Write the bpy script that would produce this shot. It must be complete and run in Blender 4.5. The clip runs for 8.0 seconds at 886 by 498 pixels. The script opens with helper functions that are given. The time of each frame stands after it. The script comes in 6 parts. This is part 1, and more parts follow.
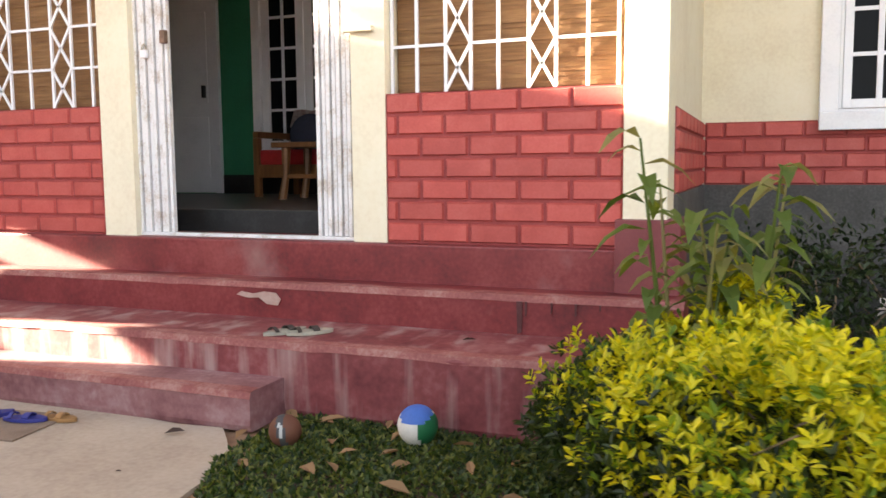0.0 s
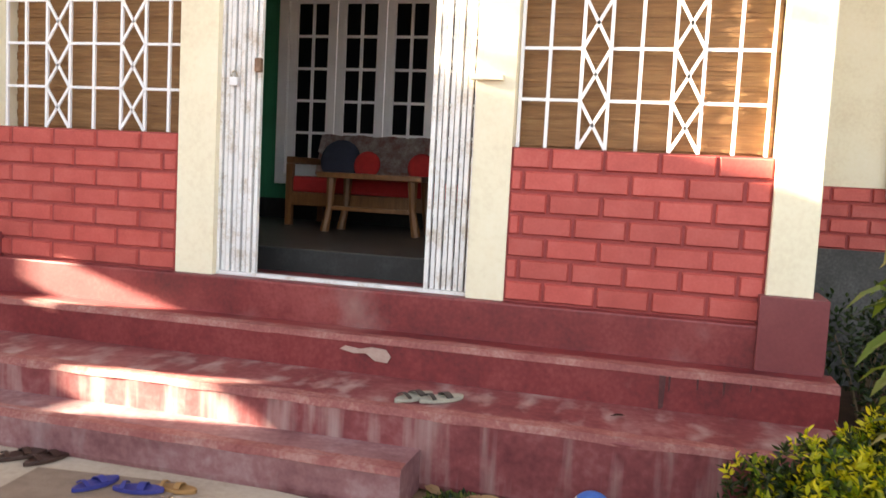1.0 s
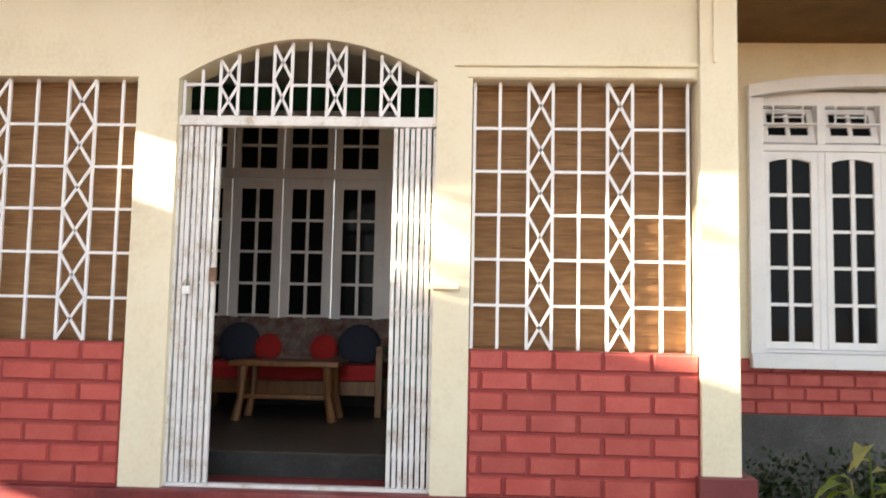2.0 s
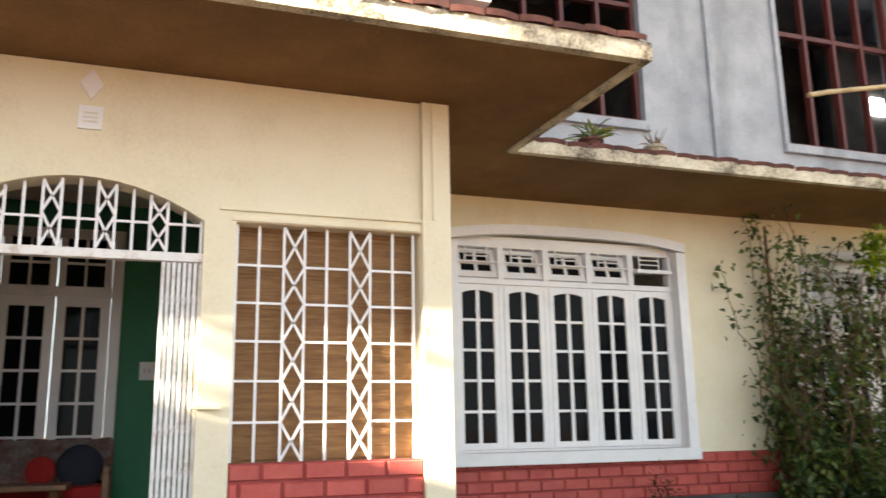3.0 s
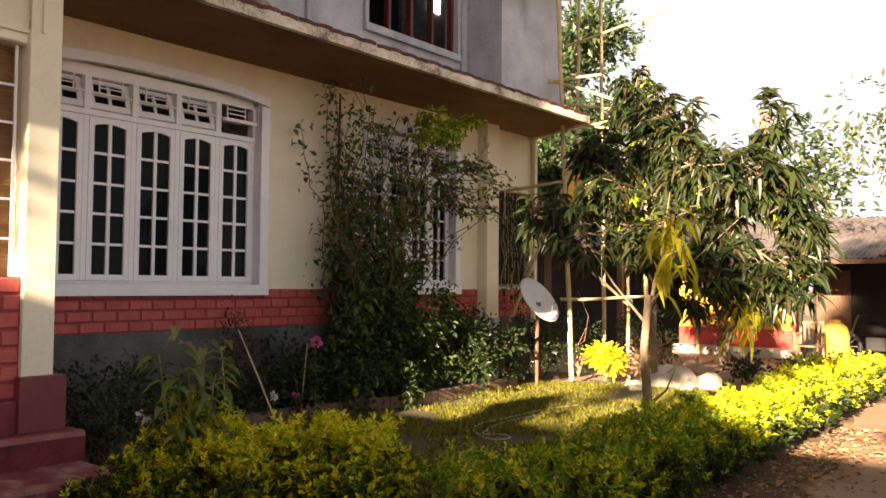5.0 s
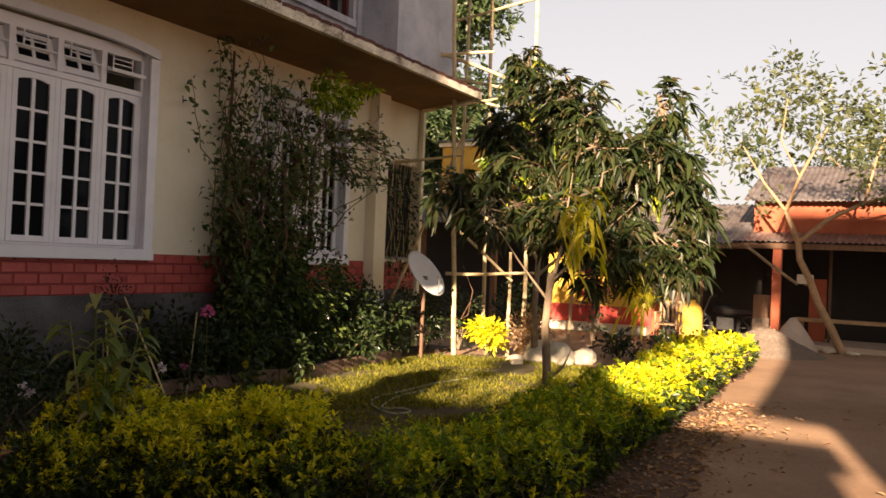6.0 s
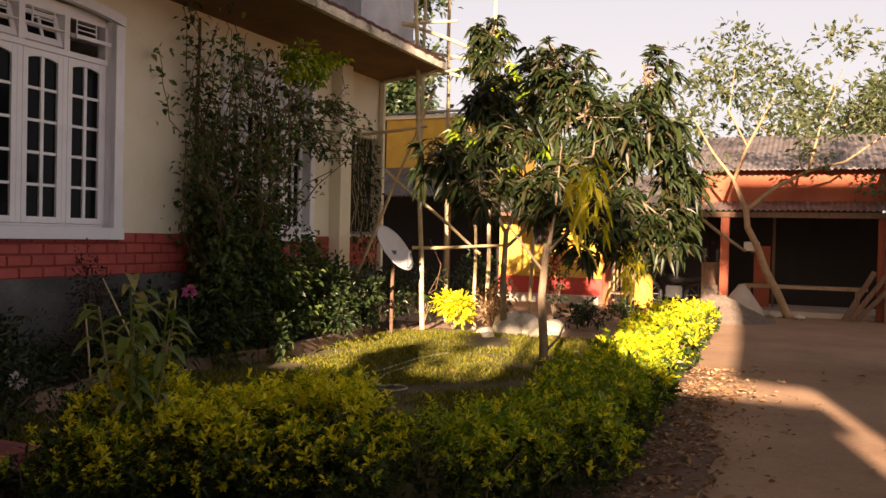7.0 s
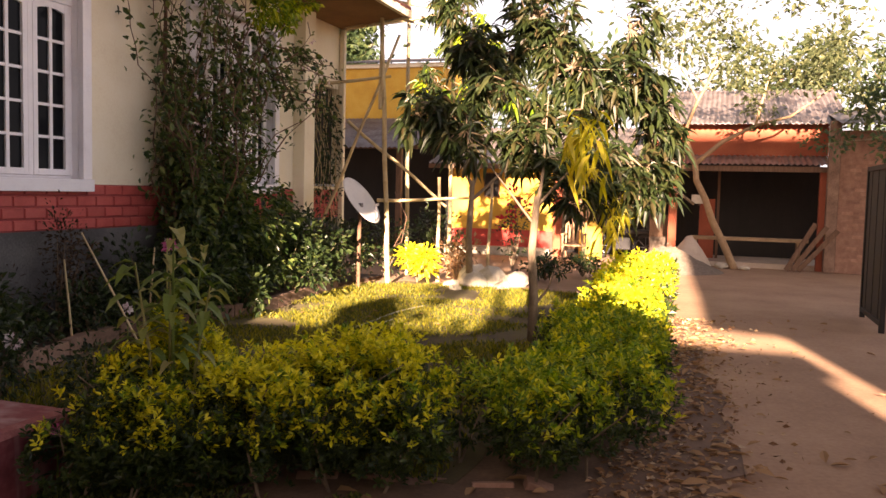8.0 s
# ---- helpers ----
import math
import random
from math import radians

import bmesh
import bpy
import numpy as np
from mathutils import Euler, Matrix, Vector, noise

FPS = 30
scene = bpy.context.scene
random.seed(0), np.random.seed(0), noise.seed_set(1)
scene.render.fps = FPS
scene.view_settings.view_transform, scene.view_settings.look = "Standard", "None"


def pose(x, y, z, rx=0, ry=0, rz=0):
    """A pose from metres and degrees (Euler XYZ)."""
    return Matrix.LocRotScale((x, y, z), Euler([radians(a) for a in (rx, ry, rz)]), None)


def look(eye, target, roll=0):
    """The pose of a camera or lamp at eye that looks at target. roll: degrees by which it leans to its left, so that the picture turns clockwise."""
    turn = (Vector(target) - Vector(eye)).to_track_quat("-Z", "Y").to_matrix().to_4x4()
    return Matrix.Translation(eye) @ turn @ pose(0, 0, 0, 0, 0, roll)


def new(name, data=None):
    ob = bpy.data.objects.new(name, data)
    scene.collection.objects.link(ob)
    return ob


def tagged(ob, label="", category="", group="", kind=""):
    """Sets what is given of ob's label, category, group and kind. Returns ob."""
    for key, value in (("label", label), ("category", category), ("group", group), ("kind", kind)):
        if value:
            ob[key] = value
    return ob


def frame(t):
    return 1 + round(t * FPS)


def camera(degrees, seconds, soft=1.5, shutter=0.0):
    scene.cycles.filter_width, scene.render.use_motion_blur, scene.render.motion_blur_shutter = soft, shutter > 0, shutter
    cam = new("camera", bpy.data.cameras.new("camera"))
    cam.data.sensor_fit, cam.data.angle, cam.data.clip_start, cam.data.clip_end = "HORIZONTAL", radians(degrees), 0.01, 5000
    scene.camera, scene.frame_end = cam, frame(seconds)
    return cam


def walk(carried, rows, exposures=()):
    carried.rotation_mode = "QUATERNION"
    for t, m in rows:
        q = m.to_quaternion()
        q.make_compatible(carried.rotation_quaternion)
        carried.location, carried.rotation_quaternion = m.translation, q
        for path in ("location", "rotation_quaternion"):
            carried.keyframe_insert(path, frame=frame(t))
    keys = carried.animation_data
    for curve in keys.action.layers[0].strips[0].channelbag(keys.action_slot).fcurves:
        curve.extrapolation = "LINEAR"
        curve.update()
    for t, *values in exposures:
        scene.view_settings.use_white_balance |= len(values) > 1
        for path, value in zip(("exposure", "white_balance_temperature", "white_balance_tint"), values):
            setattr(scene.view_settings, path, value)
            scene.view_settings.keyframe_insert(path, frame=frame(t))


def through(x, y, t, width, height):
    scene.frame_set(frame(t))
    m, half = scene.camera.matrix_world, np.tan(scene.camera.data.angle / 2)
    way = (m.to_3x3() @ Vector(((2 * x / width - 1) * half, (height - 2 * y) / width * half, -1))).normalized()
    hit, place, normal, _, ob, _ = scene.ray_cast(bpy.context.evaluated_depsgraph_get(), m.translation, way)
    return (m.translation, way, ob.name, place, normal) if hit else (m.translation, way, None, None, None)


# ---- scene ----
cam = camera(56.2, 8.0, shutter=0.2)
PATH = [
    (0, (0.663, -4.258, 1.213), (-0.056, -2.402, 1.012), -0.5),
    (0.5, (0.061, -4.294, 1.264), (-0.555, -2.406, 1.025), 2.3),
    (1, (-0.476, -4.393, 1.436), (-1.0, -2.47, 1.261), 3.0),
    (1.4, (-0.816, -4.468, 1.572), (-1.204, -2.508, 1.496), 2.2),
    (1.5, (-0.905, -4.511, 1.6), (-1.251, -2.542, 1.569), 2.0),
    (1.7, (-1.06, -4.63, 1.68), (-1.314, -2.647, 1.731), 1.6),
    (2.8, (-1.745, -5.457, 1.833), (-1.249, -3.564, 2.246), -0.4),
    (3, (-1.858, -5.623, 1.813), (-1.195, -3.784, 2.235), -1.0),
    (3.5, (-2.134, -5.778, 1.781), (-1.088, -4.108, 2.126), -2.4),
    (3.7, (-2.23, -5.795, 1.783), (-1.063, -4.198, 2.074), -2.5),
    (4, (-2.306, -5.898, 1.713), (-1.019, -4.383, 1.932), -2.9),
    (4.5, (-2.456, -5.921, 1.626), (-1.018, -4.538, 1.766), -1.8),
    (4.7, (-2.533, -5.904, 1.605), (-1.047, -4.569, 1.714), -0.8),
    (5.8, (-2.67, -5.354, 1.568), (-0.956, -4.324, 1.614), 2.4),
    (6, (-2.783, -5.285, 1.584), (-1.032, -4.318, 1.61), 2.4),
    (6.5, (-2.832, -4.92, 1.566), (-1.024, -4.064, 1.552), 2.3),
    (7, (-2.939, -4.564, 1.544), (-1.106, -3.766, 1.515), 1.3),
    (7.5, (-3.005, -4.261, 1.52), (-1.139, -3.546, 1.439), 0.7),
    (8, (-3.09, -3.92, 1.529), (-1.195, -3.295, 1.39), 1.4),
]
EXPOSURES = [(0.0, 4.35, 6500, 17), (0.5, 4.5, 6500, 16), (1.0, 4.3, 6500, 15), (1.5, 4.08, 6500, 14), (3.0, 3.92, 6300, 11), (4.0, 3.15, 6600, 18), (4.5, 3.05, 6800, 21), (6.0, 2.2, 7200, 27), (6.5, 2.3, 7200, 30), (7.0, 2.22, 7200, 31), (7.5, 2.45, 7100, 34), (8.0, 3.08, 7100, 36)]
walk(cam, [(t, look(eye, target, roll)) for t, eye, target, roll in PATH], EXPOSURES)

# ---- light ----
SUN_AZ = (-0.976, -0.216)        # towards the sun, in plan: low evening sun behind the viewer
SUN_EL = 16.0
world = bpy.data.worlds.new("sky")
world.use_nodes = True
scene.world = world
wn = world.node_tree.nodes
sky = wn.new("ShaderNodeTexSky")
sky.sky_type, sky.sun_disc = "NISHITA", False
sky.sun_elevation = radians(SUN_EL)
sky.sun_rotation = math.atan2(SUN_AZ[0], SUN_AZ[1])
sky.dust_density, sky.air_density = 5.0, 1.0
wn["Background"].inputs["Strength"].default_value = 0.05
haze = wn.new("ShaderNodeMix")            # thin white evening haze over the blue
haze.data_type = "RGBA"
haze.inputs["Factor"].default_value = 0.8
lift = wn.new("ShaderNodeTexGradient")    # the haze is thick at the horizon and thins upwards
lift.texture_mapping.mapping_x = "Z"
veil = wn.new("ShaderNodeValToRGB")
veil.color_ramp.elements[0].color = (4.3, 4.65, 4.5, 1)
veil.color_ramp.elements[1].position, veil.color_ramp.elements[1].color = 0.8, (0.48, 0.52, 0.60, 1)
veil.color_ramp.elements.new(0.3).color = (3.4, 3.7, 3.6, 1)
world.node_tree.links.new(lift.outputs["Fac"], veil.inputs["Fac"])
world.node_tree.links.new(veil.outputs["Color"], haze.inputs[7])
world.node_tree.links.new(sky.outputs[0], haze.inputs[6])
world.node_tree.links.new(haze.outputs[2], wn["Background"].inputs["Color"])
sun = new("sun", bpy.data.lights.new("sun", "SUN"))
sun.data.energy, sun.data.angle, sun.data.color = 5.0, radians(0.6), (1.0, 0.85, 0.60)
ce = math.cos(radians(SUN_EL))
sun.matrix_world = look((SUN_AZ[0] * ce * 30, SUN_AZ[1] * ce * 30, math.sin(radians(SUN_EL)) * 30), (0, 0, 0))

# ---- materials ----
def rgb(h):
    h = h.lstrip("#")
    c = [int(h[i:i + 2], 16) / 255 for i in (0, 2, 4)]
    return tuple(((v / 12.92) if v <= 0.04045 else ((v + 0.055) / 1.055) ** 2.4) for v in c) + (1.0,)


def mat(name, base, dark=None, light=None, rough=0.8, metal=0.0, scale=6.0, fine=60.0, bump=0.15, spread=0.5, vary=0.0, stretch=(1, 1, 1), streak=None):
    """A surface with broad stains, fine grain and relief. base, dark, light: linear colours."""
    m = bpy.data.materials.new(name)
    m.use_nodes = True
    n, l = m.node_tree.nodes, m.node_tree.links
    b = n["Principled BSDF"]
    b.inputs["Roughness"].default_value, b.inputs["Metallic"].default_value = rough, metal
    dark = dark or tuple(c * 0.6 for c in base[:3])
    light = light or tuple(min(1, c * 1.2 + 0.02) for c in base[:3])
    co = n.new("ShaderNodeTexCoord")
    mp = n.new("ShaderNodeMapping")
    geo = n.new("ShaderNodeNewGeometry")
    l.new(geo.outputs["Position"], mp.inputs["Vector"])
    mp.inputs["Scale"].default_value = stretch
    big, small = n.new("ShaderNodeTexNoise"), n.new("ShaderNodeTexNoise")
    big.inputs["Scale"].default_value, big.inputs["Detail"].default_value, big.inputs["Roughness"].default_value = scale, 8, 0.65
    small.inputs["Scale"].default_value, small.inputs["Detail"].default_value = fine, 4
    l.new(mp.outputs[0], big.inputs["Vector"]), l.new(mp.outputs[0], small.inputs["Vector"])
    ramp = n.new("ShaderNodeValToRGB")
    e = ramp.color_ramp.elements
    e[0].position, e[0].color = 0.5 - spread * 0.45, (*dark[:3], 1)
    e[1].position, e[1].color = 0.5 + spread * 0.45, (*light[:3], 1)
    mid = ramp.color_ramp.elements.new(0.5)
    mid.color = (*base[:3], 1)
    add = n.new("ShaderNodeMix")
    add.data_type = "FLOAT"
    add.inputs["Factor"].default_value = 0.3
    l.new(big.outputs["Fac"], add.inputs[2]), l.new(small.outputs["Fac"], add.inputs[3])
    l.new(add.outputs[0], ramp.inputs["Fac"])
    out = ramp.outputs["Color"]
    if streak:
        sm = n.new("ShaderNodeMapping")
        sm.inputs["Scale"].default_value = streak[1]
        l.new(geo.outputs["Position"], sm.inputs["Vector"])
        sn = n.new("ShaderNodeTexNoise")
        sn.inputs["Scale"].default_value, sn.inputs["Detail"].default_value = 1.0, 6
        l.new(sm.outputs[0], sn.inputs["Vector"])
        sr = n.new("ShaderNodeValToRGB")
        sr.color_ramp.elements[0].position, sr.color_ramp.elements[1].position = streak[2], streak[3]
        l.new(sn.outputs["Fac"], sr.inputs["Fac"])
        mx = n.new("ShaderNodeMix")
        mx.data_type = "RGBA"
        l.new(sr.outputs["Color"], mx.inputs["Factor"]), l.new(out, mx.inputs[6])
        mx.inputs[7].default_value = (*streak[0][:3], 1)
        out = mx.outputs[2]
    if vary:
        oi, hs = n.new("ShaderNodeObjectInfo"), n.new("ShaderNodeHueSaturation")
        mr = n.new("ShaderNodeMapRange")
        mr.inputs["To Min"].default_value, mr.inputs["To Max"].default_value = 1 - vary, 1 + vary
        l.new(oi.outputs["Random"], mr.inputs["Value"]), l.new(mr.outputs[0], hs.inputs["Value"])
        l.new(out, hs.inputs["Color"])
        out = hs.outputs["Color"]
    l.new(out, b.inputs["Base Color"])
    bp = n.new("ShaderNodeBump")
    bp.inputs["Strength"].default_value, bp.inputs["Distance"].default_value = bump, 0.01
    l.new(add.outputs[0], bp.inputs["Height"]), l.new(bp.outputs[0], b.inputs["Normal"])
    return m


def leaf_mat(name, cols, through=0.45, rough=0.45):
    """Foliage: each leaf has its own tint, and light passes through it."""
    m = bpy.data.materials.new(name)
    m.use_nodes = True
    n, l = m.node_tree.nodes, m.node_tree.links
    b = n["Principled BSDF"]
    b.inputs["Roughness"].default_value = rough
    geo, ramp = n.new("ShaderNodeNewGeometry"), n.new("ShaderNodeValToRGB")
    els = ramp.color_ramp.elements
    for i, c in enumerate(cols):
        el = els[i] if i < 2 else els.new(1.0)
        el.color = (*c[:3], 1)
    for i in range(len(cols)):
        els[i].position = i / (len(cols) - 1)
    for i, c in enumerate(cols):
        els[i].color = (*c[:3], 1)
    l.new(geo.outputs["Random Per Island"], ramp.inputs["Fac"])
    l.new(ramp.outputs["Color"], b.inputs["Base Color"])
    tr, mix = n.new("ShaderNodeBsdfTranslucent"), n.new("ShaderNodeMixShader")
    hs = n.new("ShaderNodeHueSaturation")
    hs.inputs["Saturation"].default_value, hs.inputs["Value"].default_value = 1.15, 1.5
    l.new(ramp.outputs["Color"], hs.inputs["Color"]), l.new(hs.outputs["Color"], tr.inputs["Color"])
    mix.inputs[0].default_value = through
    l.new(b.outputs[0], mix.inputs[1]), l.new(tr.outputs[0], mix.inputs[2])
    l.new(mix.outputs[0], n["Material Output"].inputs["Surface"])
    return m


def glass_mat(name, tint=(0.008, 0.009, 0.011)):
    """Window glass in front of an unlit room: dark, glossy."""
    m = bpy.data.materials.new(name)
    m.use_nodes = True
    b = m.node_tree.nodes["Principled BSDF"]
    b.inputs["Base Color"].default_value = (*tint, 1)
    b.inputs["Roughness"].default_value = 0.06
    b.inputs["IOR"].default_value = 1.45
    b.inputs["Specular IOR Level"].default_value = 0.06
    return m


CREAM = mat("cream_limewash", (0.80, 0.735, 0.565), (0.66, 0.57, 0.41), (0.85, 0.80, 0.66), 0.85, scale=1.3, fine=40, bump=0.12, spread=0.55)
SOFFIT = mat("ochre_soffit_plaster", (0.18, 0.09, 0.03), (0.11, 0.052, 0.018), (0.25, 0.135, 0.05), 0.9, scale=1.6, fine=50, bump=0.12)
BRICKRED = mat("red_painted_brick", (0.46, 0.080, 0.066), (0.35, 0.050, 0.042), (0.54, 0.125, 0.105), 0.6, scale=5, fine=70, bump=0.12, vary=0.10)
# joints share the brick paint; their shadow lines are put in as darker red
JOINT = mat("shadowed_red_joint", (0.29, 0.052, 0.05), rough=0.8, scale=8, fine=70)
OXIDE = mat("red_oxide_cement", (0.19, 0.023, 0.026), (0.085, 0.010, 0.014), (0.27, 0.058, 0.056), 0.5, scale=2.3, fine=45, bump=0.25, spread=0.42,
            streak=((0.34, 0.20, 0.185), (2.6, 3.4, 2.2), 0.62, 0.90))
WORNOX = mat("worn_pale_red_cement", (0.22, 0.048, 0.052), (0.11, 0.016, 0.022), (0.33, 0.14, 0.135), 0.6, scale=2.6, fine=28, bump=0.25, spread=0.42,
             streak=((0.43, 0.30, 0.28), (9.0, 5.0, 0.9), 0.50, 0.76))
LOWOX = mat("worn_lilac_cement", (0.27, 0.125, 0.13), (0.15, 0.05, 0.056), (0.40, 0.27, 0.27), 0.7, scale=3.2, fine=26, bump=0.3, spread=0.4,
            streak=((0.46, 0.37, 0.37), (4.0, 4.0, 2.0), 0.55, 0.85))
MAROON = mat("maroon_paint", (0.18, 0.035, 0.04), (0.13, 0.025, 0.03), (0.22, 0.055, 0.055), 0.55, scale=4, fine=60)
WHITE = mat("white_gloss_paint", (0.83, 0.83, 0.87), (0.72, 0.72, 0.76), (0.87, 0.87, 0.90), 0.4, scale=4, fine=60, bump=0.05)
GATEWHITE = mat("worn_white_steel_paint", (0.76, 0.75, 0.76), (0.45, 0.36, 0.28), (0.84, 0.83, 0.84), 0.45, scale=9, fine=80, bump=0.1, spread=0.45)
CEMENT = mat("grey_cement_plaster", (0.40, 0.43, 0.48), (0.25, 0.27, 0.31), (0.55, 0.58, 0.62), 0.9, scale=1.8, fine=50, bump=0.2, spread=0.5,
             streak=((0.22, 0.235, 0.26), (1.6, 1.6, 0.5), 0.52, 0.72))
PLINTH = mat("dark_plinth_and_shade", (0.075, 0.073, 0.072), (0.025, 0.024, 0.023), (0.17, 0.165, 0.16), 0.9, scale=1.6, fine=50, bump=0.2)
FASCIA = mat("stained_white_fascia", (0.55, 0.49, 0.38), (0.13, 0.105, 0.075), (0.78, 0.73, 0.60), 0.85, scale=3.0, fine=50, bump=0.2, spread=0.26)
TILE = mat("weathered_clay_tile", (0.105, 0.036, 0.03), (0.04, 0.022, 0.02), (0.20, 0.085, 0.068), 0.8, scale=6, fine=60, bump=0.3, vary=0.25)
EARTH = mat("packed_earth", (0.32, 0.19, 0.11), (0.19, 0.10, 0.056), (0.43, 0.275, 0.165), 0.95, scale=0.9, fine=30, bump=0.35, spread=0.6)
SOIL = mat("dark_garden_soil", (0.062, 0.034, 0.019), (0.026, 0.014, 0.008), (0.12, 0.07, 0.04), 0.95, scale=3, fine=40, bump=0.6)
TRODDEN = mat("trodden_leafy_soil", (0.13, 0.073, 0.042), (0.06, 0.033, 0.02), (0.22, 0.13, 0.078), 0.95, scale=2.2, fine=40, bump=0.5, spread=0.5)
LAWN = mat("short_lawn_soil", (0.10, 0.075, 0.03), (0.055, 0.032, 0.018), (0.13, 0.12, 0.02), 0.95, scale=1.6, fine=60, bump=0.4)
CONCRETE = mat("pale_concrete_path", (0.46, 0.37, 0.29), (0.33, 0.25, 0.19), (0.55, 0.46, 0.37), 0.9, scale=2.0, fine=40, bump=0.2)
STONEK = mat("mossy_kerb_cement", (0.21, 0.125, 0.085), (0.09, 0.06, 0.04), (0.32, 0.21, 0.15), 0.9, scale=5, fine=40, bump=0.4)
BLIND = mat("bamboo_blind", (0.23, 0.115, 0.042), (0.11, 0.05, 0.018), (0.36, 0.21, 0.085), 0.7, scale=3.0, fine=40, bump=0.3, spread=0.5, stretch=(1.5, 1, 26))
BAMBOO = mat("pale_bamboo", (0.52, 0.40, 0.22), (0.34, 0.24, 0.12), (0.62, 0.52, 0.32), 0.55, scale=4, fine=30, bump=0.1, vary=0.15)
TRUNK = mat("tree_bark", (0.19, 0.135, 0.085), (0.10, 0.068, 0.04), (0.29, 0.22, 0.14), 0.9, scale=8, fine=40, bump=0.6, stretch=(3, 3, 1))
PALETRUNK = mat("pale_smooth_bark", (0.30, 0.19, 0.10), (0.18, 0.11, 0.06), (0.42, 0.29, 0.17), 0.8, scale=6, fine=40, bump=0.3)
WOOD = mat("brown_varnished_wood", (0.20, 0.085, 0.03), (0.12, 0.045, 0.018), (0.28, 0.13, 0.05), 0.4, scale=3, fine=30, bump=0.1, stretch=(8, 8, 1))
OLDWOOD = mat("weathered_timber", (0.14, 0.075, 0.043), (0.07, 0.038, 0.022), (0.21, 0.125, 0.075), 0.85, scale=4, fine=40, bump=0.3, stretch=(5, 5, 1))
REDWOOD = mat("dark_red_window_paint", (0.10, 0.022, 0.02), (0.06, 0.012, 0.012), (0.15, 0.04, 0.034), 0.5, scale=4, fine=40)
INNER = mat("interior_white_wall", (0.70, 0.67, 0.60), rough=0.85, scale=1.5, fine=40)
GREEN = mat("green_painted_wall", (0.03, 0.22, 0.11), (0.022, 0.17, 0.085), (0.04, 0.26, 0.135), 0.6, scale=2, fine=40)
FLOORIN = mat("polished_grey_cement_floor", (0.055, 0.048, 0.042), (0.03, 0.026, 0.023), (0.085, 0.075, 0.066), 0.4, scale=2, fine=40, bump=0.05)
BLACKP = mat("black_skirting_paint", (0.009, 0.009, 0.010), rough=0.6, scale=5, fine=50)
YELLOW = mat("yellow_limewash", (0.56, 0.33, 0.04), (0.42, 0.20, 0.03), (0.64, 0.42, 0.09), 0.85, scale=1.5, fine=40)
REDBAND = mat("red_dado_paint", (0.42, 0.045, 0.03), (0.30, 0.03, 0.02), (0.50, 0.08, 0.05), 0.75, scale=2.5, fine=40)
ORANGE = mat("orange_wall_paint", (0.32, 0.075, 0.032), (0.20, 0.045, 0.02), (0.40, 0.12, 0.055), 0.8, scale=1.5, fine=40)
TIN = mat("rusty_corrugated_tin", (0.17, 0.14, 0.13), (0.085, 0.05, 0.036), (0.28, 0.255, 0.24), 0.5, 0.35, scale=2.5, fine=40, bump=0.1, spread=0.4)
BRICKOLD = mat("old_bare_brick", (0.28, 0.15, 0.10), (0.18, 0.09, 0.06), (0.36, 0.22, 0.16), 0.9, scale=9, fine=50, bump=0.6, vary=0.2)
# dark boards; the same near-black also paints deep shade inside sheds and openings
DARK = mat("dark_boards_and_shade", (0.014, 0.011, 0.009), (0.008, 0.006, 0.005), (0.022, 0.017, 0.014), 0.8, scale=3, fine=30, stretch=(1, 1, 0.3))
SAND = mat("grey_gravel_heap", (0.16, 0.12, 0.09), (0.075, 0.055, 0.04), (0.26, 0.21, 0.16), 0.95, scale=18, fine=60, bump=0.9)
STONE = mat("pale_rubble_stone", (0.50, 0.44, 0.34), (0.32, 0.27, 0.20), (0.62, 0.56, 0.45), 0.9, scale=6, fine=50, bump=0.6, vary=0.2)
DISHGREY = mat("pale_grey_dish_metal", (0.62, 0.60, 0.58), (0.5, 0.48, 0.46), (0.68, 0.66, 0.64), 0.5, 0.1, scale=4, fine=60, bump=0.03)
GLASS = glass_mat("dark_window_glass")
HOSE = mat("pale_green_hose", (0.34, 0.34, 0.24), rough=0.5, scale=5)
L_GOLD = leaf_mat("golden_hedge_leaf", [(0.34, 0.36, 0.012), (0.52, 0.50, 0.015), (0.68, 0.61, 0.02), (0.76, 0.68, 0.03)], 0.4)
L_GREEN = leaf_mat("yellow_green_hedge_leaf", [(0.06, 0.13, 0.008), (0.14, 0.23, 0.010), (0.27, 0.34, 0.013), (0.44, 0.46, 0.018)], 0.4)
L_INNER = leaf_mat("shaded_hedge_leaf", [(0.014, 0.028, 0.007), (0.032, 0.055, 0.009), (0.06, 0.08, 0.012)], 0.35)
L_VINE = leaf_mat("vine_leaf", [(0.016, 0.036, 0.010), (0.042, 0.078, 0.020), (0.10, 0.145, 0.036), (0.18, 0.21, 0.06)], 0.35, 0.3)
L_DARK = leaf_mat("dark_shrub_leaf", [(0.008, 0.018, 0.006), (0.016, 0.032, 0.009), (0.032, 0.055, 0.015), (0.05, 0.07, 0.02)], 0.3, 0.4)
L_MANGO = leaf_mat("mango_leaf", [(0.010, 0.018, 0.007), (0.018, 0.032, 0.009), (0.030, 0.048, 0.012), (0.042, 0.055, 0.014), (0.06, 0.042, 0.018)], 0.3, 0.45)
L_YOUNG = leaf_mat("young_yellow_leaf", [(0.30, 0.30, 0.02), (0.48, 0.42, 0.03), (0.55, 0.46, 0.05)], 0.5, 0.35)
L_FAR = leaf_mat("distant_tree_leaf", [(0.03, 0.055, 0.024), (0.05, 0.085, 0.034), (0.10, 0.13, 0.045)], 0.4)
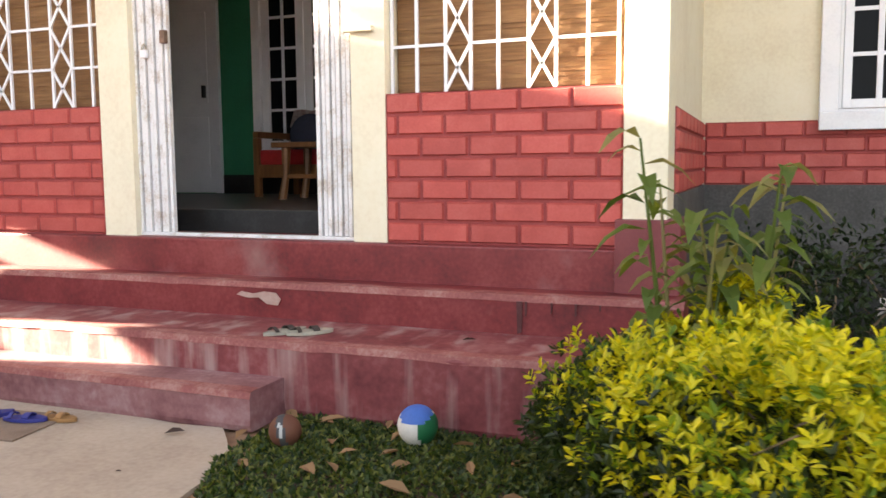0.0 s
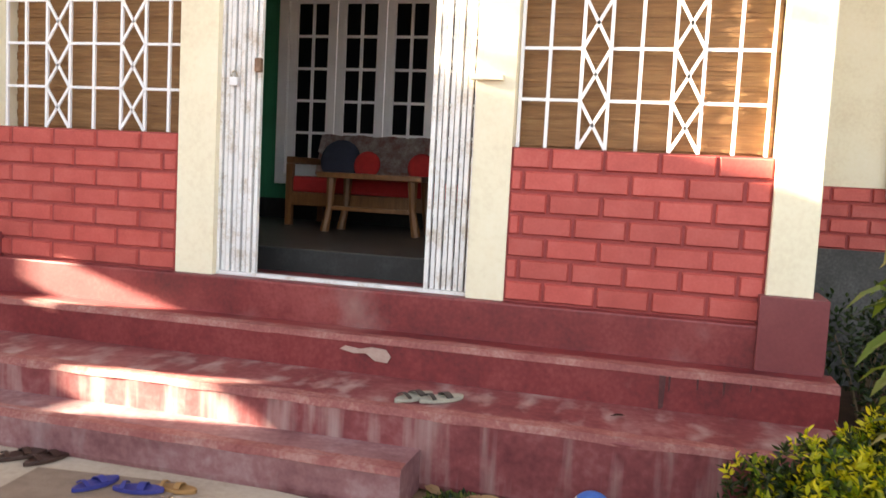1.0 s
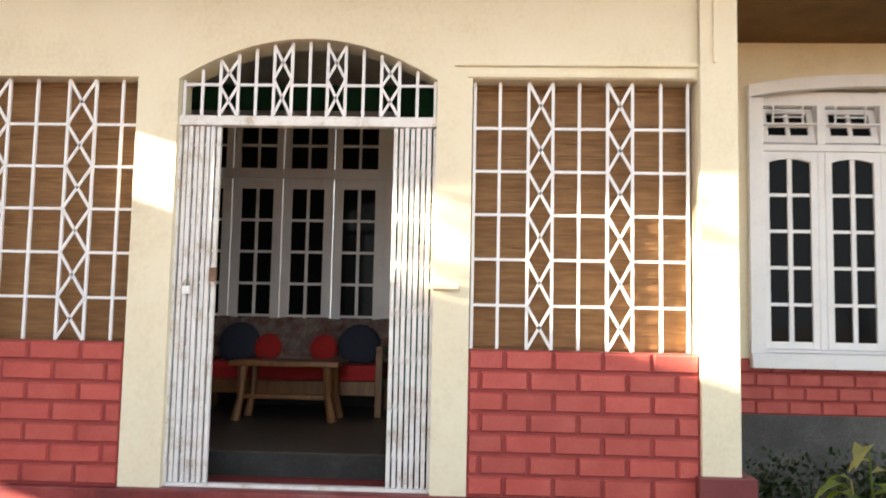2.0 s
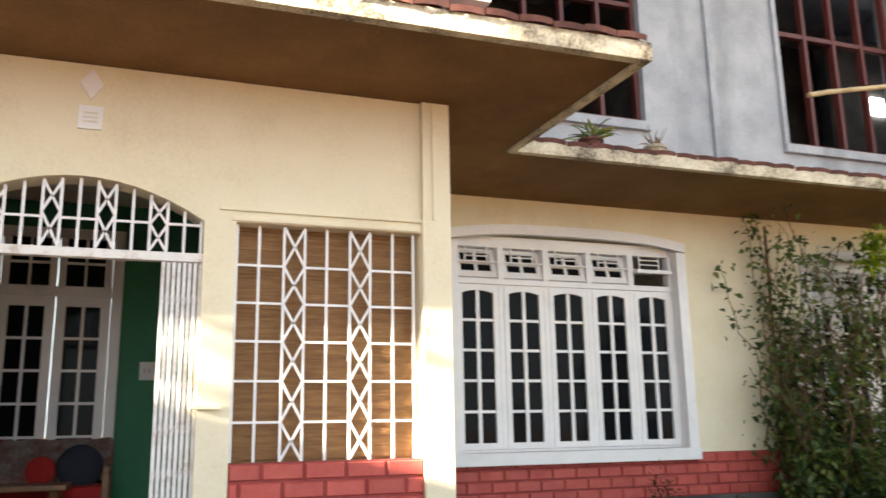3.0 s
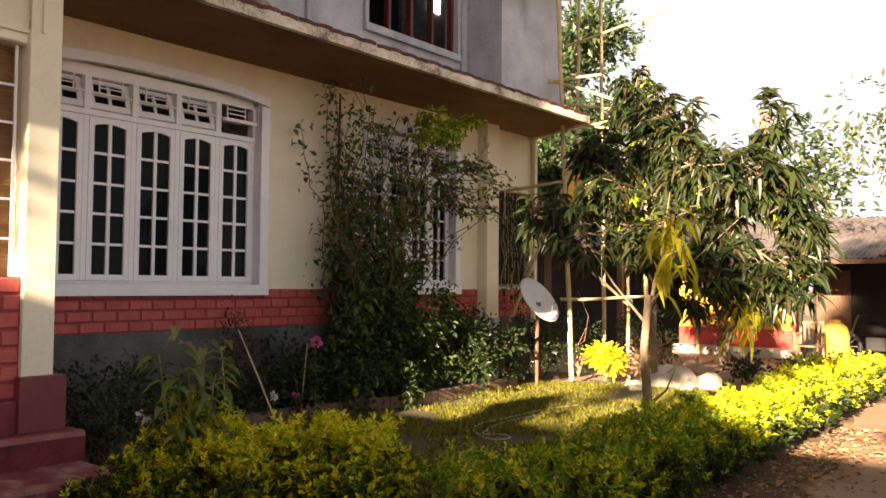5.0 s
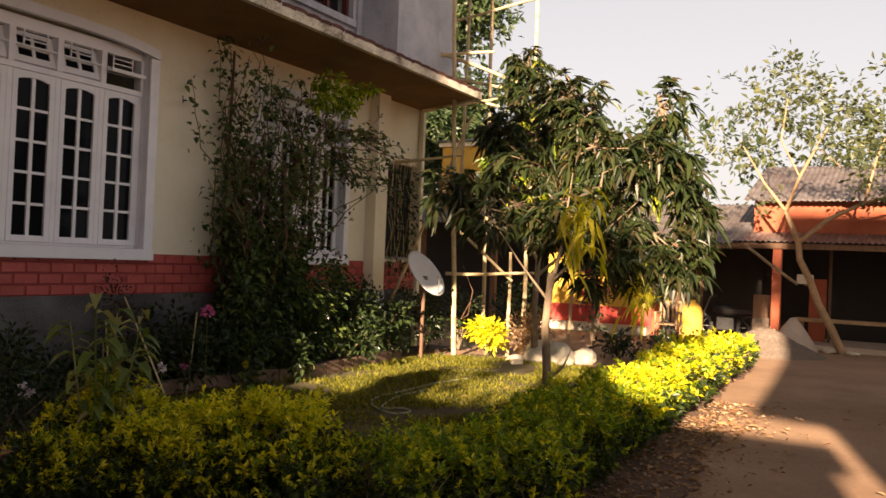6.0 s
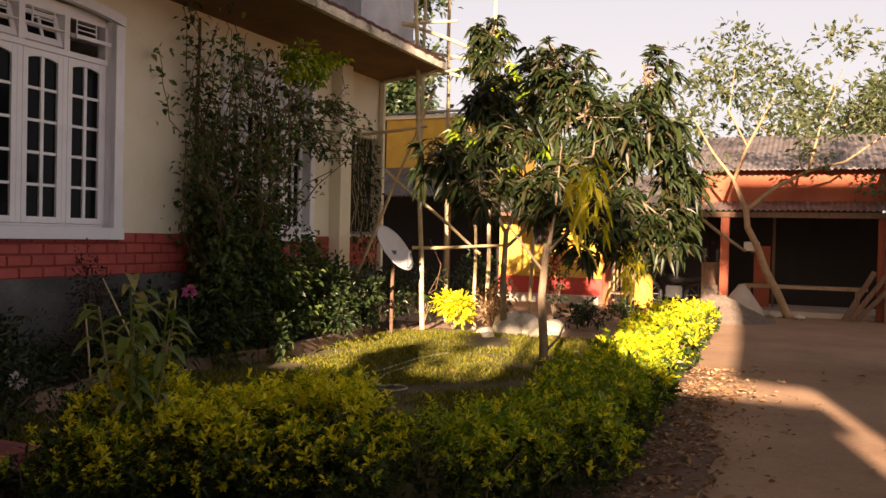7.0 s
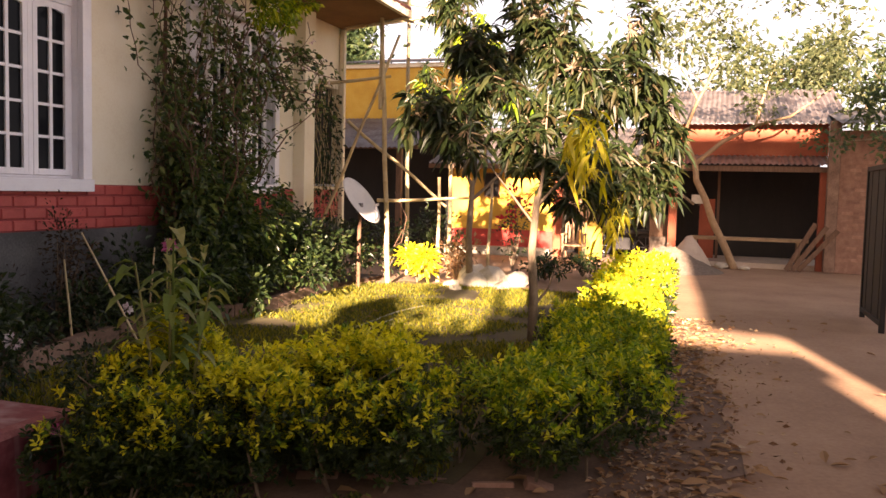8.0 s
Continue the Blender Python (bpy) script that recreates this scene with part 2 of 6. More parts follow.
L_PALE = leaf_mat("pale_airy_leaf", [(0.05, 0.07, 0.03), (0.085, 0.105, 0.045), (0.15, 0.16, 0.07)], 0.45)
L_CORN = leaf_mat("long_green_leaf", [(0.06, 0.10, 0.02), (0.12, 0.17, 0.03), (0.22, 0.24, 0.06), (0.28, 0.25, 0.10)], 0.4)
L_GRASS = leaf_mat("grass_blade", [(0.05, 0.065, 0.008), (0.14, 0.14, 0.010), (0.29, 0.25, 0.014)], 0.4, 0.6)
L_WEED = leaf_mat("dark_weed_leaf", [(0.012, 0.03, 0.007), (0.035, 0.065, 0.012), (0.09, 0.12, 0.02), (0.20, 0.21, 0.045)], 0.35, 0.5)
L_DRYD = leaf_mat("dark_dry_twig_leaf", [(0.03, 0.018, 0.01), (0.06, 0.035, 0.018), (0.10, 0.06, 0.03)], 0.25, 0.8)
L_DRY = leaf_mat("dry_fallen_leaf", [(0.12, 0.055, 0.022), (0.24, 0.12, 0.05), (0.36, 0.22, 0.11), (0.44, 0.33, 0.21)], 0.2, 0.8)
PINKF = leaf_mat("pink_petal", [(0.6, 0.12, 0.3), (0.7, 0.25, 0.45)], 0.3)
WHITEF = leaf_mat("white_pink_petal", [(0.7, 0.55, 0.6), (0.75, 0.7, 0.68)], 0.3)
REDF = leaf_mat("crimson_petal", [(0.4, 0.02, 0.04), (0.5, 0.04, 0.06)], 0.3)


def plain(name, col, rough=0.5):
    return mat(name, col, tuple(c * 0.75 for c in col), tuple(min(1, c * 1.15) for c in col), rough, scale=20, fine=120, bump=0.08)


# ---- mesh helpers ----
def box(bm, x0, x1, y0, y1, z0, z1):
    v = [bm.verts.new((x, y, z)) for x in (x0, x1) for y in (y0, y1) for z in (z0, z1)]
    for f in ((0, 1, 3, 2), (4, 6, 7, 5), (0, 4, 5, 1), (2, 3, 7, 6), (0, 2, 6, 4), (1, 5, 7, 3)):
        bm.faces.new([v[i] for i in f])
    return v


def tube(bm, points, radii, sides=8, caps=True):
    """A tapered round bar along the points."""
    rings = []
    pts = [Vector(p) for p in points]
    for i, p in enumerate(pts):
        d = (pts[min(i + 1, len(pts) - 1)] - pts[max(i - 1, 0)]).normalized()
        a = d.orthogonal().normalized() if abs(d.z) < 0.95 else Vector((1, 0, 0))
        a = (a - d * a.dot(d)).normalized()
        b = d.cross(a)
        r = radii[i] if hasattr(radii, "__len__") else radii
        rings.append([bm.verts.new(p + (a * math.cos(2 * math.pi * k / sides) + b * math.sin(2 * math.pi * k / sides)) * r) for k in range(sides)])
    for q, s in zip(rings, rings[1:]):
        for k in range(sides):
            bm.faces.new((q[k], q[(k + 1) % sides], s[(k + 1) % sides], s[k]))
    if caps:
        bm.faces.new(rings[0][::-1]), bm.faces.new(rings[-1])


def prism(bm, outline, axis, a, b):
    """An outline in the plane across the axis, pulled from a to b. axis y: outline is (x, z); x: (y, z); z: (x, y)."""
    def at(u, v, w):
        return {"x": (w, u, v), "y": (u, w, v), "z": (u, v, w)}[axis]
    p = [bm.verts.new(at(u, v, a)) for u, v in outline]
    q = [bm.verts.new(at(u, v, b)) for u, v in outline]
    n = len(p)
    bm.faces.new(p), bm.faces.new(q[::-1])
    for i in range(n):
        bm.faces.new((p[i], q[i], q[(i + 1) % n], p[(i + 1) % n]))


def mesh_of(name, bm, material, bevel=0.0, smooth=False):
    bmesh.ops.recalc_face_normals(bm, faces=bm.faces)
    if bevel:
        bmesh.ops.bevel(bm, geom=list(bm.edges), offset=bevel, segments=2, affect="EDGES", profile=0.6, clamp_overlap=True)
    me = bpy.data.meshes.new(name)
    bm.to_mesh(me)
    bm.free()
    me.materials.append(material)
    if smooth:
        for p in me.polygons:
            p.use_smooth = True
    return me


def part(name, bm, material, parent=None, label="", bevel=0.0, smooth=False):
    ob = new(name, mesh_of(name, bm, material, bevel, smooth))
    if parent:
        ob.parent = parent
    return tagged(ob, label)


def thing(name, label, category, at=(0, 0, 0), group=""):
    ob = new(name)
    ob.location = at
    return tagged(ob, label, category, group)


def structure(name, bm, material, label, category, bevel=0.0):
    return tagged(part(name, bm, material, None, label, bevel), category=category, kind="structure")


def boxes(name, rows, material, parent=None, label="", bevel=0.0):
    bm = bmesh.new()
    for r in rows:
        box(bm, *r)
    return part(name, bm, material, parent, label, bevel)


rng = np.random.default_rng(4)


def leaf_mesh(name, base, way, length, width, material, up=None, fold=0.25, bend=0.0):
    """One mesh of many separate leaves: base points, directions, lengths, width as a share of the length."""
    n = len(base)
    way = way / np.linalg.norm(way, axis=1, keepdims=True)
    ref = rng.normal(size=(n, 3)) * 0.6 + np.array((0, 0, 1.0)) if up is None else up
    side = np.cross(way, ref)
    side /= np.linalg.norm(side, axis=1, keepdims=True) + 1e-9
    nor = np.cross(side, way)
    L, W = length[:, None], (length * width)[:, None]
    droop = np.array((0, 0, -1.0)) * bend * L
    b = base
    m1 = base + way * L * 0.38 + droop * 0.18
    m2 = base + way * L * 0.72 + droop * 0.55
    tip = base + way * L + droop
    verts = np.stack([b, m1 - side * W * 0.5 + nor * W * fold, m1, m1 + side * W * 0.5 + nor * W * fold,
                      m2 - side * W * 0.36 + nor * W * fold * 0.8, m2, m2 + side * W * 0.36 + nor * W * fold * 0.8, tip], 1).reshape(-1, 3)
    k = (np.arange(n) * 8)[:, None, None]
    tri = np.array([(0, 2, 1), (0, 3, 2), (4, 5, 7), (5, 6, 7)])[None] + k
    quad = np.array([(1, 2, 5, 4), (2, 3, 6, 5)])[None] + k
    me = bpy.data.meshes.new(name)
    me.from_pydata(verts.tolist(), [], tri.reshape(-1, 3).tolist() + quad.reshape(-1, 4).tolist())
    me.materials.append(material)
    me.update()
    return me


def small_leaf_mesh(name, base, way, length, width, material):
    """As leaf_mesh, with two triangles a leaf, for fine and far foliage."""
    n = len(base)
    way = way / np.linalg.norm(way, axis=1, keepdims=True)
    side = np.cross(way, rng.normal(size=(n, 3)) * 0.7 + np.array((0, 0, 1.0)))
    side /= np.linalg.norm(side, axis=1, keepdims=True) + 1e-9
    nor = np.cross(side, way)
    L, W = length[:, None], (length * width)[:, None]
    mid = base + way * L * 0.45
    verts = np.stack([base, mid - side * W * 0.5 + nor * W * 0.2, base + way * L, mid + side * W * 0.5 + nor * W * 0.2], 1).reshape(-1, 3)
    k = (np.arange(n) * 4)[:, None, None]
    tri = np.array([(0, 2, 1), (0, 3, 2)])[None] + k
    me = bpy.data.meshes.new(name)
    me.from_pydata(verts.tolist(), [], tri.reshape(-1, 3).tolist())
    me.materials.append(material)
    me.update()
    return me


def foliage(name, me, parent, label=""):
    ob = new(name, me)
    ob.parent = parent
    return tagged(ob, label, kind="stuff")


def cloud(centres, radii, n, shell=0.55):
    """Points in a set of blobs, denser towards their skins, and the way out of each."""
    c = np.array(centres, float)
    r = np.array(radii, float)
    if r.ndim == 1:
        r = np.repeat(r[:, None], 3, 1)
    w = (r.prod(1)) ** (2 / 3)
    pick = rng.choice(len(c), n, p=w / w.sum())
    d = rng.normal(size=(n, 3))
    d /= np.linalg.norm(d, axis=1, keepdims=True)
    s = (shell + (1 - shell) * rng.random((n, 1))) * (0.85 + 0.3 * rng.random((n, 1)))
    return c[pick] + d * s * r[pick], d

# ---- ground ----
bm = bmesh.new()
N = 60
g = [[bm.verts.new((x, y, -0.03 if abs(x) > 60 or abs(y) > 60 else 0.012 * noise.noise((x * 0.35, y * 0.35, 0)) - 0.012)) for x in
      [-900, -200] + [-30 + i * 1.0 for i in range(N)] + [200, 900]] for y in [-900, -200] + [-30 + i * 1.0 for i in range(N)] + [200, 900]]
for j in range(len(g) - 1):
    for i in range(len(g[0]) - 1):
        bm.faces.new((g[j][i], g[j][i + 1], g[j + 1][i + 1], g[j + 1][i]))
structure("ground", bm, EARTH, "packed brown earth yard and driveway", "ground")


def blob_sheet(name, outline, z, material, label, category, wobble=0.06, thick=0.02):
    """A thin slab with an uneven rim, on the ground."""
    pts = []
    for (x0, y0), (x1, y1) in zip(outline, outline[1:] + outline[:1]):
        k = max(2, int(math.hypot(x1 - x0, y1 - y0) / 0.25))
        for i in range(k):
            t = i / k
            x, y = x0 + (x1 - x0) * t, y0 + (y1 - y0) * t
            pts.append((x + wobble * noise.noise((x * 3, y * 3, 5)), y + wobble * noise.noise((x * 3, y * 3, 9))))
    bm = bmesh.new()
    prism(bm, pts, "z", z - thick, z)
    return structure(name, bm, material, label, category)


blob_sheet("lawn", [(0.9, -2.7), (9.5, -2.6), (9.8, 1.0), (8.6, 1.5), (2.6, 1.35), (0.9, 0.6)], 0.02, LAWN, "short patchy garden lawn in half shade", "lawn", 0.1, 0.04)
blob_sheet("flower_bed", [(0.3, -0.8), (0.9, 0.6), (2.6, 1.4), (8.6, 1.7), (10.4, 1.6), (10.4, 2.25), (0.3, 2.25)], 0.035, SOIL, "dark soil flower bed along the house wall", "flower bed", 0.05, 0.06)
blob_sheet("grass_patch", [(-1.42, -0.86), (0.3, -0.86), (0.6, -2.4), (-0.9, -2.5), (-1.3, -1.7)], 0.012, SOIL, "small weedy patch before the steps", "grass", 0.06, 0.03)
blob_sheet("path", [(-7.0, -1.12), (-1.66, -1.12), (-1.36, -1.5), (-1.25, -2.2), (-1.6, -3.2), (-7.0, -3.4)], 0.006, CONCRETE, "pale worn concrete path before the steps", "path", 0.04, 0.03)
blob_sheet("hedge_soil", [(0.2, -0.9), (1.4, -0.9), (1.9, -2.7), (12.3, -2.4), (12.4, -3.05), (8.0, -3.25), (5.85, -3.75), (3.5, -4.0), (1.2, -4.1), (0.5, -3.6)], 0.016, TRODDEN, "dark soil strip under the hedge, strewn with leaves", "soil", 0.28, 0.03)

# ---- house: porch ----
F = 0.78           # porch floor
bm = bmesh.new()
for r in [(-4.66, -3.34, 0, 0.2, F, 1.61), (-1.32, 0.0, 0, 0.2, F, 1.61)]:
    box(bm, *r)
wall_low = structure("wall_porch_low", bm, JOINT, "red brick-patterned low porch wall", "wall")
bm = bmesh.new()
box(bm, -7.2, -4.9, 0.0, 0.22, F, 4.22)
structure('wall_porch_end', bm, CREAM, 'plain cream end wall of the porch', 'wall')
for x0, x1 in ((-3.34, -3.09), (-1.53, -1.32)):
    bm = bmesh.new()
    box(bm, x0, x1, -0.012, 0.22, F, 3.2)
    structure('gate_pillar', bm, CREAM, 'cream plastered pillar beside the gate', 'pillar')
bm = bmesh.new()
# wall over the windows and the arched head of the gate
for x0, x1 in ((-4.66, -3.34), (-1.32, 0.0)):
    box(bm, x0, x1, 0, 0.22, 3.21, 4.22)
arch = [(-3.34, 3.2), (-3.09, 3.2)]
for i in range(1, 14):
    x = -3.09 + 1.56 * i / 14
    arch.append((x, 3.2 + 0.25 * (1 - ((x + 2.31) / 0.78) ** 2)))
arch += [(-1.53, 3.2), (-1.32, 3.2), (-1.32, 4.22), (-3.34, 4.22)]
prism(bm, arch, "y", -0.004, 0.22)
wall_up = structure("wall_porch", bm, CREAM, "cream limewashed porch wall with an arched gateway", "wall")
# slim mouldings
bm = bmesh.new()
box(bm, -1.43, 0.0, -0.022, -0.002, 3.285, 3.31)
box(bm, -1.35, -0.02, -0.018, -0.002, 3.215, 3.245)
box(bm, 0.0, 0.022, -0.05, -0.022, 3.3, 4.21)
box(bm, 0.075, 0.095, -0.062, -0.046, 3.3, 4.21)
box(bm, -1.56, -1.38, -0.055, -0.014, 1.955, 1.985)
structure("trim_porch", bm, CREAM, "slim cream plaster mouldings over the window", "trim", 0.004)

for x0 in (0.0, -4.9):
    pier = boxes("pier", [(x0, x0 + 0.22 + (0.02 if x0 < -1 else 0), -0.045, 0.25, 0.93, 4.22)], CREAM, None, "cream square porch pillar in sun", 0.008)
    tagged(pier, "cream square porch pillar standing on a maroon block", "pillar")
    pb = boxes("pier_base", [(x0 - 0.03, x0 + 0.29, -0.10, 0.26, 0.56, 0.935)], MAROON, pier, "maroon painted base block", 0.006)

# side wall of the porch and its bricks' backing
bm = bmesh.new()
box(bm, 0.02, 0.21, 0.25, 2.28, F - 0.78, 4.22)
box(bm, 0.02, 0.26, 2.284, 2.48, 0.0, 4.22)
structure("wall_porch_side", bm, CREAM, "cream side wall of the porch", "wall")
bm = bmesh.new()
box(bm, 0.21, 0.225, 0.26, 2.273, 1.05, 1.51)
side_brick = structure("wall_side_dado", bm, JOINT, "red brick-patterned dado on the porch side", "wall")
bm = bmesh.new()
box(bm, 0.02, 0.21, -0.02, 0.25, 0.0, 0.56)
box(bm, 0.02, 0.24, 0.25, 2.28, 0.0, 1.05)
structure("plinth_side", bm, PLINTH, "dark cement plinth of the porch side", "plinth")

# floor, inner step and the room behind the gate
bm = bmesh.new()
box(bm, -7.2, 0.02, -0.07, 0.42, 0.4, F)
structure("porch_sill_floor", bm, OXIDE, "red oxide cement porch edge", "floor", 0.012)
bm = bmesh.new()
box(bm, -7.2, 0.02, 0.42, 3.4, 0.4, 0.93)
structure("floor", bm, FLOORIN, "dark polished cement floor of the front room", "floor")
bm = bmesh.new()
box(bm, -7.2, 0.02, 0.405, 0.419, F + 0.002, 0.925)
structure("step_riser", bm, BLACKP, "black painted inner step riser", "step")
bm = bmesh.new()
box(bm, -7.2, -4.95, 3.25, 3.42, 0.93, 4.22)
box(bm, -4.95, -4.26, 3.25, 3.42, 0.93, 4.22)
box(bm, -2.16, 0.02, 3.25, 3.42, 0.93, 4.22)
box(bm, -4.26, -2.16, 3.25, 3.42, 0.93, 1.35)
box(bm, -4.26, -2.16, 3.25, 3.42, 3.75, 4.22)
structure("wall_room_back", bm, GREEN, "green painted back wall of the front room", "wall")
bm = bmesh.new()
box(bm, -7.3, -7.2, 0.0, 3.4, 0, 4.22)
box(bm, 0.0, 0.02, 0.22, 3.25, 0.93, 4.22)
structure("wall_room_sides", bm, INNER, "plain pale side walls of the front room", "wall")
bm = bmesh.new()
box(bm, -7.3, 0.02, 0.22, 3.4, 4.1, 4.2)
structure("ceiling", bm, INNER, "plain pale ceiling of the front room", "ceiling")

# white door and black skirting in the front room
dr = thing("door_1", "closed white panelled door in the front room", "door")
tagged(dr, kind="structure")
boxes("frame", [(-5.95, -5.86, 3.2, 3.248, 0.935, 3.1), (-4.84, -4.76, 3.2, 3.248, 0.935, 3.1), (-5.86, -4.84, 3.2, 3.248, 3.02, 3.1)], WHITE, dr, "", 0.005)
leaf = boxes("door_leaf", [(-5.855, -4.845, 3.222, 3.247, 0.94, 3.015)], WHITE, dr)
for u in (-5.74, -5.27):
    for z0, z1 in ((1.1, 1.75), (1.9, 2.85)):
        boxes("panel", [(u, u + 0.36, 3.213, 3.2215, z0, z1)], WHITE, leaf, "", 0.004)
boxes("door_handle", [(-4.96, -4.93, 3.17, 3.2215, 1.95, 2.08)], BLACKP, leaf, "dark handle", 0.004)
bm = bmesh.new()
box(bm, -4.755, 0.0, 3.232, 3.2485, 0.932, 1.13)
box(bm, -7.19, -5.955, 3.232, 3.2485, 0.932, 1.13)
structure("baseboard", bm, BLACKP, "black painted skirting along the room wall", "baseboard")

# steps
def step_block(name, x0, x1, y0, y1, z0, z1, label, material):
    bm = bmesh.new()
    nseg = int((x1 - x0) / 0.12)
    rows = []
    for i in range(nseg + 1):
        x = x0 + (x1 - x0) * i / nseg
        e = 0.012 * noise.noise((x * 2.1, y0 * 3, 1.7)) + 0.006 * noise.noise((x * 9, y0, 4))
        d = 0.010 * noise.noise((x * 2.7, y0 * 5, 8.1))
        sec = [(y1, z0), (y0 + 0.01, z0), (y0 + e, z0 + 0.03), (y0 + e + d * 0.5, z1 - 0.03), (y0 + 0.012 + e, z1 - 0.008), (y0 + 0.035 + e, z1 + d * 0.3), (y1, z1)]
        rows.append([bm.verts.new((x, a, b)) for a, b in sec])
    for p, q in zip(rows, rows[1:]):
        for k in range(7):
            bm.faces.new((p[k], p[(k + 1) % 7], q[(k + 1) % 7], q[k]))
    bm.faces.new(rows[0]), bm.faces.new(rows[-1][::-1])
    ob = part(name, bm, material, None, label)
    return tagged(ob, label, "step", "front steps", "structure")


EDGE = mat("worn_pale_step_edge", (0.29, 0.095, 0.085), (0.19, 0.04, 0.042), (0.43, 0.24, 0.21), 0.7, scale=5, fine=60, bump=0.2, spread=0.4)


def worn_edge(step, x0, x1, y0, z1):
    bm = bmesh.new()
    n = int((x1 - x0) / 0.06)
    a, b, c = [], [], []
    for i in range(n + 1):
        x = x0 + (x1 - x0) * i / n
        w = 0.035 + 0.025 * noise.noise((x * 3, y0 * 7, 1)) + 0.012 * noise.noise((x * 14, y0, 6))
        d = 0.012 + 0.014 * max(0, noise.noise((x * 4, y0 * 3, 12)))
        e = 0.012 * noise.noise((x * 2.1, y0 * 3, 1.7)) + 0.006 * noise.noise((x * 9, y0, 4))
        a.append(bm.verts.new((x, y0 + 0.035 + e + max(0.004, w), z1 + 0.004)))
        b.append(bm.verts.new((x, y0 + 0.008 + e, z1 - 0.001)))
        c.append(bm.verts.new((x, y0 - 0.004 + e, z1 - 0.02 - d)))
    for i in range(n):
        bm.faces.new((a[i], a[i + 1], b[i + 1], b[i]))
        bm.faces.new((b[i], b[i + 1], c[i + 1], c[i]))
    part("worn_edge", bm, EDGE, step, "pale worn edge")


step_1 = step_block("step_1", -7.2, 0.33, -0.30, -0.05, 0.0, 0.565, "worn red oxide cement step, upper", OXIDE)
step_2 = step_block("step_2", -7.2, 0.30, -0.84, -0.28, 0.0, 0.365, "worn red oxide cement step, stained with drips", WORNOX)
step_3 = step_block("step_3", -7.2, -1.50, -1.13, -0.82, 0.0, 0.19, "worn low red oxide cement step with a broken end", LOWOX)
worn_edge(step_1, -7.2, 0.33, -0.30, 0.565)
worn_edge(step_2, -7.2, 0.30, -0.84, 0.365)
worn_edge(step_3, -7.2, -1.50, -1.13, 0.19)
bm = bmesh.new()
box(bm, -7.2, 0.0, -0.055, 0.0, 0.55, F - 0.004)
structure("step_top_riser", bm, OXIDE, "red oxide cement riser below the porch wall", "step")

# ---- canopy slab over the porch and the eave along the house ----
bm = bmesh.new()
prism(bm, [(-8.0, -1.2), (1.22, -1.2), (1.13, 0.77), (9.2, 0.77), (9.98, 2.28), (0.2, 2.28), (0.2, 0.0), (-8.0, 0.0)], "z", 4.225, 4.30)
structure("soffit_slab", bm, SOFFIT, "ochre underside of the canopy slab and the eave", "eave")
bm = bmesh.new()
prism(bm, [(-8.0, -1.23), (1.25, -1.23), (1.155, 0.745), (9.23, 0.745), (10.01, 2.27), (9.93, 2.27), (9.16, 0.82), (1.08, 0.82), (1.17, -1.15), (-8.0, -1.15)], "z", 4.20, 4.335)
structure("fascia", bm, FASCIA, "stained white fascia edge of the canopy and the eave", "fascia", 0.006)
# sloping tile bed
bm = bmesh.new()
prism(bm, [(-1.2, 4.335), (0.3, 4.55), (0.3, 4.30), (-1.15, 4.301)], "x", -8.0, 1.16)
structure("canopy_roof", bm, TILE, "mossy clay-tiled canopy roof", "roof")
bm = bmesh.new()
prism(bm, [(0.775, 4.337), (2.27, 4.74), (2.27, 4.302), (0.82, 4.302)], "x", 1.17, 9.15)
eave_roof = structure("eave_roof", bm, TILE, "weathered clay-tiled lean-to roof over the eave", "roof")

# ---- house: long wall with windows ----
WY = 2.28
def wall_with_holes(bm, x0, x1, z0, z1, holes, y0, y1):
    xs = sorted({x0, x1, *[h[0] for h in holes], *[h[1] for h in holes]})
    for a, b in zip(xs, xs[1:]):
        hs = sorted([h for h in holes if h[0] <= a and h[1] >= b], key=lambda h: h[2])
        z = z0
        for h in hs:
            if h[2] > z:
                box(bm, a, b, y0, y1, z, h[2])
            z = h[3]
        if z1 > z:
            box(bm, a, b, y0, y1, z, z1)


bm = bmesh.new()
wall_with_holes(bm, 0.21, 10.0, 1.51, 4.225, [(1.09, 3.83, 1.5, 3.85), (5.66, 7.66, 1.5, 3.79), (8.78, 9.85, 1.6, 3.2)], WY, WY + 0.22)
structure("wall_house", bm, CREAM, "cream limewashed house wall under the eave", "wall")
bm = bmesh.new()
box(bm, 0.24, 10.0, WY - 0.006, WY + 0.22, 1.05, 1.51)
wall_dado = structure("wall_dado", bm, JOINT, "red brick-patterned band on the house wall", "wall")
bm = bmesh.new()
box(bm, 0.24, 10.02, WY - 0.02, WY + 0.22, 0.0, 1.05)
structure("plinth", bm, PLINTH, "dark grey cement plinth of the house", "plinth")
bm = bmesh.new()
box(bm, 9.8, 10.0, WY + 0.22, 9.0, 0.0, 4.22)
box(bm, 0.02, 10.0, 9.0, 9.2, 0.0, 8.5)
box(bm, -7.3, -7.1, 3.4, 9.2, 0.0, 8.5)
structure("wall_house_back", bm, CREAM, "plain cream house walls out of sight", "wall")
pil = boxes("pilaster", [(8.27, 8.60, WY - 0.20, WY - 0.001, 1.05, 4.22)], CREAM, None, "", 0.01)
tagged(pil, "cream wall pilaster with a grey foot", "pilaster")
boxes("pilaster_foot", [(8.26, 8.61, WY - 0.215, WY - 0.021, 0.0, 1.05)], CEMENT, pil, "grey cement foot", 0.008)
boxes("downpipe", [(9.84, 9.93, WY - 0.10, WY - 0.01, 0.0, 4.2)], CREAM, pil, "", 0.02)

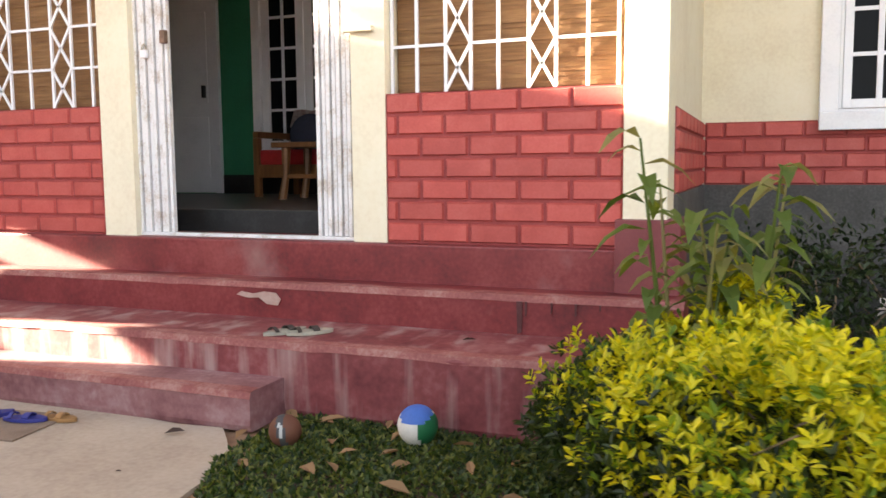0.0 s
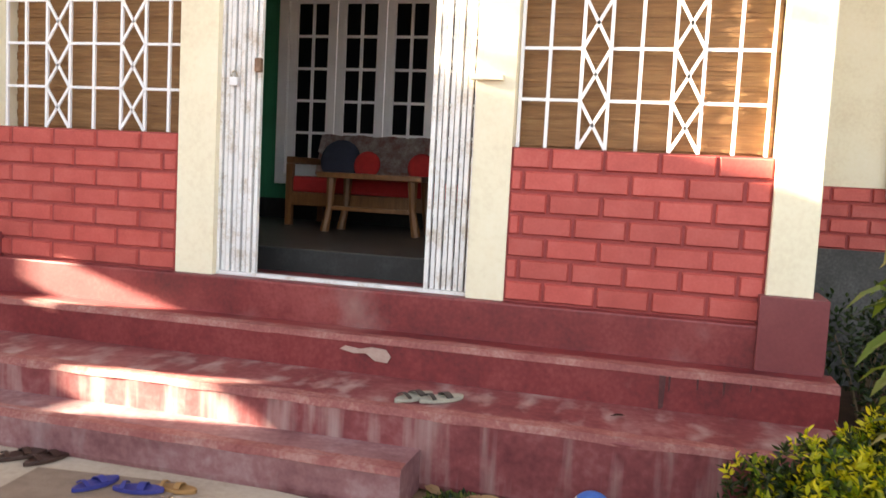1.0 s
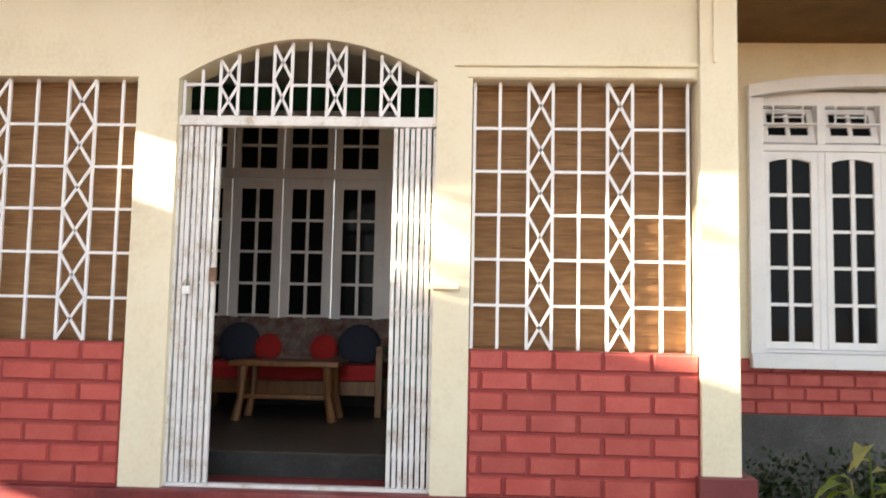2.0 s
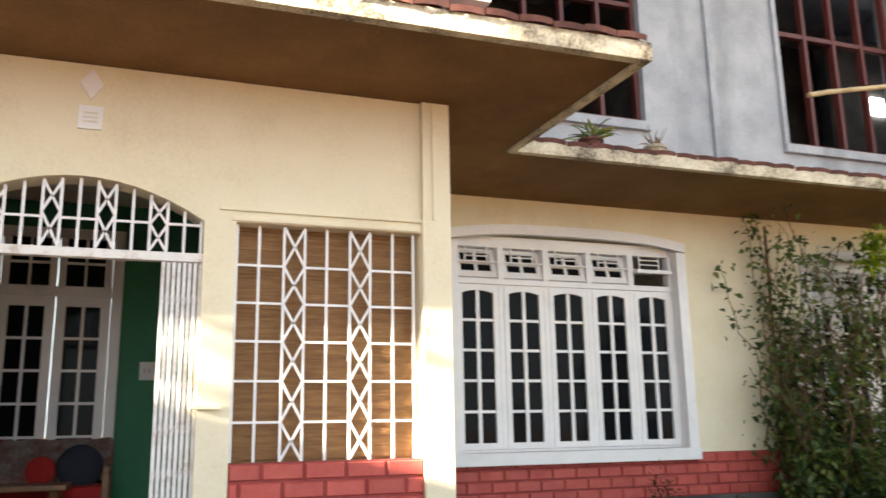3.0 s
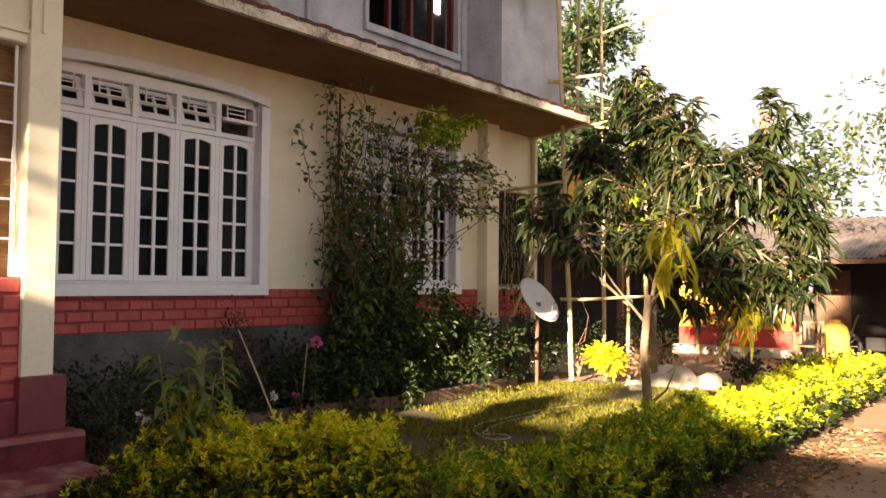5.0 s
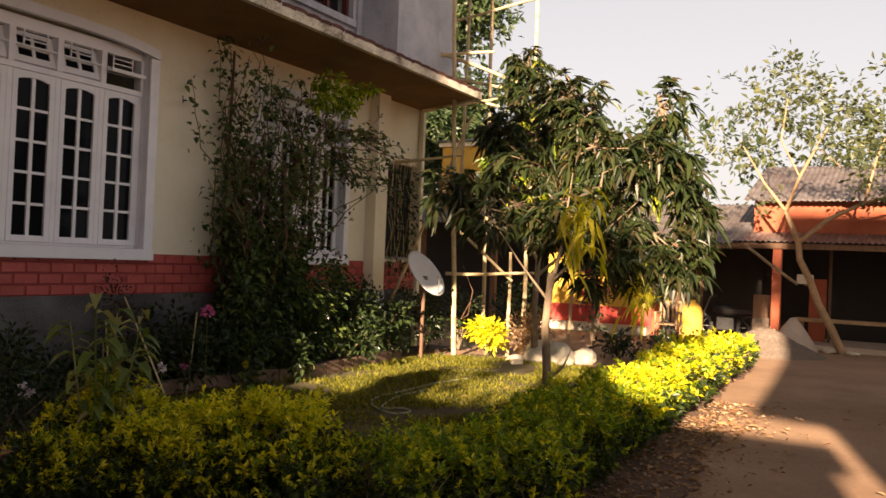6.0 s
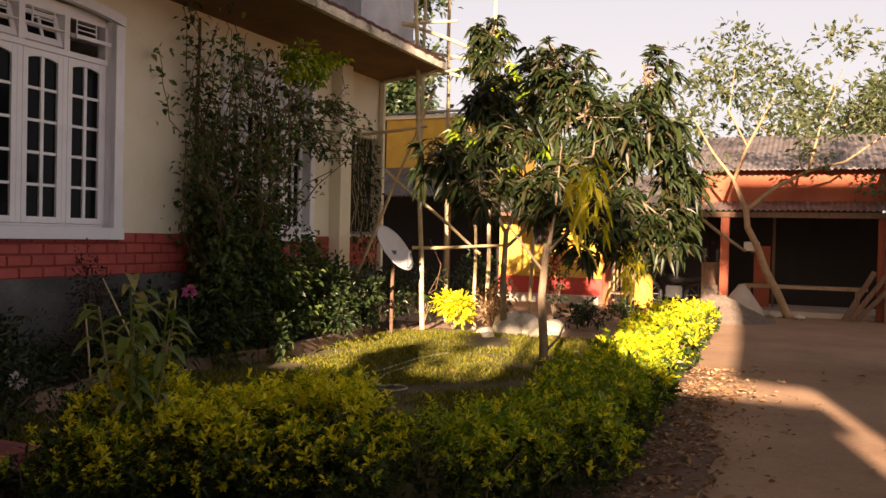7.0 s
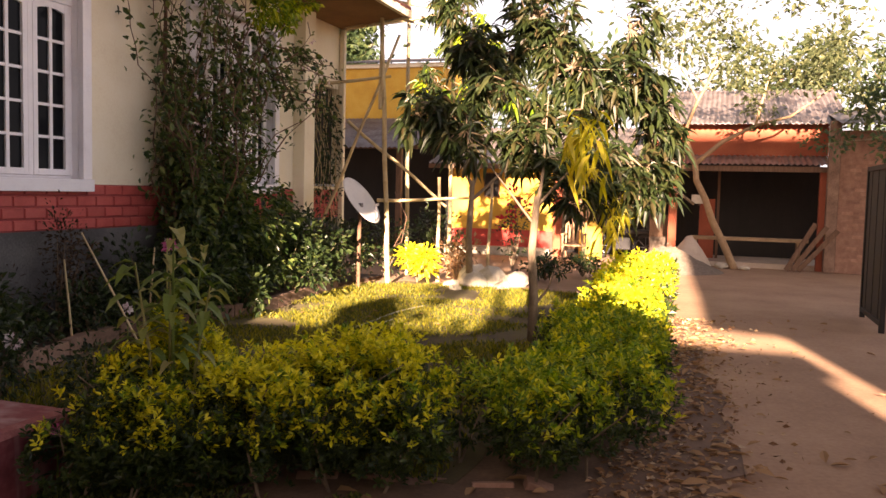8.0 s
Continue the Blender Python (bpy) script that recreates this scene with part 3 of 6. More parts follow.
# dark opening beyond the pilaster, hung with vines
op = thing("window_3", "dark unglazed window opening hung with vines", "window")
tagged(op, kind="structure")
# near-black sheets added behind the opening, standing for its shaded inside
boxes("shade_backing", [(8.78, 9.31, WY + 0.12, WY + 0.15, 1.6, 3.2), (9.32, 9.85, WY + 0.12, WY + 0.15, 1.6, 3.2)], DARK, op)
boxes("window_sill", [(8.74, 9.83, WY - 0.05, WY + 0.118, 1.56, 1.598)], CEMENT, op, "", 0.006)

# ---- upper storey ----
UY = WY + 0.02
bm = bmesh.new()
wall_with_holes(bm, -7.2, 8.35, 4.30, 8.6, [(1.55, 3.55, 5.3, 7.7), (5.66, 7.68, 5.24, 7.7)], UY, UY + 0.22)
structure("wall_upper", bm, CEMENT, "unpainted grey cement upper storey wall", "wall")
bm = bmesh.new()
box(bm, 7.99, 8.17, 1.62, UY - 0.002, 4.5, 8.6)
wall_with_holes(bm, 8.17, 9.80, 4.302, 8.6, [(8.62, 9.42, 7.02, 7.28)], 1.62, 1.82)
box(bm, 9.62, 9.80, 1.82, 9.2, 4.3, 8.6)
structure("wall_upper_bay", bm, CEMENT, "grey cement projecting upper bay with a slot", "wall")
bm = bmesh.new()
for x in (4.52, 7.80):
    box(bm, x, x + 0.10, UY - 0.05, UY, 4.75, 8.6)
structure("trim_ribs", bm, CEMENT, "raised grey cement ribs on the upper wall", "trim", 0.006)
bm = bmesh.new()
prism(bm, [(-7.6, -1.2), (0.6, -1.2), (0.6, 1.2), (8.6, 1.2), (8.6, 0.6), (11.0, 0.6), (11.0, 9.4), (-7.6, 9.4)], "z", 8.6, 8.75)
box(bm, 9.80, 10.7, 1.1, 3.2, 7.42, 7.54)
structure("roof_slab", bm, CEMENT, "grey concrete roof slab of the upper storey", "roof")


def upper_window(x0, x1, z0, z1):
    w = thing("upper_window", "dark red barred window opening in grey cement surround", "window", group="upper windows")
    tagged(w, kind="structure")
    t = 0.10
    for r in [(x0 - 0.07, x1 + 0.07, UY - 0.07, UY - 0.002, z0 - 0.11, z0), (x0 - 0.07, x0, UY - 0.05, UY - 0.002, z0, z1), (x1, x1 + 0.07, UY - 0.05, UY - 0.002, z0, z1)]:
        boxes("surround", [r], CEMENT, w, "", 0.008)
    y0, y1 = UY + 0.04, UY + 0.14
    n = 4
    for i in range(n + 1):
        x = x0 + 0.03 + (x1 - x0 - 0.06) * i / n
        boxes("mullion", [(x - 0.027, x + 0.027, y0, y1, z0, z1)], REDWOOD, w, "", 0.006)
    for z in (z0 + 0.03, z0 + (z1 - z0) * 0.64):
        for i in range(n):
            xa = x0 + 0.03 + (x1 - x0 - 0.06) * i / n + 0.028
            xb = x0 + 0.03 + (x1 - x0 - 0.06) * (i + 1) / n - 0.028
            boxes("rail", [(xa, xb, y0 + 0.01, y1 - 0.01, z - 0.03, z + 0.03)], REDWOOD, w)
    return w


upper_window(5.66, 7.68, 5.24, 7.7)
upper_window(1.55, 3.55, 5.3, 7.7)
# inside of the upper storey in the dark plinth cement: its gloom is painted
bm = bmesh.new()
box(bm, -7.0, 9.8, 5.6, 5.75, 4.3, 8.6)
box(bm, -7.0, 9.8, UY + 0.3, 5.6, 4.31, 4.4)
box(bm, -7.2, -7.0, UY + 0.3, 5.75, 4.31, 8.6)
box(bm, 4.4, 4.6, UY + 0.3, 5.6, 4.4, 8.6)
structure("wall_upper_inner", bm, PLINTH, "upper storey inside, cement darkened to stand for unlit rooms", "wall")


# ---- white casement windows ----
def arch_top(x, x0, x1, z, rise, power=2):
    return z + rise * (1 - abs((2 * x - x0 - x1) / (x1 - x0)) ** power)


def casement_window(x0, x1, z0, z1, n, rise=0.10):
    """A white window in a deep reveal: flat-arched surround, sashes of ten panes, small centre-pivoted vents with iron bars above."""
    w = thing("casement_window", "white painted timber window with many small dark panes and tilted vents", "window", group="house windows")
    tagged(w, kind="structure")
    f = 0.125
    boxes("window_sill", [(x0 - f, x1 + f, WY - 0.10, WY - 0.003, z0 - f, z0)], WHITE, w, "", 0.008)
    boxes("surround", [(x0 - f, x0, WY - 0.07, WY - 0.003, z0, z1)], WHITE, w, "", 0.008)
    boxes("surround", [(x1, x1 + f, WY - 0.07, WY - 0.003, z0, z1)], WHITE, w, "", 0.008)
    bm = bmesh.new()
    K = 18
    xs = [x0 - f + (x1 - x0 + 2 * f) * i / K for i in range(K + 1)]
    prism(bm, [(x, arch_top(x, x0 - f, x1 + f, z1, rise, 3)) for x in xs] + [(x, arch_top(x, x0 - f, x1 + f, z1 + 0.105, rise, 3)) for x in xs[::-1]], "y", WY - 0.075, WY - 0.003)
    part("head", bm, WHITE, w)
    y0, y1 = WY + 0.085, WY + 0.17
    boxes("reveal", [(x0 - 0.02, x0 - 0.001, WY + 0.001, y1, z0, z1 + 0.04)], CREAM, w, "", 0.002)
    boxes("reveal", [(x1 + 0.001, x1 + 0.02, WY + 0.001, y1, z0, z1 + 0.04)], WHITE, w, "", 0.002)
    zt = z1 - 0.41                        # transom
    boxes("transom", [(x0, x1, y0 - 0.03, y1, zt - 0.03, zt + 0.03)], WHITE, w, "", 0.006)
    boxes("bottom_rail", [(x0, x1, y0, y1, z0, z0 + 0.03)], WHITE, w, "", 0.006)
    boxes("top_rail", [(x0, x1, y0, y1, z1 - 0.035, z1 + 0.09)], WHITE, w, "", 0.006)
    s = (x1 - x0) / n
    for i in range(n + 1):
        x = x0 + s * i
        boxes("post", [(max(x0, x - 0.03), min(x1, x + 0.03), y0 - 0.01, y1, z0 + 0.03, zt - 0.03)], WHITE, w, "", 0.005)
        boxes("post", [(max(x0, x - 0.035), min(x1, x + 0.035), y0 - 0.03, y1, zt + 0.03, z1 - 0.035)], WHITE, w, "", 0.005)
    for i in range(n):
        a, b = x0 + s * i + 0.032, x0 + s * (i + 1) - 0.032
        m, aa, bb = (a + b) / 2, a + 0.058, b - 0.058
        za, zb = z0 + 0.095, zt - 0.095
        sash = boxes("sash", [(a, aa, y0 - 0.012, y0 + 0.04, z0 + 0.032, zt - 0.032), (bb, b, y0 - 0.012, y0 + 0.04, z0 + 0.032, zt - 0.032),
                              (aa, bb, y0 - 0.012, y0 + 0.04, z0 + 0.032, za), (m - 0.02, m + 0.02, y0 - 0.004, y0 + 0.035, za, zt - 0.06)], WHITE, w, "white glazed sash", 0.004)
        bm = bmesh.new()
        hx = [aa + (bb - aa) * k / 10 for k in range(11)]
        prism(bm, [(x, arch_top(x, aa, bb, zb - 0.03, 0.032)) for x in hx] + [(bb, zt - 0.033), (aa, zt - 0.033)], "y", y0 - 0.010, y0 + 0.038)
        part("sash_head", bm, WHITE, sash)
        rows = 5
        for k in range(1, rows):
            z = za + (zb - za) * k / rows
            boxes("glazing_bar", [(aa, m - 0.02, y0, y0 + 0.033, z - 0.014, z + 0.014), (m + 0.02, bb, y0, y0 + 0.033, z - 0.014, z + 0.014)], WHITE, sash)
        for k in range(rows):
            for u, v in ((aa, m), (m, bb)):
                boxes("pane", [(u, v, y0 + 0.018, y0 + 0.024, za + (zb - za) * k / rows, za + (zb - za) * (k + 1) / rows)], GLASS, sash)
        # vent on a pivot at half height, its foot pushed out
        vz0, vz1 = zt + 0.035, z1 - 0.04
        vh = (vz1 - vz0) / 2
        vent = thing("vent", "", "")
        vent.parent = w
        vent.location = (0, y0 + 0.05, vz0 + vh)
        vent.rotation_euler = (radians(-82 if i == n - 1 else -17), 0, 0)
        a, b = a + 0.006, b - 0.006
        boxes("vent_frame", [(a, a + 0.055, -0.02, 0.02, -vh, vh), (b - 0.055, b, -0.02, 0.02, -vh, vh), (a + 0.055, b - 0.055, -0.02, 0.02, -vh, -vh + 0.07),
                             (a + 0.055, b - 0.055, -0.02, 0.02, vh - 0.05, vh), (m - 0.018, m + 0.018, -0.016, 0.016, -vh + 0.07, vh - 0.05),
                             (a + 0.055, b - 0.055, -0.015, 0.015, -0.014, 0.014)], WHITE, vent, "", 0.003)
        boxes("vent_glass", [(a + 0.055, b - 0.055, -0.004, 0.002, -vh + 0.07, vh - 0.05)], GLASS, vent)
        zm = vz0 + vh * 1.02
        g0, g1 = a + (b - a) * 0.18, a + (b - a) * 0.74
        for r in [(a - 0.02, b + 0.02, zm, zm + 0.014), (g0 + 0.013, g1, zm + vh * 0.36, zm + vh * 0.36 + 0.011), (g0 + 0.013, g1, zm + vh * 0.68, zm + vh * 0.68 + 0.011),
                  (g0, g0 + 0.013, zm + 0.015, vz1), (g1, g1 + 0.013, zm + 0.015, vz1)]:
            boxes("vent_bar", [(r[0], r[1], y0 - 0.022, y0 - 0.008, r[2], r[3])], WHITE, w)
    return w


casement_window(1.13, 3.79, 1.56, 3.73, 5, 0.10)
casement_window(5.70, 7.62, 1.56, 3.68, 4, 0.09)
# dark rooms behind the windows
bm = bmesh.new()
box(bm, 0.25, 9.75, 4.6, 4.7, 0.0, 4.2)
box(bm, 4.6, 4.7, WY + 0.22, 4.6, 0.0, 4.2)
box(bm, 0.25, 9.75, WY + 0.22, 4.6, 0.7, 0.8)
structure("wall_rooms_inner", bm, INNER, "plain inner walls of the house rooms", "wall")

# ---- grilled porch windows and their blinds ----
def grille(x_left, bars, x_pairs, z0, z1, levels):
    w = thing("window_grille", "white painted steel window grille with diamond lattice", "grille", group="porch windows")
    y = 0.055
    for x in bars:
        boxes("bar", [(x - 0.009, x + 0.009, y, y + 0.016, z0, z1)], WHITE, w)
    for z in levels:
        xs = sorted(bars)
        for a, b in zip(xs, xs[1:]):
            if not any(abs(a - p) < 1e-6 for p, q in x_pairs):
                boxes("rail", [(a + 0.009, b - 0.009, y + 0.002, y + 0.014, z - 0.008, z + 0.008)], WHITE, w)
    zz = [z0] + sorted(levels) + [z1]
    for a, b in x_pairs:
        for lo, hi in zip(zz, zz[1:]):
            m = (lo + hi) / 2
            for (xa, za), (xb, zb) in (((a, lo), ((a + b) / 2, m)), (((a + b) / 2, m), (b, hi)), ((b, lo), ((a + b) / 2, m)), (((a + b) / 2, m), (a, hi))):
                bm = bmesh.new()
                d = Vector((xb - xa, 0, zb - za)).normalized()
                p = Vector((-d.z, 0, d.x)) * 0.0085
                A, B = Vector((xa, y + 0.001, za)), Vector((xb, y + 0.001, zb))
                prism(bm, [((A + p).x, (A + p).z), ((B + p).x, (B + p).z), ((B - p).x, (B - p).z), ((A - p).x, (A - p).z)], "y", y - 0.004, y + 0.006)
                part("lattice_strip", bm, WHITE, w)
    return w


LV = [1.87, 2.14, 2.405, 2.665, 2.925]
grille(0, [-1.305, -1.155, -0.984, -0.839, -0.683, -0.516, -0.369, -0.202, -0.045], [(-0.984, -0.839), (-0.516, -0.369)], 1.615, 3.205, LV)
grille(0, [-3.355, -3.459, -3.626, -3.795, -3.993, -4.169, -4.342, -4.50, -4.645], [(-3.795, -3.626), (-4.342, -4.169)], 1.615, 3.205, LV)
for x0, x1 in ((-1.32, 0.0), (-4.66, -3.34)):
    b = thing("window_blind", "brown bamboo slat blind hanging behind the grille", "blind", group="porch blinds")
    for k in range(64):
        z = 1.63 + k * 0.0245
        dy = 0.004 * math.sin(k * 1.7) + 0.006 * noise.noise((k * 0.3, x0, 0))
        boxes("slat", [(x0 + 0.01, x1 - 0.01, 0.150 + dy, 0.156 + dy, z, z + 0.0235)], BLIND, b)
    boxes("valance", [(x0 + 0.01, x1 - 0.01, 0.14, 0.17, 3.18, 3.205)], BLIND, b)
bm = bmesh.new()
box(bm, -1.32, 0.0, 0.17, 0.176, 1.61, 3.21)
box(bm, -4.66, -3.34, 0.17, 0.176, 1.61, 3.21)
structure("blind_backing", bm, BLIND, "brown cloth backing of the blinds", "blind")

# ---- collapsible steel gate ----
gate = thing("folding_gate", "white collapsible steel gate folded open at both sides", "gate")
boxes("transom_bar", [(-3.09, -1.53, 0.02, 0.09, 2.92, 2.98)], GATEWHITE, gate, "", 0.005)
boxes("floor_track", [(-3.09, -1.53, 0.03, 0.09, F + 0.001, F + 0.022)], GATEWHITE, gate, "", 0.003)
for a, b in ((-3.085, -2.85), (-1.775, -1.54)):
    n = 8
    for i in range(n):
        x = a + (b - a) * i / (n - 1)
        boxes("upright", [(x - 0.0115, x + 0.0115, 0.035 + 0.012 * (i % 2), 0.065 + 0.012 * (i % 2), F + 0.024, 2.918)], GATEWHITE, gate)
    for z in [F + 0.1 + 0.28 * k for k in range(7)]:
        for i in range(n - 1):
            x = a + (b - a) * i / (n - 1)
            s = (b - a) / (n - 1)
            bm = bmesh.new()
            prism(bm, [(x, z), (x + s, z + 0.2), (x + s, z + 0.222), (x, z + 0.022)], "y", 0.079, 0.086)
            part("lattice_strip", bm, GATEWHITE, gate)
handle = boxes("lock", [(-2.86, -2.82, 0.0, 0.034, 1.98, 2.06)], STONEK, gate, "dull steel lock", 0.004)
# lunette grille over the gate
lun = thing("lunette_grille", "white steel lunette grille in the arch over the gate", "grille")
lx = [-3.075 + 1.53 * i / 14 for i in range(15)]
pairs = [2, 5, 8, 11]
for i, x in enumerate(lx):
    top = 3.2 + 0.25 * (1 - ((x + 2.31) / 0.78) ** 2)
    boxes("bar", [(x - 0.009, x + 0.009, 0.05, 0.064, 2.98, top - 0.004)], WHITE, lun)
for i in range(14):
    top = 3.2 + 0.25 * (1 - ((lx[i] + lx[i + 1]) / 2 + 2.31) ** 2 / 0.61)
    if i in pairs:
        for lo, hi in ((2.985, (2.985 + top) / 2), ((2.985 + top) / 2, top - 0.02)):
            for xa, xb in ((lx[i], lx[i + 1]), (lx[i + 1], lx[i])):
                bm = bmesh.new()
                d = Vector((xb - xa, 0, hi - lo)).normalized()
                p = Vector((-d.z, 0, d.x)) * 0.008
                prism(bm, [(xa + p.x, lo + p.z), (xb + p.x, hi + p.z), (xb - p.x, hi - p.z), (xa - p.x, lo - p.z)], "y", 0.044, 0.052)
                part("lattice_strip", bm, WHITE, lun)
    else:
        boxes("rail", [(lx[i] + 0.009, lx[i + 1] - 0.009, 0.052, 0.062, 3.17, 3.186)], WHITE, lun)
# padlock on the gate
pk = thing("padlock", "small grey steel padlock hanging on the gate", "padlock", (-3.0, 0.023, 1.93))
boxes("lock_body", [(-0.025, 0.025, -0.012, 0.012, -0.03, 0.02)], WHITE, pk, "", 0.006)
bm = bmesh.new()
tube(bm, [(0.018 * math.cos(math.pi * i / 8), 0, 0.02 + 0.035 * math.sin(math.pi * i / 8)) for i in range(9)], 0.005, 6)
part("shackle", bm, FASCIA, pk)
# plaques over the gate
pl = thing("wall_plaque", "small square white plaque on the cream wall", "plaque", (-2.28, -0.004, 3.845))
boxes("plate", [(-0.075, 0.075, -0.018, 0.0, -0.08, 0.08)], WHITE, pl, "", 0.003)
for z in (0.03, 0.0, -0.03):
    boxes("faded_bar", [(-0.045, 0.045, -0.0205, -0.0182, z - 0.006, z + 0.006)], INNER, pl)
pd = thing("diamond_plaque", "small cream diamond wall plaque", "plaque", (-2.285, -0.004, 4.08))
bm = bmesh.new()
prism(bm, [(-0.075, 0), (0, -0.11), (0.075, 0), (0, 0.11)], "y", -0.016, 0.0)
part("plate", bm, WHITE, pd, "", 0.003)

# ---- front room furniture ----
def inner_window():
    w = thing("inner_window", "tall white glazed timber window inside the front room", "window")
    tagged(w, kind="structure")
    x0, x1, z0, z1, n = -4.22, -2.20, 1.38, 3.72, 4
    y0 = 3.2
    s = (x1 - x0) / n
    boxes("frame", [(x0 - 0.1, x0, y0 - 0.03, y0 + 0.045, z0 - 0.1, z1 + 0.1), (x1, x1 + 0.1, y0 - 0.03, y0 + 0.045, z0 - 0.1, z1 + 0.1),
                    (x0, x1, y0 - 0.03, y0 + 0.045, z0 - 0.1, z0), (x0, x1, y0 - 0.03, y0 + 0.045, z1, z1 + 0.1), (x0, x1, y0 - 0.02, y0 + 0.045, 3.14, 3.24)], WHITE, w, "", 0.005)
    for i in range(n):
        a, b = x0 + s * i + 0.004, x0 + s * (i + 1) - 0.004
        m = (a + b) / 2
        sash = boxes("sash", [(a, a + 0.09, y0, y0 + 0.04, z0, 3.14), (b - 0.09, b, y0, y0 + 0.04, z0, 3.14), (a + 0.09, b - 0.09, y0, y0 + 0.04, z0, z0 + 0.1),
                              (a + 0.09, b - 0.09, y0, y0 + 0.04, 3.04, 3.14), (m - 0.015, m + 0.015, y0 + 0.005, y0 + 0.035, z0 + 0.1, 3.04)], WHITE, w, "", 0.003)
        for k in range(1, 5):
            z = z0 + 0.1 + (3.04 - z0 - 0.1) * k / 5
            boxes("glazing_bar", [(a + 0.09, m - 0.015, y0 + 0.006, y0 + 0.034, z - 0.013, z + 0.013), (m + 0.015, b - 0.09, y0 + 0.006, y0 + 0.034, z - 0.013, z + 0.013)], WHITE, sash)
        for k in range(5):
            for u, v in ((a + 0.09, m), (m, b - 0.09)):
                za = z0 + 0.1 + (3.04 - z0 - 0.1) * k / 5
                boxes("pane", [(u, v, y0 + 0.018, y0 + 0.023, za, za + (2.94 - z0) / 5)], GLASS, sash)
        boxes("top_light", [(a, a + 0.07, y0, y0 + 0.04, 3.24, z1), (b - 0.07, b, y0, y0 + 0.04, 3.24, z1), (m - 0.012, m + 0.012, y0, y0 + 0.04, 3.24, z1), (a + 0.07, b - 0.07, y0 + 0.003, y0 + 0.037, 3.46, 3.485)], WHITE, w)
        boxes("pane", [(a + 0.07, b - 0.07, y0 + 0.018, y0 + 0.023, 3.24, z1)], GLASS, w)


inner_window()
CLOTH = mat("faded_floral_cloth", (0.34, 0.22, 0.19), (0.30, 0.05, 0.05), (0.50, 0.44, 0.38), 0.95, scale=9, fine=40, bump=0.2, spread=0.35)
REDC = plain("red_cushion_cloth", (0.42, 0.02, 0.02), 0.9)
NAVY = plain("dark_blue_cushion_cloth", (0.03, 0.035, 0.06), 0.9)
sofa = thing("sofa", "wooden sofa with a floral throw and red seat against the window", "sofa", (-2.95, 2.75, 0.93))
boxes("seat", [(-0.85, 0.85, -0.33, 0.30, 0.30, 0.44)], REDC, sofa, "red seat cushion", 0.03)
bm = bmesh.new()
prism(bm, [(0.25, 0.46), (0.40, 0.82), (0.44, 0.84), (0.48, 0.81), (0.36, 0.44)], "x", -0.86, 0.86)
part("throw", bm, CLOTH, sofa, "faded floral throw over the back", 0.012)
for x in (-0.86, 0.80):
    boxes("arm", [(x, x + 0.06, -0.36, 0.40, 0.55, 0.61)], WOOD, sofa, "", 0.01)
    boxes("leg", [(x, x + 0.06, -0.36, -0.30, 0.0, 0.55)], WOOD, sofa, "", 0.006)
    boxes("leg", [(x, x + 0.06, 0.34, 0.40, 0.0, 0.55)], WOOD, sofa, "", 0.006)
boxes("front_rail", [(-0.80, 0.80, -0.36, -0.32, 0.18, 0.30)], WOOD, sofa, "", 0.006)


def cushion(x, y, z, r, m, label):
    bm = bmesh.new()
    bmesh.ops.create_uvsphere(bm, u_segments=16, v_segments=10, radius=r)
    for v in bm.verts:
        v.co.y *= 0.4
    ob = part("cushion", bm, m, None, label, smooth=True)
    ob.location = (x, y, z)
    ob.rotation_euler = (radians(-14), 0, 0)
    tagged(ob, label, "cushion", "sofa cushions")


cushion(-3.48, 2.84, 1.53, 0.2, NAVY, "round dark blue cushion propped on the sofa")
cushion(-2.36, 2.84, 1.53, 0.2, NAVY, "round dark blue cushion propped on the sofa")
cushion(-3.2, 2.80, 1.50, 0.13, REDC, "small red cushion on the sofa")
cushion(-2.68, 2.80, 1.50, 0.13, REDC, "small red cushion on the sofa")
table = thing("coffee_table", "brown wooden coffee table with splayed legs", "table", (-2.84, 2.15, 0.93))
boxes("tabletop", [(-0.45, 0.45, -0.27, 0.27, 0.445, 0.49)], WOOD, table, "", 0.01)
for sx in (-1, 1):
    for sy in (-1, 1):
        bm = bmesh.new()
        tube(bm, [(sx * 0.40, sy * 0.18, 0.0), (sx * 0.36, sy * 0.18, 0.2), (sx * 0.35, sy * 0.18, 0.448)], [0.040, 0.030, 0.042], 8)
        part("leg", bm, WOOD, table)
boxes("stretcher", [(-0.335, 0.335, -0.20, -0.16, 0.18, 0.215)], WOOD, table, "", 0.005)
LACE = mat("white_lace_cloth", (0.36, 0.27, 0.25), (0.26, 0.10, 0.10), (0.54, 0.49, 0.45), 0.95, scale=10, fine=90, bump=0.4, spread=0.3)
# lace cover: scallops along the sofa's back and a long point in the middle
bm = bmesh.new()
K = 48
hi, lo = [], []
for i in range(K + 1):
    u = -0.84 + 1.68 * i / K
    drop = 0.17 + 0.05 * abs(math.sin(i * math.pi / 8)) + 0.17 * max(0, 1 - abs(u) / 0.36)
    hi.append(bm.verts.new((u, 0.385, 0.845 + 0.008 * math.sin(i * 0.7))))
    lo.append(bm.verts.new((u, 0.372 - drop * 0.42, 0.84 - drop * 0.95)))
for i in range(K):
    bm.faces.new((hi[i], hi[i + 1], lo[i + 1], lo[i]))
bmesh.ops.solidify(bm, geom=list(bm.faces), thickness=0.006)
lace = part("lace_cover", bm, LACE, None, "pale lace cover with a scalloped edge over the sofa back")
lace.location = (-2.95, 2.72, 0.93)
tagged(lace, category="lace cover")
sw = thing("switch_board", "pale switch board on the green wall", "switch", (-1.83, 3.245, 2.42))
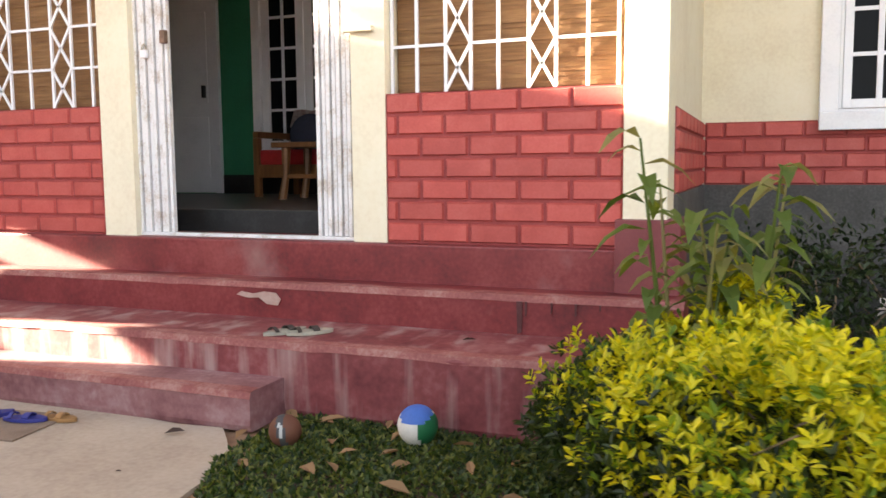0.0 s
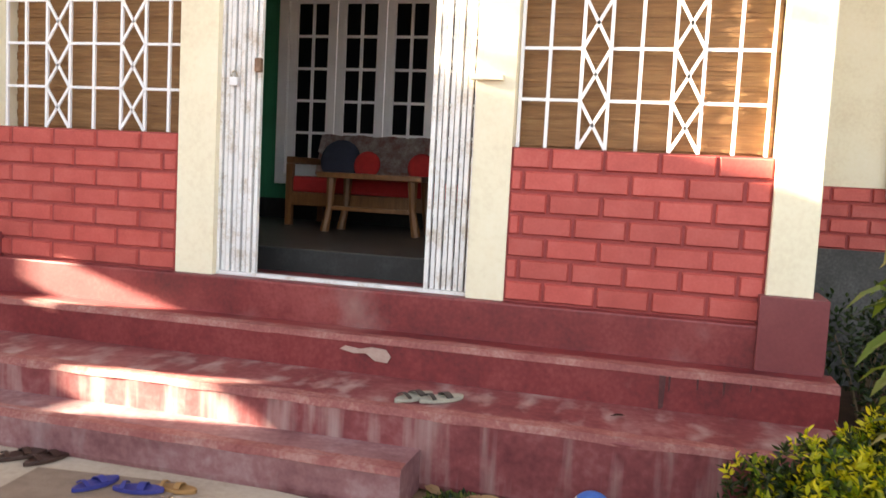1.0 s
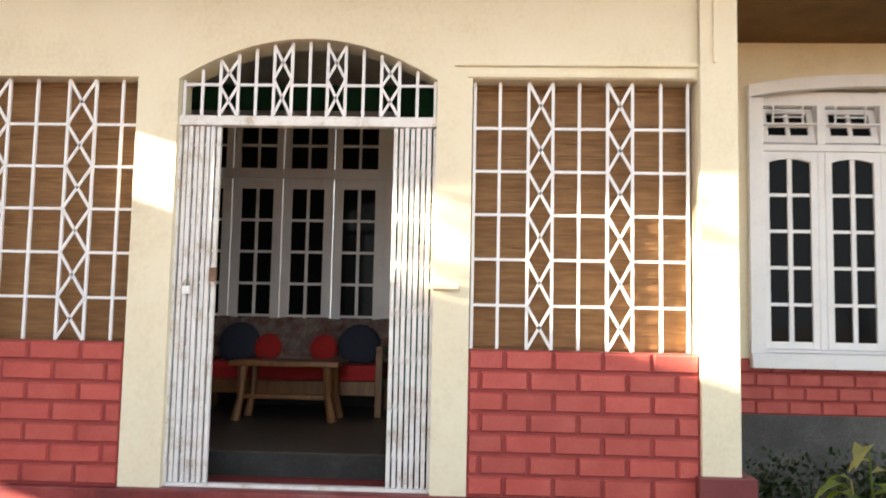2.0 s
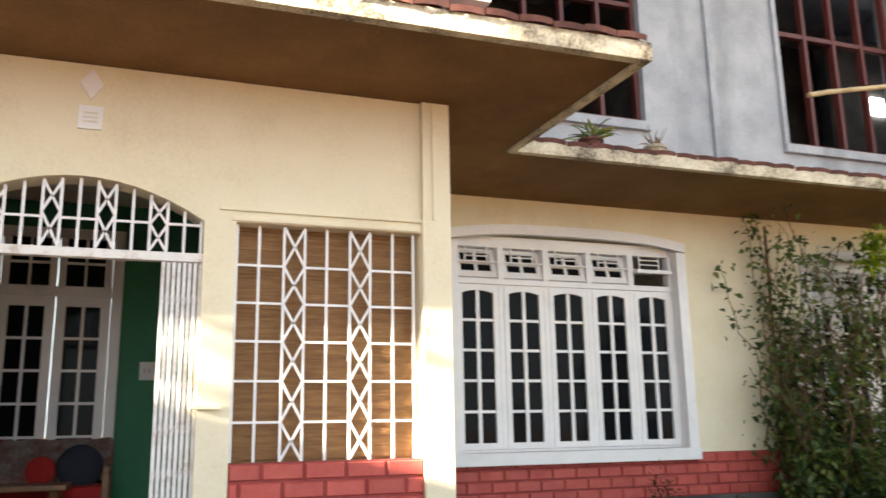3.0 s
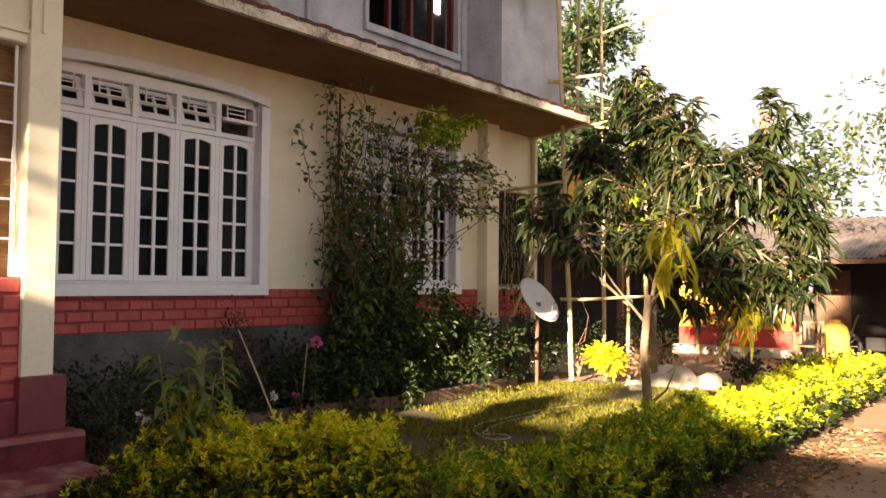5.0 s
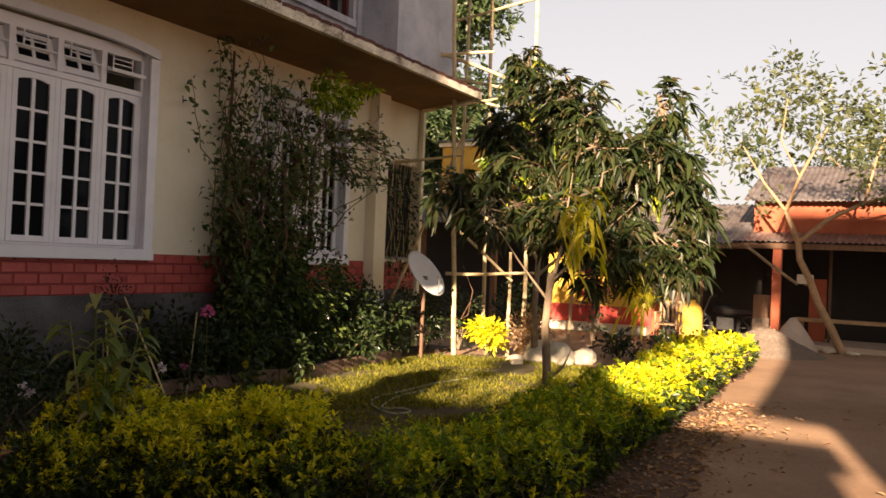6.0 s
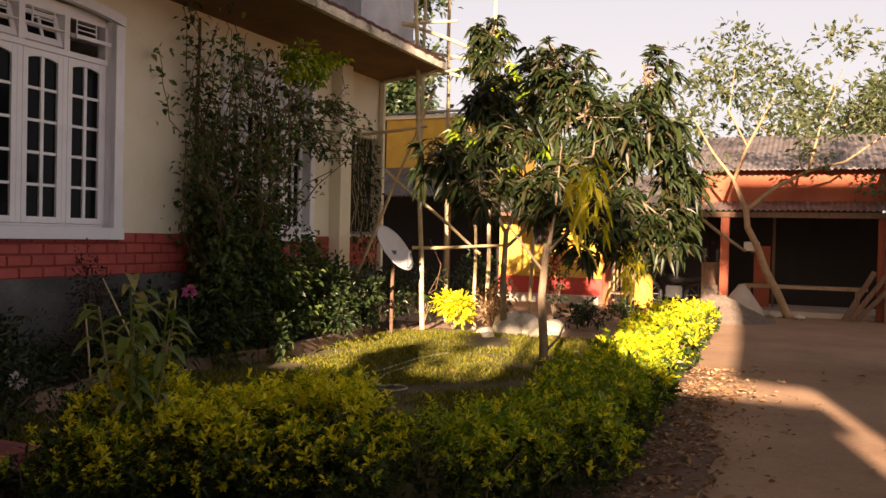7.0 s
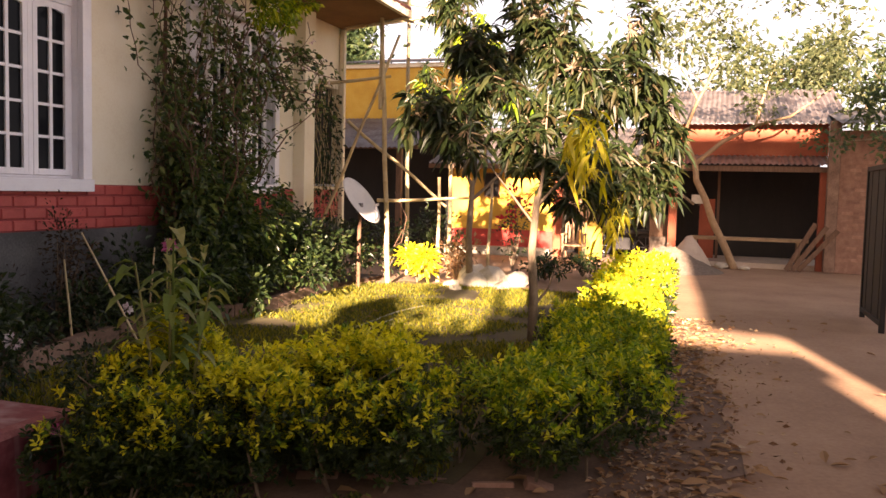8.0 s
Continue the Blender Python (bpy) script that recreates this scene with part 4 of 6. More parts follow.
boxes("plate", [(-0.07, 0.07, -0.03, 0.0, -0.09, 0.09)], WHITE, sw, "", 0.006)
for x in (-0.03, 0.015):
    boxes("rocker", [(x, x + 0.02, -0.038, -0.03, -0.02, 0.02)], INNER, sw)

# ---- unseen sun blockers behind the camera, outlined from the shadows they cast ----
bm = bmesh.new()
prism(bm, [(-2.6, -0.02), (-2.6, 4.44), (-3.35, 4.47), (-3.12, 4.9), (-3.5, 5.25), (-3.85, 4.95), (-4.0, 4.55), (-4.7, 4.5), (-5.05, 4.73), (-5.5, 5.3), (-5.9, 5.3), (-6.4, 4.65),
           (-8.27, 4.65), (-8.27, 4.35), (-8.1, 4.35), (-8.1, -0.02)], "x", -10.3, -10.0)
# gaps left in the screen throw the sun patches on the steps
box(bm, -10.3, -10.0, -2.6, -2.3, -0.02, 2.16)
prism(bm, [(-2.6, 2.56), (-2.42, 2.70), (-2.3, 2.36), (-2.3, 4.44), (-2.6, 4.44)], "x", -10.3, -10.0)
box(bm, -10.3, -10.0, -2.3, -1.8, -0.02, 4.44)
# stub on top, added to keep sun off the left window
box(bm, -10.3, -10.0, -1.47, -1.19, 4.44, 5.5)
box(bm, -10.3, -10.0, -1.8, -1.68, -0.02, 4.44)
box(bm, -10.3, -10.0, -1.68, -1.32, -0.02, 2.29)
box(bm, -10.3, -10.0, -1.68, -1.32, 2.61, 4.44)
box(bm, -10.3, -10.0, -1.32, 3.0, -0.02, 4.44)
structure("wall_sun_screen", bm, CEMENT, "unseen cement wall with an opening, shaped to cast the shadows", "wall")
nb = thing("shade_building", "unseen tall cement building, added to shade the drive", "building")
bm = bmesh.new()
prism(bm, [(-8.5, 0.0), (-8.5, 5.05), (-18.0, 5.05), (-18.0, 0.0)], "x", -10.4, -10.02)
part("block", bm, CEMENT, nb)
bm = bmesh.new()                       # gable with a projecting, sloping eave
prism(bm, [(-7.7, 5.12), (-8.37, 6.27), (-8.85, 7.2), (-9.0, 11.0), (-18.0, 11.0), (-18.0, 5.055), (-8.5, 5.055)], "x", -10.4, -10.0)
part("gable", bm, CEMENT, nb)
# low wall out of view, added beside the drive to block low light
bm = bmesh.new()
box(bm, -10.0, 6.5, -7.3, -7.1, -0.02, 1.2)
structure("boundary_wall", bm, BRICKOLD, "unseen low bare brick wall added along the drive", "wall")
# unseen block over the porch, added to keep sun off the upper wall
bm = bmesh.new()
box(bm, -7.2, 0.2, -0.95, 2.29, 4.6, 8.59)
box(bm, -7.2, 0.2, -0.95, 2.29, 8.76, 11.5)
structure("wall_shade_block", bm, CEMENT, "unseen grey cement block over the porch, shading the upper wall", "wall")

panel = thing("dark_gate", "dark sheet-metal gate leaf beside the drive", "gate", (0, 0, 0))
boxes("frame", [(7.6, 7.66, -5.82, -5.76, 0.0, 1.98), (8.99, 9.05, -5.82, -5.76, 0.0, 1.98), (7.66, 8.99, -5.82, -5.76, 1.92, 1.98), (7.66, 8.99, -5.82, -5.76, 0.08, 0.14)], DARK, panel, "", 0.004)
for k in range(6):
    boxes("sheet", [(7.665 + k * 0.221, 7.88 + k * 0.221, -5.80 + 0.006 * (k % 2), -5.785 + 0.006 * (k % 2), 0.14, 1.92)], DARK, panel)

# ---- bricks: raised plaster pieces on the red walls ----
def brick_mesh(w, h, d=0.016, e=0.008):
    bm = bmesh.new()
    lo = [bm.verts.new((x, 0, z)) for x, z in ((0, 0), (w, 0), (w, h), (0, h))]
    hi = [bm.verts.new((x, -d, z)) for x, z in ((e, e), (w - e, e), (w - e, h - e), (e, h - e))]
    bm.faces.new(hi)
    for i in range(4):
        bm.faces.new((lo[i], lo[(i + 1) % 4], hi[(i + 1) % 4], hi[i]))
    return mesh_of("brick", bm, BRICKRED)


brick_cache = {}


def lay_bricks(parent, x0, x1, z0, courses, h, w, joint, y, first=0.0, turn=None):
    for c in range(courses):
        x = x0 - (first if c % 2 == 0 else (first + w / 2) % w)
        while x < x1 - 0.02:
            a, b = max(x0, x) + joint / 2, min(x1, x + w) - joint / 2
            if b - a > 0.025:
                key = (round(b - a, 3), round(h - joint, 3))
                if key not in brick_cache:
                    brick_cache[key] = brick_mesh(*key)
                ob = new("brick", brick_cache[key])
                ob.parent = parent
                if turn is None:
                    ob.location = (a, y + 0.0005, z0 + c * h + joint / 2)
                else:
                    ob.location = (y, a, z0 + c * h + joint / 2)
                    ob.rotation_euler = (0, 0, radians(turn))
            x += w


lay_bricks(wall_low, -1.32, 0.0, F + 0.003, 7, 0.1185, 0.28, 0.016, 0.0, 0.07)
lay_bricks(wall_low, -4.66, -3.34, F + 0.003, 7, 0.1185, 0.3145, 0.016, 0.0, 0.198)
lay_bricks(wall_dado, 0.24, 8.27, 1.05, 4, 0.115, 0.27, 0.015, WY - 0.006, 0.0)
lay_bricks(wall_dado, 8.6, 9.84, 1.05, 4, 0.115, 0.27, 0.015, WY - 0.006, 0.1)
lay_bricks(side_brick, 0.26, 2.27, 1.05, 4, 0.115, 0.27, 0.015, 0.225, 0.0, 90)

# ---- clay tiles along the roof edges ----
def tile_mesh():
    bm = bmesh.new()
    K = 6
    prof = [(-0.115 + 0.23 * i / K, 0.011 * math.sin(math.pi * i / K)) for i in range(K + 1)]
    a = [bm.verts.new((x, 0.0, z + 0.012)) for x, z in prof]
    b = [bm.verts.new((x * 0.86, 0.42, z * 0.9 + 0.005)) for x, z in prof]
    c = [bm.verts.new((x, 0.0, z - 0.03)) for x, z in prof]
    for i in range(K):
        bm.faces.new((a[i], a[i + 1], b[i + 1], b[i]))
        bm.faces.new((c[i], c[i + 1], a[i + 1], a[i]))
    return mesh_of("tile", bm, TILE, smooth=False)


TM = tile_mesh()
for row in range(4):
    for i in range(34):
        ob = new("tile", TM)
        ob.parent = eave_roof
        y = 0.735 + row * 0.37
        ob.location = (1.3 + i * 0.235 + 0.01 * math.sin(i * 5 + row), y, 4.345 + (y - 0.775) * 0.27 + 0.006 * math.sin(i * 2.3))
        ob.rotation_euler = (radians(15.0), radians(2.5 * math.sin(i * 1.9 + row)), radians(2 * math.sin(i * 3.3)))
canopy = bpy.data.objects["canopy_roof"]
for row in range(2):
    for i in range(28):
        ob = new("tile", TM)
        ob.parent = canopy
        y = -1.26 + row * 0.38
        ob.location = (1.08 - i * 0.235, y, 4.362 + (y + 1.2) * 0.145 + 0.006 * math.sin(i * 2.3))
        ob.rotation_euler = (radians(9.0), radians(3 * math.sin(i * 1.9 + row)), radians(2 * math.sin(i * 3.3)))

# pots on the eave
def flower_pot(x, y, z, r, h, m, label, leaves_n, length, material):
    p = thing("flower_pot", label, "potted plant", (x, y, z), "pots on the eave")
    bm = bmesh.new()
    tube(bm, [(0, 0, 0), (0, 0, h * 0.8), (0, 0, h * 0.81), (0, 0, h)], [r * 0.72, r * 0.95, r * 1.08, r * 1.08], 14)
    part("pot", bm, m, p)
    d = rng.normal(size=(leaves_n, 3)) * (0.7, 0.7, 0.4) + (0, 0, 0.9)
    foliage("leaves", leaf_mesh("leaves", np.zeros((leaves_n, 3)) + (0, 0, h) + rng.normal(size=(leaves_n, 3)) * 0.03, d, length * (0.6 + 0.6 * rng.random(leaves_n)), 0.12, material, bend=0.4), p)


flower_pot(2.2, 1.25, 4.43, 0.12, 0.16, TILE, "clay pot with a spiky green plant", 44, 0.32, L_CORN)
flower_pot(2.95, 1.25, 4.43, 0.11, 0.16, FASCIA, "white washed pot with a dry twiggy plant", 8, 0.2, L_DRY)
twig = bmesh.new()
for k in range(9):
    a = k * 0.7
    tube(twig, [(0, 0, 0.15), (0.07 * math.cos(a), 0.07 * math.sin(a), 0.24), (0.14 * math.cos(a + 0.3), 0.1 * math.sin(a + 0.3), 0.31 + 0.03 * (k % 3))], [0.008, 0.005, 0.002], 4)
tw = part("twigs", twig, TRUNK, bpy.data.objects["flower_pot.001"])

# ---- hedges ----
def hedge(name, spine, half, height, sprigs, leaf, label, near, gold=0.8):
    h = thing(name, label, "hedge", group="golden hedges")
    cs, rs = [], []
    for (x0, y0), (x1, y1) in zip(spine, spine[1:]):
        L = math.hypot(x1 - x0, y1 - y0)
        k = max(1, int(L / 0.16))
        for i in range(k):
            for s in (-1, 0, 1):
                t = (i + rng.random()) / k
                nx, ny = -(y1 - y0) / L, (x1 - x0) / L
                o = s * half * 0.55 + rng.normal() * 0.05
                hh = height * (0.78 + 0.24 * rng.random() + 0.42 * noise.noise(((x0 + (x1 - x0) * t) * 2.1, (y0 + (y1 - y0) * t) * 2.1, s * 0.5)) + 0.22 * noise.noise(((x0 + (x1 - x0) * t) * 0.8, (y0 + (y1 - y0) * t) * 0.8, 7.7))) * (0.92 if s else 1.0)
                cs.append((x0 + (x1 - x0) * t + nx * o, y0 + (y1 - y0) * t + ny * o, hh * 0.56))
                rs.append((half * (0.40 + 0.15 * rng.random()), half * (0.40 + 0.15 * rng.random()), hh * 0.44))
    P, D = cloud(cs, rs, sprigs, 0.72)
    clump = np.array([noise.noise((p[0] * 5.5, p[1] * 5.5, p[2] * 5.5)) for p in P])
    keep = (P[:, 2] > 0.09 + 0.10 * rng.random(len(P))) & (clump > -0.16)
    P, D = P[keep], D[keep]
    m = 7
    stem = D * np.array((0.8, 0.8, 0.5)) + np.array((0, 0, 0.75)) + rng.normal(size=P.shape) * 0.25
    stem /= np.linalg.norm(stem, axis=1, keepdims=True)
    ring = rng.normal(size=(len(P), m, 3))
    ring -= (ring * stem[:, None]).sum(2, keepdims=True) * stem[:, None]
    ring /= np.linalg.norm(ring, axis=2, keepdims=True)
    up = np.linspace(0.15, 1.1, m)[None, :, None]
    way = ring + stem[:, None] * up
    base = P[:, None] + stem[:, None] * (np.linspace(-0.5, 0.4, m)[None, :, None] * leaf)
    length = leaf * (0.75 + 0.5 * rng.random((len(P), m)))
    # low leaves get a near-black green: the hedge's inner shade, put into colour
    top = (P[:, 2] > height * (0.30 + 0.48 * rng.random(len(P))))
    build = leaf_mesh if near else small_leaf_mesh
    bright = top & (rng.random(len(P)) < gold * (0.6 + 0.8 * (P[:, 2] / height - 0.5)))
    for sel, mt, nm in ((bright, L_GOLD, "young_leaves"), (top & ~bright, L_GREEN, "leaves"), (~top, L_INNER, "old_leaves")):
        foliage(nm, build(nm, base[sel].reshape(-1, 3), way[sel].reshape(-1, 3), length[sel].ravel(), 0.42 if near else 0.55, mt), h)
    bm = bmesh.new()
    for c in cs[::2]:
        b0 = (c[0] + rng.normal() * 0.05, c[1] + rng.normal() * 0.05, 0.0)
        for q in range(2):
            tube(bm, [b0, (c[0] + rng.normal() * 0.08, c[1] + rng.normal() * 0.08, c[2] * 0.8), (c[0] + rng.normal() * 0.16, c[1] + rng.normal() * 0.16, c[2] * 1.5)], [0.008, 0.006, 0.003], 4, False)
    tagged(part("stem", bm, TRUNK, h), kind="stuff")
    return h


# gold share also carries the light: small where the drive hedge stands in shade
hedge("hedge", [(0.20, -0.98), (0.56, -1.75), (1.04, -2.42)], 0.46, 0.84, 14000, 0.036, "golden yellow-green leafy hedge beside the front steps", True, 0.95)
hedge("hedge", [(0.24, -0.98), (0.44, -1.35)], 0.38, 0.98, 3600, 0.036, "taller golden bush at the hedge end beside the steps", True, 0.95)
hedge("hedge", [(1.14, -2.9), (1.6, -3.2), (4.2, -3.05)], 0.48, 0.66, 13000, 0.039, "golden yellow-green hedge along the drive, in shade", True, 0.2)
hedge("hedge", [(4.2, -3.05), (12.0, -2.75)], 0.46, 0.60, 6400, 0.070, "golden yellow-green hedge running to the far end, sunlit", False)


# half-buried bricks edge the hedge's soil
edging = thing("brick_edging", "row of half-buried dull red bricks at the hedge foot", "edging")
eb = bmesh.new()
box(eb, -0.11, 0.11, -0.05, 0.05, -0.08, 0.05)
EB = mesh_of("brick", eb, BRICKOLD, 0.008)
foot = [(0.29, -1.06), (0.61, -1.57), (0.86, -2.12), (0.97, -2.73), (1.09, -3.25)]
for (ax, ay), (bx, by) in zip(foot, foot[1:]):
    n = max(2, int(math.hypot(bx - ax, by - ay) / 0.25))
    for i in range(n):
        t = (i + 0.5) / n
        ob = new("brick", EB)
        ob.parent = edging
        ob.location = (ax + (bx - ax) * t + 0.02 * rng.normal(), ay + (by - ay) * t + 0.02 * rng.normal(), -0.02 + 0.012 * rng.normal())
        ob.rotation_euler = (radians(14 * rng.normal()), radians(9 * rng.normal()), math.atan2(by - ay, bx - ax) + 0.15 * rng.normal())


# ---- grass ----
def grass(name, x0, x1, y0, y1, n, h, label, inside, material, wide, flat):
    x, y = x0 + (x1 - x0) * rng.random(n), y0 + (y1 - y0) * rng.random(n)
    ok = np.array([inside(a, b) and noise.noise((a * 1.3, b * 1.3, 3)) > -0.08 + 0.5 * (rng.random() - 0.5) for a, b in zip(x, y)])
    P = np.stack([x, y, np.full(n, 0.012)], 1)[ok]
    D = rng.normal(size=P.shape) * (0.55, 0.55, 0) + (0, 0, flat)
    ob = new(name, small_leaf_mesh(name, P, D, h * (0.5 + rng.random(len(P))), wide, material))
    return tagged(ob, label, "grass", kind="stuff")


grass("lawn_grass", 0.9, 9.5, -2.6, 1.4, 75000, 0.055, "short green lawn grass blades", lambda a, b: True, L_GRASS, 0.22, 0.8)
grass("front_grass", -1.45, 0.6, -2.4, -0.87, 30000, 0.030, "short dark green weeds and grass before the steps", lambda a, b: a > -1.42 + max(0, -1.5 - b) * 0.5, L_WEED, 0.5, 0.45)

# ---- climbing plant on the wall ----
def wall_plant():
    v = thing("climbing_plant", "dark leafy climber covering the wall and half a window", "climbing plant")
    # the dense foot of the plant
    cs, rs = [], []
    for k in range(80):
        z = 0.15 + 1.35 * rng.random() ** 1.6
        cs.append((min(max(5.75 + 0.75 * rng.normal(), 4.6), 7.4), 1.75 - 0.45 * rng.random(), z)), rs.append((0.30, 0.22, 0.24))
    P, D = cloud(cs, rs, 6800, 0.3)
    hole = np.array([noise.noise((p[0] * 2.4, p[1] * 2, p[2] * 2.4)) for p in P])
    P, D = P[hole > -0.15], D[hole > -0.15]
    # runners climb to the eave, each with tufts of leaves along it
    bm = bmesh.new()
    Q, E = [], []
    for k in range(92):
        kind = k % 6                       # 0, 1: the main clump and its edge; 2: the column by the first window; 3: loose sprays; 4: top; 5: side shoots
        if kind == 0:
            x, y, z, lean, top = 5.25 + 0.75 * rng.random(), 1.8, 0.6, 0.01, 2.3 + 0.8 * rng.random()
        elif kind == 1:
            x, y, z, lean, top = 5.2 + 0.6 * rng.random(), 1.85, 0.8, -0.03, 2.4 + 0.8 * rng.random()
        elif kind == 2:
            x, y, z, lean, top = 4.95 + 0.25 * rng.random(), 2.0, 0.4, -0.015, 3.4 + 0.75 * rng.random()
        elif kind == 3:
            x, y, z, lean, top = 5.2 + 0.9 * rng.random(), 1.8, 1.4, (-0.16 if k % 4 < 2 else 0.13), 1.9 + 0.8 * rng.random()
        elif kind == 4:
            x, y, z, lean, top = 5.5 + 0.5 * rng.random(), 1.7, 2.3, 0.14 * rng.random(), 3.6 + 0.35 * rng.random()
        else:
            x, y, z, lean, top = 6.2 + 0.9 * rng.random(), 1.6, 2.7 + 0.7 * rng.random(), 0.16, 0
        pts = [(x, y, z)]
        while len(pts) < 7 if kind == 5 else z < top:
            x, y = x + lean + rng.normal() * (0.05 if kind == 2 else 0.12), y + rng.normal() * 0.09
            z += (rng.normal() * 0.07 - 0.03) if kind == 5 else 0.2
            x, y = min(max(x, 4.3), 8.0), min(2.12, max(1.25, y))
            pts.append((x, y, z))
        tube(bm, pts, [0.011 * (1 - i / (len(pts) + 2)) + 0.0022 for i in range(len(pts))], 5, False)
        for (p, q) in zip(pts, pts[1:]):
            p, q = np.array(p), np.array(q)
            if rng.random() < 0.25:
                continue
            m = 17 if p[2] < 1.8 else 8
            c = p + (q - p) * rng.random((m, 1))
            Q.append(c + rng.normal(size=(m, 3)) * (0.09, 0.07, 0.055)), E.append(rng.normal(size=(m, 3)))
    for x in (5.0,):                       # woody main stem
        tube(bm, [(x, 1.95, 0), (x + 0.05, 2.05, 1.2), (x - 0.03, 2.12, 2.6), (x + 0.02, 2.14, 4.1)], [0.035, 0.03, 0.026, 0.016], 7, False)
    tagged(part("stem", bm, OLDWOOD, v), kind="stuff")
    P, D = np.concatenate([P] + Q), np.concatenate([D] + E)
    P[:, 1] = np.minimum(P[:, 1], 2.17)
    W = D * (0.7, 0.9, 0.3) + (0, -0.4, -0.4) + rng.normal(size=P.shape) * 0.5
    foliage("leaves", leaf_mesh("leaves", P, W, 0.082 * (0.55 + 0.9 * rng.random(len(P))), 0.55, L_VINE, bend=0.15), v)
    # sprays under the eave, their sunlight put into a yellower leaf colour
    c = [(5.75 + 1.05 * rng.random(), 1.15 + 0.35 * rng.random(), 3.52 + 0.42 * rng.random()) for k in range(18)]
    P, D = cloud(c, [(0.16, 0.14, 0.09)] * 18, 900, 0.2)
    foliage("young_leaves", leaf_mesh("young_leaves", P, D + (0, -0.2, -0.4), 0.075 * (0.6 + 0.7 * rng.random(len(P))), 0.5, L_GREEN, bend=0.2), v)
    P, D = cloud([(5.0, 1.6, 2.3), (6.3, 1.4, 1.2), (4.8, 1.8, 0.9), (7.3, 1.4, 3.2)], [(0.3, 0.15, 0.5)] * 4, 26, 0.6)
    foliage("white_flowers", leaf_mesh("white_flowers", np.repeat(P, 5, 0), rng.normal(size=(130, 3)), np.full(130, 0.035), 0.7, WHITEF), v)


wall_plant()


def hanging_vine():
    v = thing("hanging_vine", "thin dry vine hanging before the dark window opening", "vine", (9.3, 2.18, 0.0))
    bm = bmesh.new()
    P = []
    for k in range(13):
        x, z = -0.46 + 0.9 * rng.random(), 3.15 + 0.2 * rng.random()
        pts = [(x, 0.0, z)]
        low = 0.6 + 1.2 * rng.random()
        while z > low:
            x, z = x + rng.normal() * 0.03, z - 0.3
            pts.append((x, rng.normal() * 0.03, z))
            P += [np.array(pts[-1]) + rng.normal(size=3) * (0.07, 0.03, 0.1) for i in range(7)]
        tube(bm, pts, 0.005, 5, False)
    tagged(part("stem", bm, BAMBOO, v), kind="stuff")
    P = np.array(P)
    foliage("leaves", leaf_mesh("leaves", P, rng.normal(size=P.shape) + (0, -0.3, -0.6), 0.08 * (0.6 + 0.7 * rng.random(len(P))), 0.5, L_DARK, bend=0.2), v)


hanging_vine()


def shrub(x, y, r, h, n, leaf, material, label, name="shrub", width=0.45):
    s = thing(name, label, "shrub", (x, y, 0.02))
    cs = [(rng.normal() * r * 0.35, rng.normal() * r * 0.35, h * (0.3 + 0.5 * rng.random())) for k in range(9)]
    P, D = cloud(cs, [(r * 0.55, r * 0.55, h * 0.3)] * 9, n, 0.3)
    P[:, 2] = np.abs(P[:, 2])
    foliage("leaves", leaf_mesh("leaves", P, D + (0, 0, 0.3) + rng.normal(size=P.shape) * 0.4, leaf * (0.6 + 0.7 * rng.random(n)), width, material, bend=0.2), s)
    bm = bmesh.new()
    for c in cs:
        tube(bm, [(0, 0, 0), (c[0] * 0.5, c[1] * 0.5, c[2] * 0.6), c], [0.013, 0.009, 0.004], 5, False)
    tagged(part("stem", bm, TRUNK, s), kind="stuff")
    return s


for x, y, r, h, n, lf in ((4.3, 1.75, 0.45, 0.8, 700, 0.08), (5.0, 1.7, 0.5, 1.1, 900, 0.08), (5.9, 1.6, 0.5, 0.9, 900, 0.08), (6.7, 1.5, 0.5, 1.2, 1000, 0.09), (7.5, 1.55, 0.5, 1.1, 900, 0.09),
                          (8.1, 1.6, 0.45, 0.9, 700, 0.08), (3.55, 1.8, 0.35, 0.55, 400, 0.07), (9.3, 1.7, 0.45, 1.0, 600, 0.09), (10.2, 1.5, 0.5, 1.1, 500, 0.09), (3.9, 1.55, 0.5, 1.0, 900, 0.08), (3.2, 1.6, 0.42, 0.65, 600, 0.07), (4.7, 1.5, 0.5, 1.2, 1100, 0.08), (5.5, 1.45, 0.5, 1.0, 1000, 0.08), (2.5, 1.8, 0.4, 0.5, 450, 0.07), (1.5, 1.3, 0.45, 0.85, 900, 0.06), (1.0, 0.5, 0.42, 0.75, 900, 0.055), (0.75, 1.2, 0.4, 0.95, 900, 0.055), (1.15, -0.2, 0.32, 0.5, 500, 0.05), (2.0, 1.75, 0.4, 0.75, 700, 0.06)):
    shrub(x, y, r, h, n, lf, L_DARK, "dark green leafy garden shrub against the plinth", width=0.5)
shrub(3.15, 1.95, 0.34, 1.25, 900, 0.05, L_DRYD, "dry brown twiggy shrub by the wall", width=0.4)
shrub(9.75, 0.75, 0.4, 0.62, 700, 0.10, L_GOLD, "sunlit yellow-green bush at the lawn's far end")
shrub(10.2, 0.2, 0.35, 0.8, 350, 0.10, L_DRY, "bush with reddish dry leaves")
shrub(11.2, -1.1, 0.4, 0.55, 500, 0.09, L_DARK, "dark low bush beside the stones")
shrub(12.2, -1.6, 0.4, 0.5, 400, 0.09, L_DARK, "dark low bush beside the stones")
shrub(12.4, 1.2, 0.5, 1.2, 500, 0.12, L_DARK, "dark bush behind the bamboo poles")

